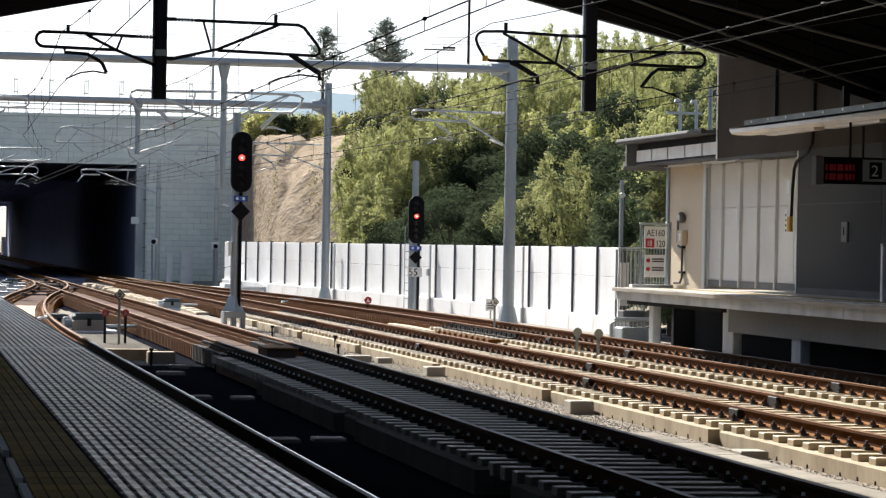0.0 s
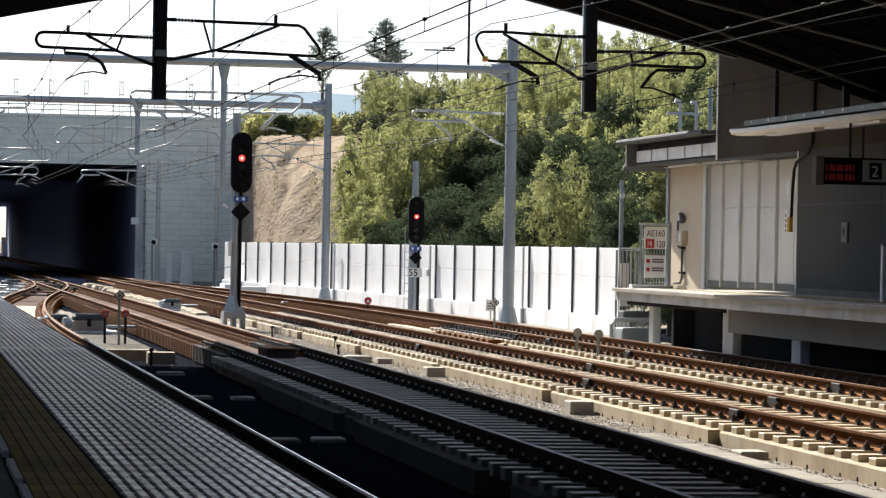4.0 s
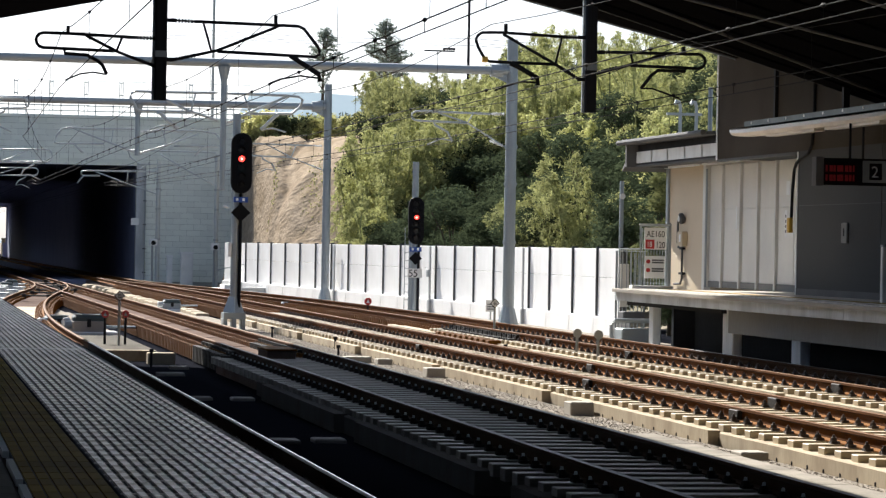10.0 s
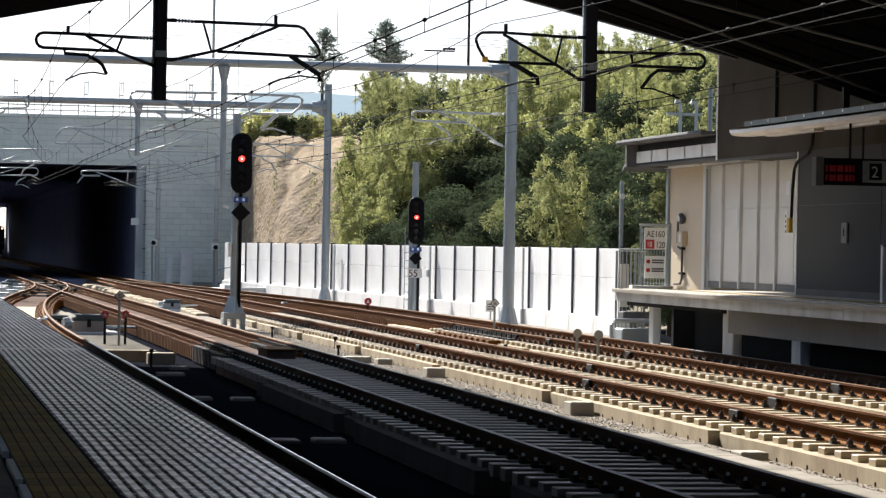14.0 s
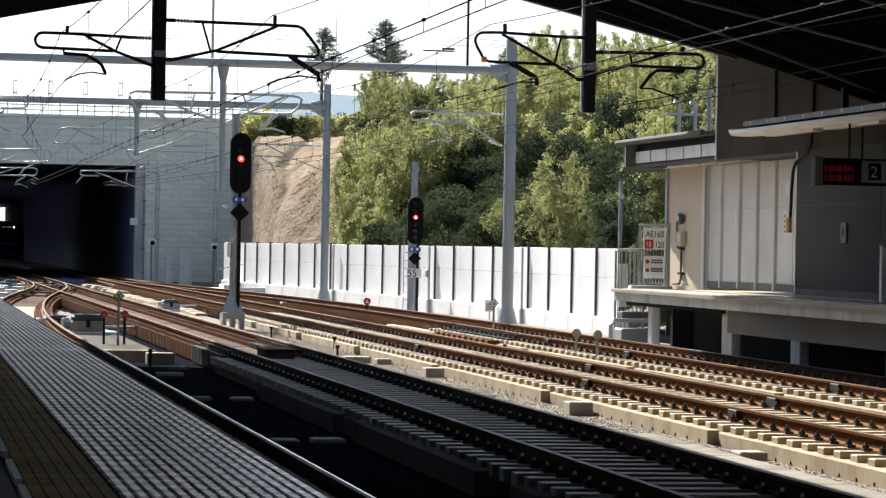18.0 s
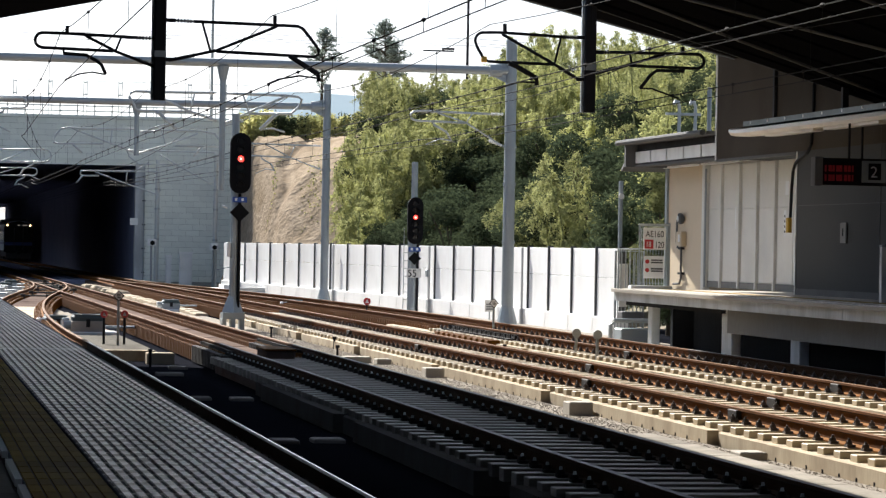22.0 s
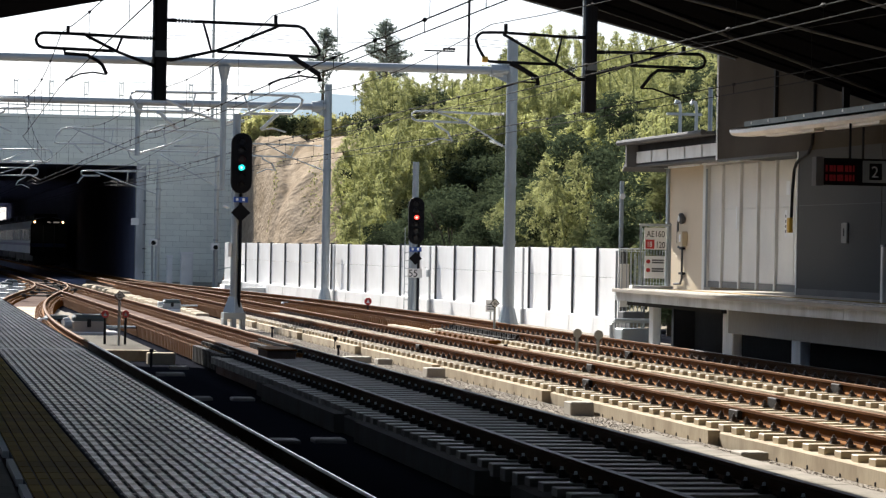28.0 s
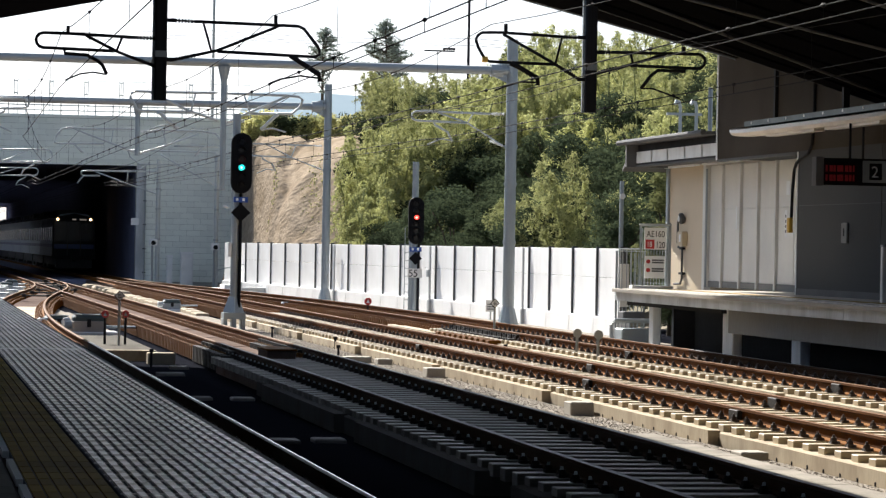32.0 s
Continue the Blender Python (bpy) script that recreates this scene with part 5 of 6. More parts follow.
        part("ladder_stile", Mesh().cyl((-0.32, 0.14, 0.4), (-0.32, 0.14, 3.1), 0.015, 6), GALV, s)
        part("conduit", Mesh().tube([(0.13, 0.05, 0.2), (0.13, 0.05, zc + b - h / 2)], 0.04, 8), DARKSTEEL, s, "dark cable conduit")
    return s, lamps


near_signal, near_lamps = signal(9.10, 84.4, 5.55, 4.18, 0.58, 1.68, {2: REDGLOW, 3: GREENGLOW}, "tall signal with a black oval head on a galvanised mast", True, 0.12, 0.27)
far_signal, far_lamps = signal(16.78, 100.2, 4.78, 2.83, 0.52, 1.56, {2: REDGLOW}, "signal showing red before the white fence", False)


# ---- lineside things ----
def concrete_block(x0, x1, y0, y1, h, z=GROUND):
    ob = thing("concrete_block", "small pale concrete block lying on the gravel", "block", "concrete blocks")
    part("body", Mesh().soft(x0, x1, y0, y1, z, z + h, 0.015), CONCRETE, ob)


for x0, x1, y, h in ((9.5, 9.85, 43.0, 0.2), (9.52, 9.85, 34.0, 0.1), (9.5, 9.85, 55.2, 0.18), (9.5, 9.8, 61.0, 0.12), (8.95, 9.5, 61.8, 0.2), (4.55, 4.85, 47.8, 0.05), (5.15, 5.5, 47.7, 0.05), (4.55, 4.9, 37.5, 0.05),
                     (5.1, 5.5, 37.7, 0.05), (5.2, 5.55, 59.4, 0.06), (4.7, 5.2, 56.4, 0.06)):
    concrete_block(x0, x1, y, y + 0.45, h, GROUND + (0.07 if x0 > 9 else 0))

strip = thing("drain_channel", "weathered grey concrete drain channel between the tracks", "channel")
for i in range(14):
    part("channel_block", Mesh().soft(8.55, 9.24, 9.0 + 2 * i, 10.98 + 2 * i, GROUND, -0.30, 0.015), OLDCONC, strip)
for i in range(22):
    part("channel_block", Mesh().soft(8.55, 9.0, 62.0 + 2 * i, 63.98 + 2 * i, GROUND, -0.32, 0.015), SLAB, strip)
trough = thing("cable_trough", "pale concrete cable trough along the far track", "trough")
for i in range(70):
    part("trough_lid", Mesh().soft(12.75, 13.2, 30.0 + i, 30.985 + i, GROUND, -0.34, 0.012), SLAB, trough)
path = thing("walkway", "pale concrete strip along the foot of the fence", "walkway")
for i in range(20):
    y = 66.0 + 3 * i
    part("walkway_slab", Mesh().soft(16.35 - 0.02 * max(0, y - 95), 17.1 - 0.02 * max(0, y - 95), y, y + 2.97, GROUND, GROUND + 0.1, 0.02), WHITECONC, path)


def ballast(name, x0, x1, y0, y1, n, seed, z=GROUND, size=(0.02, 0.05), stone=None):
    """Loose stones scattered on the bed."""
    rng = np.random.default_rng(seed)
    c = np.array([(0.5, 0.5, 0.5), (-0.5, 0.5, -0.5), (-0.5, -0.5, 0.5), (0.5, -0.5, -0.5)]) * 1.3
    f4 = [(0, 1, 2), (0, 3, 1), (0, 2, 3), (1, 3, 2)]
    o = np.array([(1, 0, 0), (0, 1, 0), (-1, 0, 0), (0, -1, 0), (0, 0, 0.75), (0, 0, -0.5)])
    f8 = np.array([(0, 1, 4), (1, 2, 4), (2, 3, 4), (3, 0, 4), (1, 0, 5), (2, 1, 5), (3, 2, 5), (0, 3, 5)])
    p = np.stack([rng.uniform(x0, x1, n), rng.uniform(y0, y1, n), np.full(n, z)], axis=1)
    s = rng.uniform(size[0], size[1], n)
    a = rng.uniform(0, 6.28, n)
    v = o[None] * s[:, None, None] * rng.uniform(0.7, 1.3, (n, 6, 1))
    x = v[:, :, 0] * np.cos(a)[:, None] - v[:, :, 1] * np.sin(a)[:, None]
    y = v[:, :, 0] * np.sin(a)[:, None] + v[:, :, 1] * np.cos(a)[:, None]
    v = np.stack([x, y, v[:, :, 2]], axis=2) + p[:, None]
    f = (f8[None] + 6 * np.arange(n)[:, None, None]).reshape(-1, 3)
    me = bpy.data.meshes.new(name)
    me.from_pydata(v.reshape(-1, 3).tolist(), [], f.tolist())
    me.materials.append(stone or BALLAST)
    tagged(new(name, me), "loose grey ballast stones between the tracks", "gravel", kind="stuff")


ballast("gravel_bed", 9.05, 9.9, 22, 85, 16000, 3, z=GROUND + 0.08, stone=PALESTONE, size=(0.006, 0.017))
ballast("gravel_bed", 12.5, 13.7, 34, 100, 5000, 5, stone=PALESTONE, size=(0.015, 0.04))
for x0, x1, y0, y1, up in ((8.3, 9.9, 12, 120, 0.08), (12.5, 13.68, 20, 120, 0.006), (3.6, 5.62, 64, 120, 0.006), (16.3, 20.2, 70, 150, 0.006), (3.3, 16.2, 120.05, 177.5, 0.006)):
    tagged(new("gravel_strip", Mesh().box(x0, x1, y0, y1, GROUND - 0.1, GROUND + up).data("gravel_strip", PALEGRAVEL)), "pale fine gravel beside the track", "gravel", kind="structure")


def round_marker(x, y, zc, r, face, back, label, sign="disc"):
    m = thing("track_marker", label, "sign", "track markers", at=pose(x, y, GROUND))
    h = zc - GROUND
    part("post", Mesh().cyl((0, 0.03, 0), (0, 0.03, h), 0.03, 8), GALV if face is not RED else DARKSTEEL, m)
    if sign == "disc":
        part("disc", Mesh().cyl((0, -0.012, h), (0, 0.0, h), r, 18), face, m)
        if back:
            part("inner_mark", Mesh().plate([(-r * 0.5, -0.018, h - r * 0.45), (r * 0.5, -0.018, h - r * 0.45), (0, -0.018, h + r * 0.55)], 0.004), back, m)
    else:
        part("diamond", Mesh().plate([(r, -0.012, h), (0, -0.012, h + r), (-r, -0.012, h), (0, -0.012, h - r)], 0.012), face, m)
        q = r * 0.8
        part("inner_field", Mesh().plate([(q, -0.017, h), (0, -0.017, h + q), (-q, -0.017, h), (0, -0.017, h - q)], 0.004), back, m)
        part("inner_mark", Mesh().box(-r * 0.35, r * 0.3, -0.022, -0.0175, h + r * 0.2, h + r * 0.36).box(-r * 0.35, r * 0.35, -0.022, -0.0175, h - r * 0.08, h + r * 0.08)
             .box(-r * 0.3, r * 0.35, -0.022, -0.0175, h - r * 0.36, h - r * 0.2), face, m)
    return m


round_marker(13.95, 62.6, 0.22, 0.095, GALV, None, "small grey disc on a post between the tracks")
round_marker(13.85, 60.2, 0.26, 0.095, GALV, None, "small grey disc on a post between the tracks")
round_marker(4.68, 71.0, 0.28, 0.085, RED, GALV, "small red disc on a dark post")
round_marker(5.15, 71.0, 0.29, 0.085, RED, GALV, "small red disc on a dark post")
round_marker(4.95, 70.2, 0.72, 0.13, DARKSTEEL, WHITE, "dark diamond marker on a post", "diamond")
round_marker(14.95, 76.8, 0.56, 0.125, DARKSTEEL, WHITE, "dark diamond marker on a post beside the track", "diamond")
round_marker(14.9, 98.0, 0.18, 0.12, RED, WHITE, "small red and white disc on a post")
for x, y in ((4.9, 60.4), (9.15, 64.2), (9.9, 70.0), (9.4, 78.0), (13.1, 66.0)):
    m = thing("marker_peg", "short dark peg in the gravel", "peg", "marker pegs", at=pose(x, y, GROUND))
    part("stem", Mesh().cyl((0, 0, 0), (0, 0, 0.32), 0.025, 8), DARKSTEEL, m)
    part("cap", Mesh().cyl((0, 0, 0.3), (0, 0, 0.36), 0.045, 8), DARKSTEEL, m)


def point_machine(x, y, turn, big, label):
    m = thing("point_machine", label, "point machine", "point machines", at=pose(x, y, GROUND, 0, 0, turn))
    s = 1.0 if big else 0.75
    part("bed", Mesh().soft(-0.75 * s, 0.75 * s, -0.7 * s, 0.7 * s, 0, 0.16, 0.02), WHITECONC, m)
    part("body", Mesh().soft(-0.42 * s, 0.42 * s, -0.5 * s, 0.5 * s, 0.16 * s, 0.16 + 0.27 * s, 0.03), CONCRETE if big else GALV, m, "grey-beige metal housing")
    part("cover", Mesh().soft(-0.40 * s, 0.40 * s, -0.47 * s, 0.45 * s, 0.16 + 0.27 * s, 0.16 + 0.42 * s, 0.06), DARKTEAL, m, "dark green lid")
    for q in (-0.44, 0.30):
        part("lid_rib", Mesh().box(-0.36 * s, 0.36 * s, q * s, (q + 0.04) * s, 0.16 + 0.42 * s, 0.18 + 0.42 * s), GALV, m)
    part("hasp", Mesh().soft(-0.05, 0.05, -0.53 * s, -0.495 * s, 0.16 + 0.12 * s, 0.16 + 0.32 * s, 0.01), DARKSTEEL, m)
    part("end_cover", Mesh().soft(-0.62 * s, -0.44 * s, 0.05, 0.42 * s, 0.16, 0.16 + 0.33 * s, 0.03), RIB, m)
    part("motor", Mesh().cyl((-0.6 * s, -0.2, 0.33), (-0.42 * s, -0.2, 0.33), 0.11 * s, 10), GALV, m)
    part("rod", Mesh().cyl((0.4 * s, 0.1, 0.28), (1.2 * s, 0.1, 0.28), 0.03, 8), GALV, m)
    part("rod", Mesh().cyl((0.4 * s, -0.15, 0.28), (1.2 * s, -0.15, 0.28), 0.03, 8), GALV, m)
    return m


point_machine(4.75, 78.6, 0, True, "white point machine with a black lid on a concrete bed")
point_machine(4.1, 81.6, 8, False, "small white junction housing on a concrete bed")
point_machine(9.3, 106.5, 0, False, "low black-lidded point machine between the tracks")
point_machine(14.0, 109.5, 0, False, "low black-lidded point machine beside the far track")
point_machine(4.85, 143.0, 0, False, "white point machine beside the turnout")
point_machine(5.45, 153.0, 0, False, "white point machine beside the turnout")

curb = thing("low_kerb", "low pale concrete kerb across the gravel", "kerb")
part("body", Mesh().soft(3.75, 5.25, 63.4, 63.75, GROUND, -0.28, 0.015), SLAB, curb)
part("end_block", Mesh().soft(4.95, 5.5, 61.8, 62.3, GROUND, -0.27, 0.015), SLAB, curb)
bedding = thing("turnout_apron", "sunlit pale concrete apron inside the turnout", "apron")
for i in range(9):
    y = 66.5 + 4 * i
    part("apron_slab", Mesh().quadbox([(centre(1, y) + 1.35, y, GROUND), (5.55, y, GROUND), (5.55, y + 3.95, GROUND), (centre(1, y + 3.95) + 1.35, y + 3.95, GROUND),
                                       (centre(1, y) + 1.35, y, GROUND + 0.09), (5.55, y, GROUND + 0.09), (5.55, y + 3.95, GROUND + 0.09), (centre(1, y + 3.95) + 1.35, y + 3.95, GROUND + 0.09)]) if centre(1, y + 4) + 1.4 < 5.5 else
         Mesh().box(5.5, 5.56, y, y + 3.95, GROUND, GROUND + 0.09), GREYGRAVEL if i < 3 else PALEGRAVEL, bedding)

# a rust-brown timber box and dark joint gear on the shaded track
tb = thing("timber_box", "rusty brown box between the rails", "box")
part("body", Mesh().soft(6.75, 7.3, 56.8, 58.2, -0.25, -0.02, 0.02), RUSTSLAB, tb)
part("lid", Mesh().soft(6.73, 7.32, 56.75, 58.25, -0.02, 0.01, 0.01), RUSTCLIP, tb)
for k, s, ya, yb in ((2, 1, 58.4, 65.4), (2, -1, 57.0, 63.0), (4, -1, 70.0, 79.0)):
    g = thing("rail_joint_gear", "dark row of clamps along an expansion joint", "rail joint", "rail joints")
    n = int((yb - ya) / 0.3)
    x = CENTRE[k] + s * HALF
    for i in range(n):
        y = ya + 0.3 * i
        part("clamp", Mesh().box(x - 0.30, x + 0.26, y, y + 0.14, -0.46, -0.14).box(x - 0.13, x - 0.05, y + 0.02, y + 0.12, -0.14, -0.05), CLIP, g)
for k, s, y in ((3, -1, 37.4), (3, 1, 40.6), (3, -1, 45.9), (3, 1, 52.0), (3, -1, 61.5), (3, 1, 35.0), (4, -1, 45.2), (4, -1, 58.9), (3, -1, 71.2), (4, -1, 66.5)):
    j = thing("rail_joint_plate", "dark fishplate clamped round the rail", "rail joint", "rail joints")
    x = CENTRE[k] + s * HALF
    for q in (-1, 1):
        part("plate", Mesh().soft(x + q * 0.045 - 0.035, x + q * 0.045 + 0.035, y, y + 0.42, -0.17, -0.03, 0.01), CLIP, j)
for i in range(10):
    r = thing("rusty_plate", "rusty red-brown steel plate beside the rail", "plate", "rusty plates")
    part("body", Mesh().soft(13.45, 13.75, 69.8 + 0.75 * i, 70.2 + 0.75 * i, GROUND + 0.2, GROUND + 0.33, 0.01), RUSTCLIP, r)

rng_pad = random.Random(9)
for x, y, w, d, h in ((4.0, 128.5, 0.7, 1.0, 0.45), (4.6, 131.0, 0.5, 0.8, 0.3), (3.9, 121.0, 0.6, 0.9, 0.35), (4.5, 118.5, 0.5, 0.7, 0.3), (3.6, 112.5, 0.6, 0.8, 0.3), (4.4, 137.0, 0.7, 1.0, 0.4)):
    c = thing("signal_housing", "low white lineside housing beside the turnout", "housing", "lineside housings", at=pose(x, y, GROUND, 0, 0, rng_pad.uniform(-12, 12)))
    part("body", Mesh().soft(-w / 2, w / 2, -d / 2, d / 2, 0, h, 0.04), WHITECONC, c)
    part("lid", Mesh().soft(-w / 2 - 0.02, w / 2 + 0.02, -d / 2 - 0.02, d / 2 + 0.02, h, h + 0.05, 0.02), GALV, c)

# ---- by the tunnel mouth ----
for x, y, w, h, label in ((16.15, 175.5, 0.7, 1.95, "tall white equipment cabinet by the portal wall"), (15.2, 175.8, 0.3, 1.75, "small white box on a post by the portal wall"), (19.2, 158, 1.0, 0.8, "low pale concrete box by the fence"),
                          (17.2, 150, 2.2, 0.35, "low pale concrete step by the fence")):
    c = thing("equipment_cabinet", label, "cabinet", at=pose(x, y, GROUND))
    part("body", Mesh().soft(-w / 2, w / 2, -0.25, 0.25, 0.0, h - 0.1, 0.02), WHITE, c)
    part("cap", Mesh().soft(-w / 2 - 0.03, w / 2 + 0.03, -0.28, 0.28, h - 0.1, h, 0.02), WHITECONC, c)
for x, y, z in ((13.78, 170.0, 1.94), (17.22, 170.0, 1.75)):
    c = thing("line_camera", "white camera housing on a short arm", "camera")
    part("housing", Mesh().soft(x - 0.22, x + 0.22, y - 0.2, y + 0.3, z - 0.15, z + 0.22, 0.05), WHITE, c)
    part("lens_hood", Mesh().cyl((x, y - 0.26, z), (x, y - 0.19, z), 0.13, 12), BLACK, c)
    part("arm", Mesh().tube([(x, y + 0.2, z), (x, y + 0.6, z - 0.3)], 0.03, 6), GALV, c)
    part("pole", Mesh().cyl((x, y + 0.6, GROUND), (x, y + 0.6, z), 0.06, 8), GALV, c)
for x, y, z1 in ((21.4, 215, 24), (39.6, 215, 24)):
    u = thing("utility_pole", "tall thin utility pole beyond the road", "pole", "utility poles")
    part("pole", Mesh().cyl((x, y, 7), (x, y, z1), 0.11, 8, 0.08), GALV if x < 30 else DARKSTEEL, u)
    if x > 30:
        part("crossarm", Mesh().box(x - 3.2, x - 1.0, y - 0.05, y + 0.05, 15.9, 16.0), DARKSTEEL, u)
        part("pole_switch", Mesh().cyl((x - 1.9, y - 0.2, 16.1), (x - 1.0, y - 0.2, 16.1), 0.08, 8), DARKSTEEL, u)
p = thing("yard_pole", "slim galvanised pole with a small round marker", "pole")
part("pole", Mesh().cyl((20.75, 87.5, GROUND), (20.75, 87.5, 4.0), 0.065, 10), GALV, p)
part("marker", Mesh().cyl((20.75, 87.38, 3.55), (20.75, 87.42, 3.55), 0.085, 12), RIB, p)
p = thing("yard_pole", "slim galvanised pole behind the fence", "pole")
part("pole", Mesh().cyl((19.0, 114.5, GROUND), (19.0, 114.5, 2.75), 0.07, 10), GALV, p)

# ---- end of the far platform ----
g = thing("platform_end_gate", "grey railing gate with speed boards at the platform end", "gate")
part("frame", Mesh().tube([(16.95, 69.5, PLAT), (16.95, 69.5, 2.55), (17.62, 69.5, 2.55), (17.62, 69.5, PLAT)], 0.03, 8), GALV, g)
part("frame", Mesh().tube([(16.45, 69.5, PLAT), (16.45, 69.5, 2.0), (16.95, 69.5, 2.0)], 0.025, 8), GALV, g)
for i in range(4):
    x = 16.52 + 0.11 * i
    part("bar", Mesh().cyl((x, 69.5, PLAT), (x, 69.5, 2.0), 0.012, 6), GALV, g)
for i in range(9):
    part("mesh_bar", Mesh().cyl((17.0 + 0.07 * i, 69.52, PLAT + 0.1), (17.0 + 0.07 * i, 69.52, 2.5), 0.007, 6), GALV, g)
for i in range(7):
    part("mesh_bar", Mesh().cyl((16.97, 69.53, PLAT + 0.15 + 0.2 * i), (17.6, 69.53, PLAT + 0.15 + 0.2 * i), 0.007, 6), GALV, g)
part("post", Mesh().soft(17.57, 17.69, 69.52, 69.6, PLAT, 2.62, 0.01), GALV, g)
part("top_rail", Mesh().soft(16.92, 17.66, 69.47, 69.54, 2.56, 2.6, 0.008), BRIGHTGALV, g)
part("kerb", Mesh().soft(16.72, 17.7, 69.3, 69.6, PLAT, PLAT + 0.09, 0.01), WHITECONC, g)
part("speed_board", Mesh().box(17.03, 17.56, 69.46, 69.48, 2.0, 2.51), WHITE, g, "white speed board with black figures")
part("red_square", Mesh().box(17.06, 17.27, 69.452, 69.459, 2.02, 2.23), RED, g, "red field with white figures")
part("notice_board", Mesh().box(17.05, 17.53, 69.46, 69.48, 1.33, 1.85), WHITE, g, "white notice with red and grey marks")
for z in (1.68, 1.48):
    part("notice_mark", Mesh().cyl((17.13, 69.458, z + 0.04), (17.13, 69.452, z + 0.04), 0.05, 12), RED, g)
    for q in (0, 1):
        part("notice_mark", Mesh().box(17.22, 17.5, 69.452, 69.459, z + 0.055 * q, z + 0.035 + 0.055 * q), ROOFBEAM, g)


def lettering(text, x, y, z, size, material, parent, name="lettering", stretch=1.0):
    cu = bpy.data.curves.new(name, "FONT")
    cu.body, cu.size, cu.extrude = text, size, 0.002
    tmp = bpy.data.objects.new("tmp", cu)
    scene.collection.objects.link(tmp)
    me = bpy.data.meshes.new_from_object(tmp.evaluated_get(bpy.context.evaluated_depsgraph_get()))
    bpy.data.objects.remove(tmp)
    me.materials.clear()
    me.materials.append(material)
    ob = part(name, me, material, parent, at=pose(x, y, z, 90, 0, 0))
    ob.scale = (stretch, 1, 1)
    return ob


lettering("AE160", 17.08, 69.455, 2.29, 0.21, BLACK, g, stretch=0.78)
lettering("18", 17.085, 69.448, 2.06, 0.18, WHITE, g, stretch=0.72)
lettering("120", 17.30, 69.455, 2.04, 0.21, BLACK, g, stretch=0.72)

# ---- hung from the far roof ----
lb = thing("light_beam", "long pale rounded light housing under the far roof", "light fitting")
BEAMSEC = [(-0.16, 0.0), (-0.2, 0.07), (-0.17, 0.15), (0.0, 0.19), (0.17, 0.15), (0.2, 0.07), (0.16, 0.0)]
part("housing", Mesh().sweep(BEAMSEC, [(18.2, 30, 4.5), (18.2, 64.4, 4.5)]), WARMWHITE, lb, smooth=False)
nose = Mesh()
for y, z, q in ((64.402, 4.5, 1.0), (65.2, 4.51, 0.97), (65.8, 4.55, 0.8), (66.15, 4.62, 0.45)):
    nose.v += [(18.2 + u * q, y, z + w * q + 0.02 * (1 - q)) for u, w in BEAMSEC]
for i in range(3):
    for j in range(7):
        nose.f.append((7 * i + j, 7 * i + (j + 1) % 7, 7 * i + 7 + (j + 1) % 7, 7 * i + 7 + j))
nose.f += [tuple(range(6, -1, -1)), tuple(range(21, 28))]
part("nose", nose, WARMWHITE, lb, "rounded end cap")
part("top_flange", Mesh().box(18.02, 18.38, 30, 64.6, 4.70, 4.81), DARKTEAL, lb, "dark green steel channel over the housing")
for i in range(12):
    part("bolt", Mesh().cyl((18.018, 64.0 - 1.3 * i, 4.765), (18.008, 64.0 - 1.3 * i, 4.765), 0.03, 8), RIB, lb)
for y in (63.2, 59.0, 54.8):
    part("lamp_strip", Mesh().box(18.08, 18.3, y - 3.6, y - 0.1, 4.44, 4.498), WARMWHITE, lb)
for y in (57.9, 52.5, 47.0):
    part("hanger", Mesh().box(18.14, 18.26, y - 0.06, y + 0.06, 4.812, 5.24), DARKSTEEL, lb)
sg = thing("platform_sign", "hanging black platform sign with a white numeral and red led text", "sign")
part("case", Mesh().soft(17.45, 18.95, 57.0, 57.25, 3.3, 3.82, 0.01), BLACK, sg)
part("end_cap", Mesh().soft(17.34, 17.5, 56.98, 57.27, 3.28, 3.84, 0.01), ROOFBEAM, sg)
for z in (3.56, 3.38):
    for i, w in enumerate((0.05, 0.09, 0.06, 0.10, 0.05, 0.08, 0.07, 0.04)):
        q = 17.54 + 0.078 * i
        part("led_bar", Mesh().box(q, q + w * 0.7, 56.99, 56.998, z, z + 0.12), LEDRED, sg)
part("number_frame", Mesh().box(18.28, 18.76, 56.975, 56.998, 3.36, 3.78), GALV, sg)
part("number_field", Mesh().box(18.41, 18.66, 56.965, 56.974, 3.41, 3.73), BLACK, sg)
lettering("2", 18.44, 56.96, 3.46, 0.31, RIB, sg, "numeral")
for x in (18.06, 18.32):
    part("hanger", Mesh().cyl((x, 57.12, 3.8), (x, 57.12, 4.5), 0.025, 8), DARKSTEEL, sg)
po = thing("railing_post", "pale metal post on the far platform", "post")
part("post", Mesh().cyl((18.45, 56.1, PLAT), (18.45, 56.1, 2.05), 0.045, 8), RIB, po)

part("speed_plate", Mesh().box(-0.24, 0.24, -0.04, -0.02, 1.45, 1.75), RIB, far_signal, "grey plate with the figures 55")
lettering("55", -0.22, -0.045, 1.48, 0.34, BLACK, far_signal, stretch=0.95)

# ---- beyond the far platform's end ----
eq = thing("pipe_rack", "grey pipes and boxes behind the platform end", "pipework", at=pose(19.25, 79.6, GROUND))
part("box", Mesh().soft(-0.4, 0.35, -0.4, 0.4, 0.0, 0.4, 0.03), GALV, eq)
part("upper_box", Mesh().soft(-0.35, 0.25, -0.3, 0.3, 0.62, 0.85, 0.03), ROOFBEAM, eq)
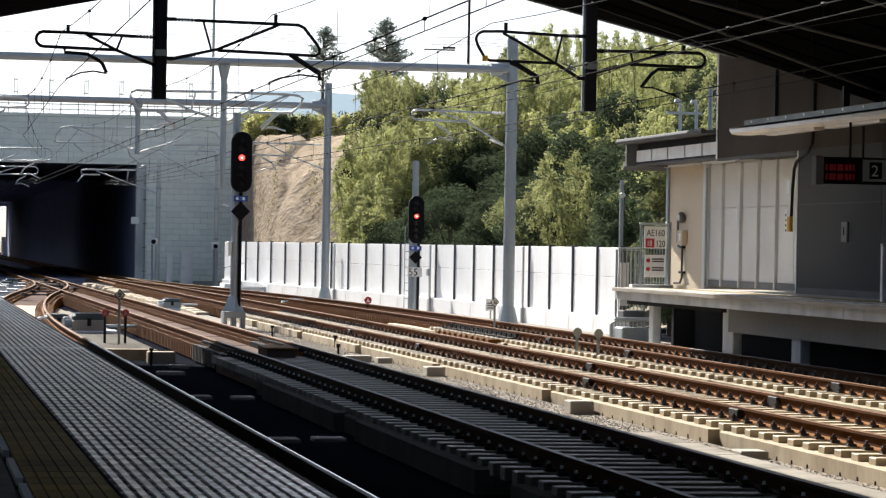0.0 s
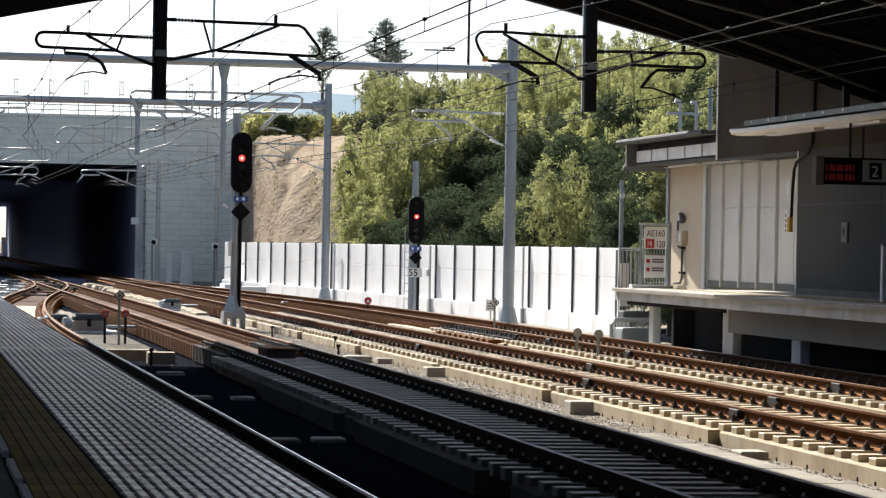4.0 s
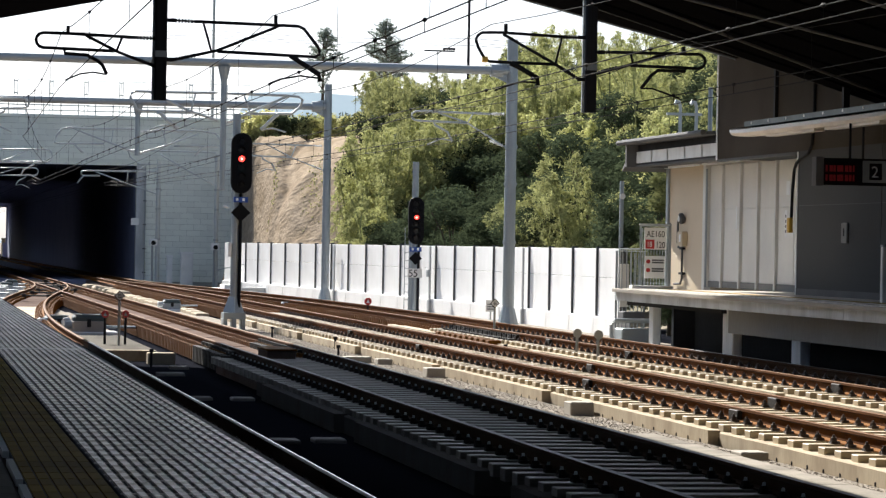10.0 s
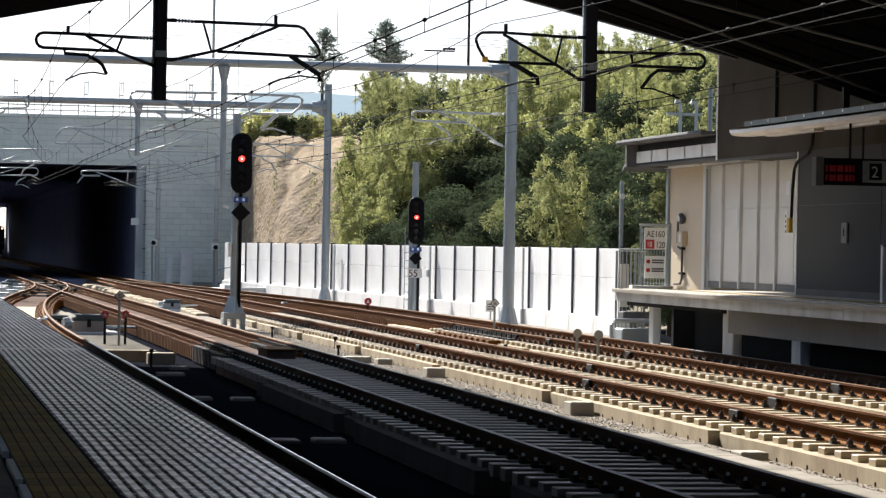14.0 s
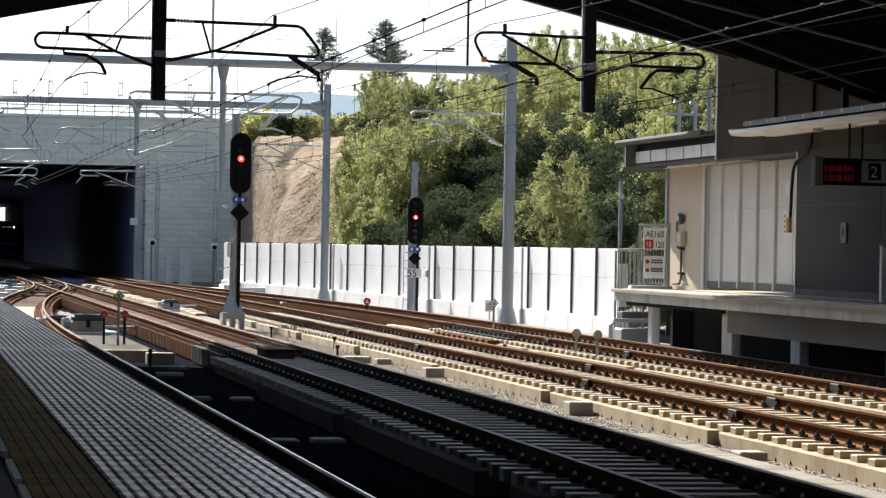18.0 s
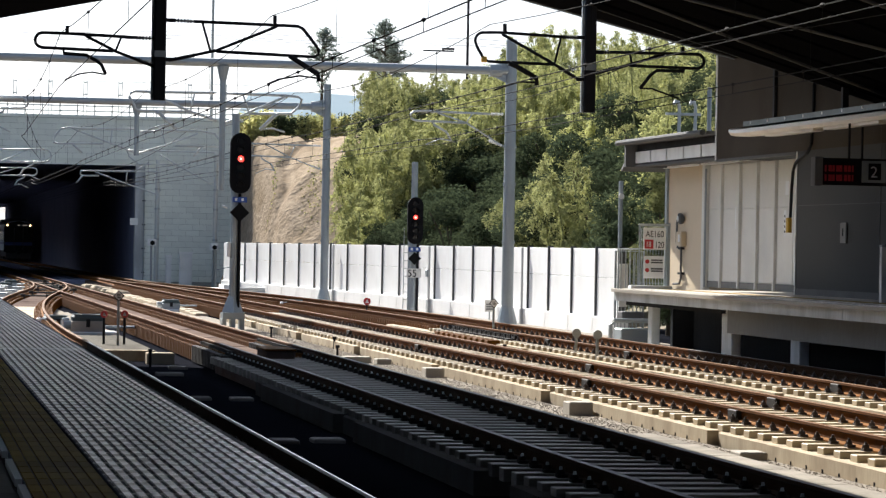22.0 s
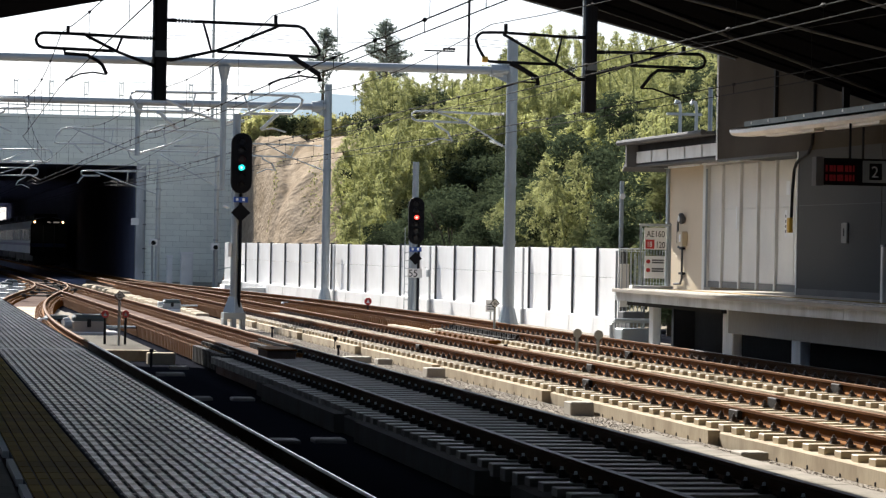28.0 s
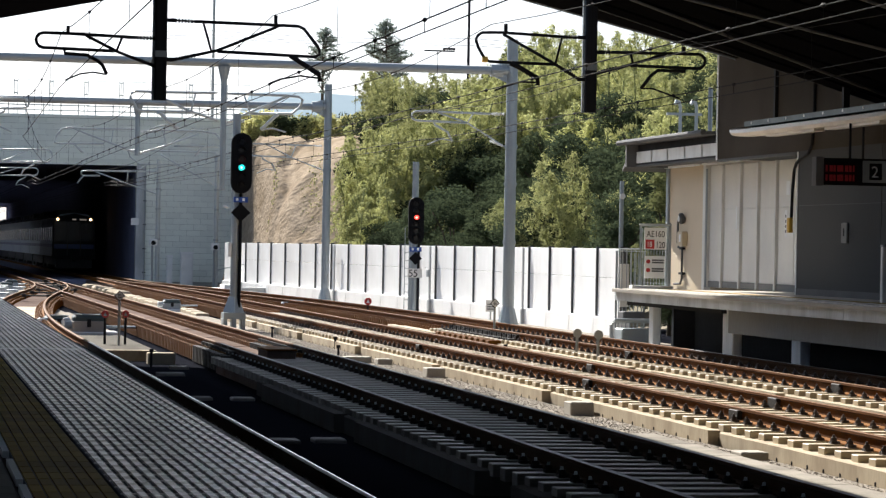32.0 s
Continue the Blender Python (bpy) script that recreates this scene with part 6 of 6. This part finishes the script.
part("bracket", Mesh().box(-0.55, 0.55, -0.42, -0.38, 0.55, 0.6), GALV, eq)
part("pipe", Mesh().tube([(-0.7, -0.5, 0), (-0.7, -0.5, 0.5), (-0.6, -0.5, 0.62), (0.4, -0.5, 0.62), (0.55, -0.5, 0.5), (0.55, -0.5, 0)], 0.06, 8), BRIGHTGALV, eq)
mf = thing("mesh_gate", "tall pale gate panel closing the fence by the platform", "gate", at=pose(20.02, 83.2, GROUND))
part("frame", Mesh().tube([(-0.4, 0, 0), (-0.4, 0, 2.45), (0.4, 0, 2.45), (0.4, 0, 0)], 0.035, 8), GALV, mf)
for i in range(7):
    part("bar", Mesh().cyl((-0.33 + 0.11 * i, 0, 0.1), (-0.33 + 0.11 * i, 0, 2.4), 0.014, 6), GALV, mf)
part("panel", Mesh().box(-0.3, -0.05, -0.03, -0.015, 0.9, 2.1), RIB, mf)
for y, w in ((103.0, 0.35),):
    nb = thing("fence_notice", "small white notice with dark marks at the fence foot", "sign", at=pose(fence_x(y) - 0.35, y, GROUND))
    part("board", Mesh().box(-w / 2, w / 2, -0.02, 0, 0.30, 0.70), RIB, nb)
    for q in range(3):
        part("mark", Mesh().box(-w / 2 + 0.05, w / 2 - 0.05, -0.026, -0.0205, 0.37 + 0.08 * q, 0.41 + 0.08 * q), ROOFBEAM, nb)
    part("stake", Mesh().cyl((0, 0.03, 0), (0, 0.03, 0.6), 0.025, 6), GALV, nb)
# white concrete ramp and boxes where the fence meets the portal
rp = thing("concrete_ramp", "white concrete steps and plinth near the tunnel", "steps", at=pose(17.3, 158.0, GROUND))
for i in range(4):
    part("step", Mesh().soft(-1.4 + 0.5 * i, 1.6, -1.2, 1.2, 0.18 * i, 0.18 * i + 0.18, 0.02), WHITECONC, rp)
part("plinth", Mesh().soft(-0.2, 1.4, 1.4, 3.0, 0, 1.15, 0.03), WHITECONC, rp)
part("handrail", Mesh().tube([(-1.3, -1.1, 0.2), (-1.3, -1.1, 1.1), (1.5, -1.1, 1.75), (1.5, -1.1, 0.7)], 0.025, 6), GALV, rp)
# far power lines
fl = thing("power_line", "thin far power lines over the road", "wire", "far wires")
for dx, z in ((-1.4, 16.5), (0.0, 16.9), (1.4, 16.5)):
    for xa, xb in ((-60.0, 21.4), (21.4, 39.6), (39.6, 90)):
        part("cable", Mesh().tube([(xa + (xb - xa) * i / 10 + dx * 0.2, 215 + dx, z - 1.0 * 4 * (i / 10) * (1 - i / 10) * (abs(xb - xa) / 80)) for i in range(11)], 0.013, 4), WIRE, fl)
gp = thing("platform_post", "pale square steel post standing on the far platform", "post", at=pose(18.24, 55.4, PLAT))
part("shaft", Mesh().soft(-0.07, 0.07, -0.07, 0.07, 0, 1.05, 0.012), RIB, gp)
part("cap", Mesh().soft(-0.08, 0.08, -0.08, 0.08, 1.05, 1.085, 0.012), GALV, gp)

# rods, plates and pale blocks among the turnouts
for k, y0, y1, gap in ((1, 116, 150, 7.0), (2, 132, 160, 9.0)):
    y = y0
    while y < y1:
        c = centre(k, y)
        rod = thing("point_rod", "dark steel rod across the rails of the turnout", "rod", "turnout rods")
        part("bar", Mesh().cyl((c - 0.95, y, -0.12), (c + 0.95, y, -0.12), 0.03, 8), CLIP, rod)
        for q in (-0.5, 0.45):
            part("clevis", Mesh().soft(c + q - 0.09, c + q + 0.09, y - 0.12, y + 0.12, -0.25, -0.06, 0.015), CLIP, rod)
        y += gap
turnout_trough = thing("cable_trough", "pale concrete cable trough between the turnouts", "trough")
for i in range(17):
    part("trough_lid", Mesh().soft(9.55, 9.98, 100 + 2.0 * i, 101.9 + 2.0 * i, GROUND, -0.33 + 0.02 * (i % 3), 0.03), SLAB, turnout_trough)
rng_bag = random.Random(5)
for i in range(10):
    bag = thing("sandbag", "pale full sandbag lying beside the rail", "sandbag", "sandbags beside the rail", at=pose(9.75 + rng_bag.uniform(-0.15, 0.15), 137 + 2.4 * i, GROUND, 0, 0, rng_bag.uniform(-25, 25)))
    part("sack", Mesh().soft(-0.28, 0.28, -0.6, 0.6, 0.0, 0.26, 0.1), SLAB, bag)


# ---- trees ----
def leaves(points, sizes, rng, droop=0.0):
    n = len(points)
    d = rng.normal(size=(n, 3))
    d[:, 2] = d[:, 2] * 0.6 - droop
    d /= np.linalg.norm(d, axis=1)[:, None]
    e = np.cross(d, rng.normal(size=(n, 3)))
    e /= np.linalg.norm(e, axis=1)[:, None]
    nrm = np.cross(d, e)
    L, W = sizes[:, None], sizes[:, None] * 0.42
    v = np.stack([points - e * W * 0.5, points + e * W * 0.5, points + d * L + nrm * W * 0.2], axis=1).reshape(-1, 3)
    f = np.arange(3 * n).reshape(-1, 3)
    return v, f


def mesh_np(name, v, f, m):
    me = bpy.data.meshes.new(name)
    me.from_pydata(v.tolist(), [], f.tolist())
    me.materials.append(m)
    me.update()
    return me


def bamboo(seed):
    """A clump of arching culms with drooping plumes; about 7 m high."""
    rng = np.random.default_rng(seed)
    stems, pts, sz = Mesh(), [], []
    for i in range(8):
        a, lean = rng.uniform(0, 6.28), rng.uniform(0.3, 1.7)
        h = rng.uniform(5.0, 7.4)
        bx, by = rng.normal(0, 0.7, 2)
        path = []
        for t in np.linspace(0, 1, 9):
            o = lean * t ** 2.4
            path.append((bx + math.cos(a) * o, by + math.sin(a) * o, h * (t - 0.10 * t ** 4)))
        stems.tube(path, 0.03, 5)
        for t in np.linspace(0.25, 1, 15):
            i0 = min(7, int(t * 8))
            p = np.array(path[i0]) + (np.array(path[i0 + 1]) - np.array(path[i0])) * (t * 8 - i0)
            reach = (0.25 + 0.68 * math.sin(math.pi * min(1, t * 0.9))) * rng.uniform(0.6, 1.15)
            w = rng.uniform(0, 6.28)
            k = 72
            u = rng.uniform(0, 1, k) ** 0.7
            q = p + np.stack([np.cos(w) * reach * u, np.sin(w) * reach * u, 0.18 * u - 0.42 * u ** 2], axis=1) + rng.normal(size=(k, 3)) * np.array([0.095, 0.095, 0.055])
            pts.append(q)
            sz.append(rng.uniform(0.08, 0.21, k))
    v, f = leaves(np.concatenate(pts), np.concatenate(sz), rng, 0.5)
    return stems.data("culms", CULM), mesh_np("foliage", v, f, LEAF[0])


def broadleaf(seed, leaf):
    """A rounded, gappy crown on a forking trunk; about 6 m high."""
    rng = np.random.default_rng(seed)
    wood, pts, sz = Mesh(), [], []
    wood.cyl((0, 0, -0.4), (0.1, 0, 1.8), 0.16, 8, 0.11)
    for i in range(12):
        a, h = rng.uniform(0, 6.28), rng.uniform(1.2, 5.4)
        r = rng.uniform(0.5, 1.9) * (1.1 - abs(h - 2.8) / 4.2)
        c = np.array([math.cos(a) * r, math.sin(a) * r, h])
        wood.tube([(0.1, 0, min(1.7, h * 0.5)), tuple((c * np.array([0.5, 0.5, 0.8])).tolist()), tuple(c.tolist())], 0.04, 5)
        n = 640
        q = rng.normal(size=(n, 3))
        q /= np.linalg.norm(q, axis=1)[:, None]
        q *= (rng.uniform(0.35, 1.0, n) ** 0.6)[:, None] * rng.uniform(0.6, 1.05)
        q[:, 2] *= 0.7
        pts.append(c + q)
        sz.append(rng.uniform(0.09, 0.23, n))
    v, f = leaves(np.concatenate(pts), np.concatenate(sz), rng, 0.2)
    return wood.data("trunk", BARK), mesh_np("foliage", v, f, leaf)


def shrub(seed, leaf, stem=None):
    """A low, ragged bush; about 6 m high before it is scaled down."""
    rng = np.random.default_rng(seed)
    wood, pts, sz = Mesh(), [], []
    for i in range(9):
        a, r, h = rng.uniform(0, 6.28), rng.uniform(0.3, 2.4), rng.uniform(1.5, 5.5)
        c = np.array([math.cos(a) * r, math.sin(a) * r, h])
        wood.tube([(0, 0, -0.4), tuple((c * 0.6).tolist()), tuple(c.tolist())], 0.09, 4)
        n = 110
        pts.append(c + rng.normal(size=(n, 3)) * np.array([0.75, 0.75, 0.65]))
        sz.append(rng.uniform(0.5, 1.3, n))
    v, f = leaves(np.concatenate(pts), np.concatenate(sz), rng, -0.4)
    return wood.data("trunk", stem or BARK), mesh_np("foliage", v, f, leaf)


def conifer(seed):
    """An open, ragged conifer with tiers of branches; about 10 m high."""
    rng = np.random.default_rng(seed)
    wood, pts, sz = Mesh(), [], []
    wood.cyl((0, 0, -1), (0.1, 0.05, 9.6), 0.2, 8, 0.03)
    for i in range(58):
        low = i < 9
        h = rng.uniform(5.2, 7.0) if low else 7.0 + 2.85 * ((i - 9) / 49)
        a = rng.uniform(0, 6.28)
        r = rng.uniform(0.3, 0.8) if low else (1.75 * (1 - ((h - 7.0) / 3.0) ** 1.15) + 0.16) * rng.uniform(0.55, 1.15)
        tip = (math.cos(a) * r, math.sin(a) * r, h + rng.uniform(-0.1, 0.5))
        wood.tube([(0.05, 0, h - 0.2), (tip[0] * 0.5, tip[1] * 0.5, h), tip], 0.03, 4)
        n = int(18 + 30 * r)
        t = rng.uniform(0.3, 1.05, n)
        q = np.stack([tip[0] * t, tip[1] * t, h + (tip[2] - h) * t], axis=1) + rng.normal(size=(n, 3)) * np.array([0.13, 0.13, 0.07])
        pts.append(q)
        sz.append(rng.uniform(0.12, 0.30, n))
    v, f = leaves(np.concatenate(pts), np.concatenate(sz), rng, 0.1)
    return wood.data("trunk", BARK), mesh_np("foliage", v, f, LEAF[4])


KINDS = {"bamboo": [bamboo(s) for s in (1, 2, 3, 4)], "broad": [broadleaf(s, LEAF[1]) for s in (5, 6, 7)], "light": [broadleaf(s, LEAF[2]) for s in (8, 9)],
         "shrub": [shrub(s, LEAF[0]) for s in (12, 13)], "dark_shrub": [shrub(s, LEAF[1]) for s in (14, 15)],
         "tuft": [shrub(s, LEAF[3], LEAF[3]) for s in (16, 17)],
         "conifer": [conifer(s) for s in (10, 11)]}
TREE_LABEL = {"bamboo": ("bamboo_clump", "tall yellow-green bamboo clump with drooping plumes on the bank", "bamboo"),
              "broad": ("tree", "dark green broadleaf tree on the bank", "tree"), "light": ("tree", "light green broadleaf tree on the bank", "tree"),
              "shrub": ("shrub", "low yellow-green bush on the bare slope", "shrub"), "dark_shrub": ("shrub", "low dark green bush on the bare slope", "shrub"),
              "tuft": ("grass_tuft", "small pale green tuft of weeds on the bare slope", "weeds"), "conifer": ("conifer_tree", "tall ragged dark conifer standing above the hill", "tree")}
SWAYING = []


def plant(kind, x, y, size, rng, z=None):
    wood, crown = KINDS[kind][int(rng.integers(len(KINDS[kind])))]
    name, label, cat = TREE_LABEL[kind]
    z = hill(x, y) - 0.1 if z is None else z
    m = Matrix.Translation((x, y, z)) @ Matrix.Rotation(rng.uniform(0, 6.28), 4, "Z")
    t = thing(name, label, cat, "trees on the bank", at=m)
    for nm, me in (("stem_clump" if kind == "bamboo" else "trunk", wood), ("foliage", crown)):
        o = new(nm, me)
        o.parent = t
        o.scale = (size * 0.86, size * 0.86, size * 1.08) if kind == "bamboo" else (size, size, size)
        if nm == "stem_clump":
            tagged(o, kind="stuff")
    SWAYING.append((t, m, rng.uniform(0, 6.28), kind))
    return t


def canopy_limit(x, y):
    """Height the wood reaches: lower towards the cutting, taller by the station."""
    b = math.degrees(math.atan2(x, y))
    e = 0.032 + 0.0245 * smooth_step((b - 8.25) / 0.3) + 0.0165 * smooth_step((b - 10.4) / 1.8)
    return 1.95 + e * math.hypot(x, y)


def plant_bank():
    rng = np.random.default_rng(42)
    done = []
    for tries in range(6000):
        y = rng.uniform(87, 168)
        x = rng.uniform(20.6, 46)
        b = math.degrees(math.atan2(x, y))
        if b < 8.2 or b > 15.6 or x < fence_x(y) + 1.6:
            continue
        if any((x - p) ** 2 + (y - q) ** 2 < 2.5 ** 2 for p, q in done):
            continue
        if len(done) > 235:
            break
        done.append((x, y))
        up = hill(x, y)
        edge = 0.4 + 0.6 * smooth_step((b - 7.8) / 0.7)
        roll = rng.uniform() - 0.75 * noise.noise(Vector((x * 0.16, y * 0.075, 4)))
        kind = "bamboo" if roll < 0.16 + 0.045 * (x - 24) + (0.15 if b > 11.4 else 0.45 if b < 8.9 else -0.16 if 9.6 < b < 11.3 else 0) else "broad" if roll < 0.95 or rng.uniform() < 0.6 else "light"
        size = rng.uniform(0.85, 1.15) if x > 25 else rng.uniform(0.55, 0.95)
        size = min(size * (0.6 + 0.4 * edge), (canopy_limit(x, y) - up) / (7.0 if kind == "bamboo" else 6.0) * rng.uniform(0.85, 1.04))
        if size > 0.2:
            plant(kind, x, y, size, rng)
    for i in range(96):
        y = rng.uniform(138, 172)
        x = math.tan(radians(8.62 + 3.6 * i / 96)) * y
        room = canopy_limit(x, y) - hill(x, y)
        if room > 1.5:
            plant("bamboo" if rng.uniform() < (0.9 if i < 30 else 0.55) else "broad", x, y, min(1.15, room / 6.9 * rng.uniform(0.9, 1.03)), rng)
    for i in range(110):
        t = (i + rng.uniform(0, 0.8)) / 110
        plant("tuft", 19.5 + 2.0 * t + 0.15 * math.sin(9 * t) + rng.uniform(-0.12, 0.12), 164.9 + 6.8 * t, rng.uniform(0.008, 0.020), rng)
    for i in range(240):
        t = rng.uniform()
        plant("tuft", 21.2 + 1.3 * t + rng.uniform(-0.5, 0.5), 160.5 + 6.0 * t + rng.uniform(-1.5, 1.5), rng.uniform(0.008, 0.022), rng)
    for i in range(64):
        y = rng.uniform(100, 160)
        x = fence_x(y) + rng.uniform(1.9, 3.9)
        b = math.degrees(math.atan2(x, y))
        if b > 8.15:
            plant("bamboo" if rng.uniform() < (0.75 if b > 11.6 else 0.5 if b < 8.9 else 0.12) else "broad", x, y, rng.uniform(0.4, 0.7), rng)
    for x, y, s in ((32.6, 240, 1.12), (37.5, 240, 1.2), (38.3, 241.5, 1.0)):
        plant("conifer", x, y, s, rng, z=8.0)
    for i in range(60):
        x = 18.9 + 8.5 * rng.uniform()
        plant("shrub" if rng.uniform() < 0.5 else "tuft" if rng.uniform() < 0.6 else "dark_shrub", x, 178 + rng.uniform(0, 14), rng.uniform(0.16, 0.28), rng)


plant_bank()


# ---- far distance ----
def build_far_hill():
    me = bpy.data.meshes.new("far_hill")
    v, f = [], []
    n = 160
    for i in range(n + 1):
        x = -1500 + 4000 * i / n
        h = (143 * smooth_step((x - 262) / 60) + 2) + 9 * noise.noise(Vector((x * 0.0018, 3, 0))) + 3 * noise.noise(Vector((x * 0.012, 8, 0)))
        v += [(x, 2600, -5), (x, 2700, h * 0.6), (x, 2900, h)]
    for i in range(n):
        for j in range(2):
            a = 3 * i + j
            f.append((a, a + 3, a + 4, a + 1))
    me.from_pydata(v, [], f)
    me.materials.append(FARHILL)
    tagged(new("backdrop_hill", me), "hazy blue far hill", "hill", kind="structure")


build_far_hill()


# ---- the train ----
def build_train():
    """Eight cars; its nose is at y = 0 and it runs towards -y."""
    t = thing("train", "stainless commuter train with lit headlights coming through the tunnel", "train")
    L, W = 17.6, 1.39
    section = [(-W, 0.95), (-W * 1.0, 1.0), (-W, 3.0), (-W * 0.93, 3.45), (-W * 0.6, 3.72), (0, 3.8), (W * 0.6, 3.72), (W * 0.93, 3.45), (W, 3.0), (W, 1.0), (W, 0.95)]
    for c in range(8):
        y0 = 18.1 * c
        body = part("car_body", Mesh().sweep(section, [(0, y0 + 0.05, 0), (0, y0 + L, 0)], [0, 0, 0, 2, 2, 2, 2, 0, 0, 0, 0]), [STAINLESS, STAINLESS, TRAINGREY], t)
        for s in (-1, 1):
            part("band", Mesh().box(s * (W + 0.002) - 0.004, s * (W + 0.002) + 0.004, y0 + 0.1, y0 + L - 0.05, 1.55, 1.75), TRAINBLUE, body)
            for w in range(6):
                a = y0 + 0.9 + 2.85 * w
                part("side_window", Mesh().box(s * (W + 0.002) - 0.006, s * (W + 0.002) + 0.006, a, a + 1.5, 1.95, 2.85), GLASS, body)
        part("underframe", Mesh().box(-1.15, 1.15, y0 + 0.3, y0 + L - 0.3, 0.35, 0.95), DARKSTEEL, body)
        for b in (2.4, 15.0):
            part("bogie", Mesh().box(-1.0, 1.0, y0 + b - 1.3, y0 + b + 1.3, 0.08, 0.5), DARKSTEEL, body)
        part("roof_unit", Mesh().soft(-0.9, 0.9, y0 + 5, y0 + 8, 3.7, 4.05, 0.05), TRAINGREY, body)
        part("roof_unit", Mesh().soft(-0.9, 0.9, y0 + 11, y0 + 13, 3.7, 4.0, 0.05), TRAINGREY, body)
    front = part("front", Mesh().plate([(-W, -0.02, 0.8), (W, -0.02, 0.8), (W, -0.02, 3.1), (W * 0.9, -0.02, 3.5), (0, -0.02, 3.78), (-W * 0.9, -0.02, 3.5), (-W, -0.02, 3.1)], 0.06), TRAINFRONT, t)
    part("windscreen", Mesh().box(-1.25, 1.25, -0.05, -0.021, 1.95, 3.2), GLASS, front)
    for q in (-0.42, 0.42):
        part("door_line", Mesh().box(q - 0.03, q + 0.03, -0.056, -0.051, 1.0, 3.15), TRAINGREY, front)
    part("front_band", Mesh().box(-1.3, 1.3, -0.05, -0.021, 1.45, 1.75), TRAINBLUE, front)
    part("display", Mesh().box(0.35, 0.8, -0.06, -0.051, 3.32, 3.42).box(-0.12, 0.12, -0.06, -0.051, 3.32, 3.42), glow("dim destination display", (1, 0.8, 0.6), 0.06), front)
    part("coupler", Mesh().box(-0.15, 0.15, -0.5, 0.1, 0.6, 0.9), DARKSTEEL, front)
    part("skirt", Mesh().soft(-1.2, 1.2, -0.1, 0.3, 0.2, 0.75, 0.04), TRAINGREY, front)
    for s in (-1, 1):
        part("headlight", Mesh().cyl((s * 1.07, -0.02, 3.37), (s * 1.07, -0.07, 3.37), 0.085, 14), HEADGLOW, front, "warm lit headlight")
    return t


train = build_train()


# ---- what moves ----
def motions():
    rows = [(0.0, 540), (4.0, 494), (8.0, 448), (12.0, 403), (16.5, 354), (17.5, 343.5), (19.0, 327.5), (20.5, 311.3), (22.0, 295.5), (23.0, 285.5), (24.0, 275.3), (25.0, 265.2), (27.5, 241.8),
            (28.5, 232.7), (29.5, 224.0), (30.5, 215.3), (31.2, 209.3), (32.0, 202.4)]
    walk(train, [(t, pose(CENTRE[3], y, 0)) for t, y in rows])
    # the signal turns from red to green
    red, green = near_lamps["disc2"], near_lamps["disc3"]
    turn = [(0.0, 0), (22.40, 0), (22.4334, 60), (22.4667, 120), (22.50, 180), (32.0, 180)]
    for ob, off in ((red, 0), (green, 180)):
        home = ob.matrix_basis.translation
        walk(ob, [(t, pose(home.x, home.y, home.z, 0, 0, a + off)) for t, a in turn])
    # the trees stir in a light wind
    for tree, m, phase, kind in SWAYING:
        k = 0.2 if kind == "conifer" else 0.9
        out = []
        for i in range(17):
            t = 2.0 * i
            a = radians(k) * math.sin(1.1 * t + phase + 0.5 * math.sin(0.6 * t + phase))
            b = radians(k) * 0.6 * math.sin(0.8 * t + 2 * phase)
            out.append((t, Matrix.Translation(m.translation) @ Matrix.Rotation(a, 4, "Y") @ Matrix.Rotation(b, 4, "X") @ m.to_3x3().to_4x4()))
        walk(tree, out)


motions()
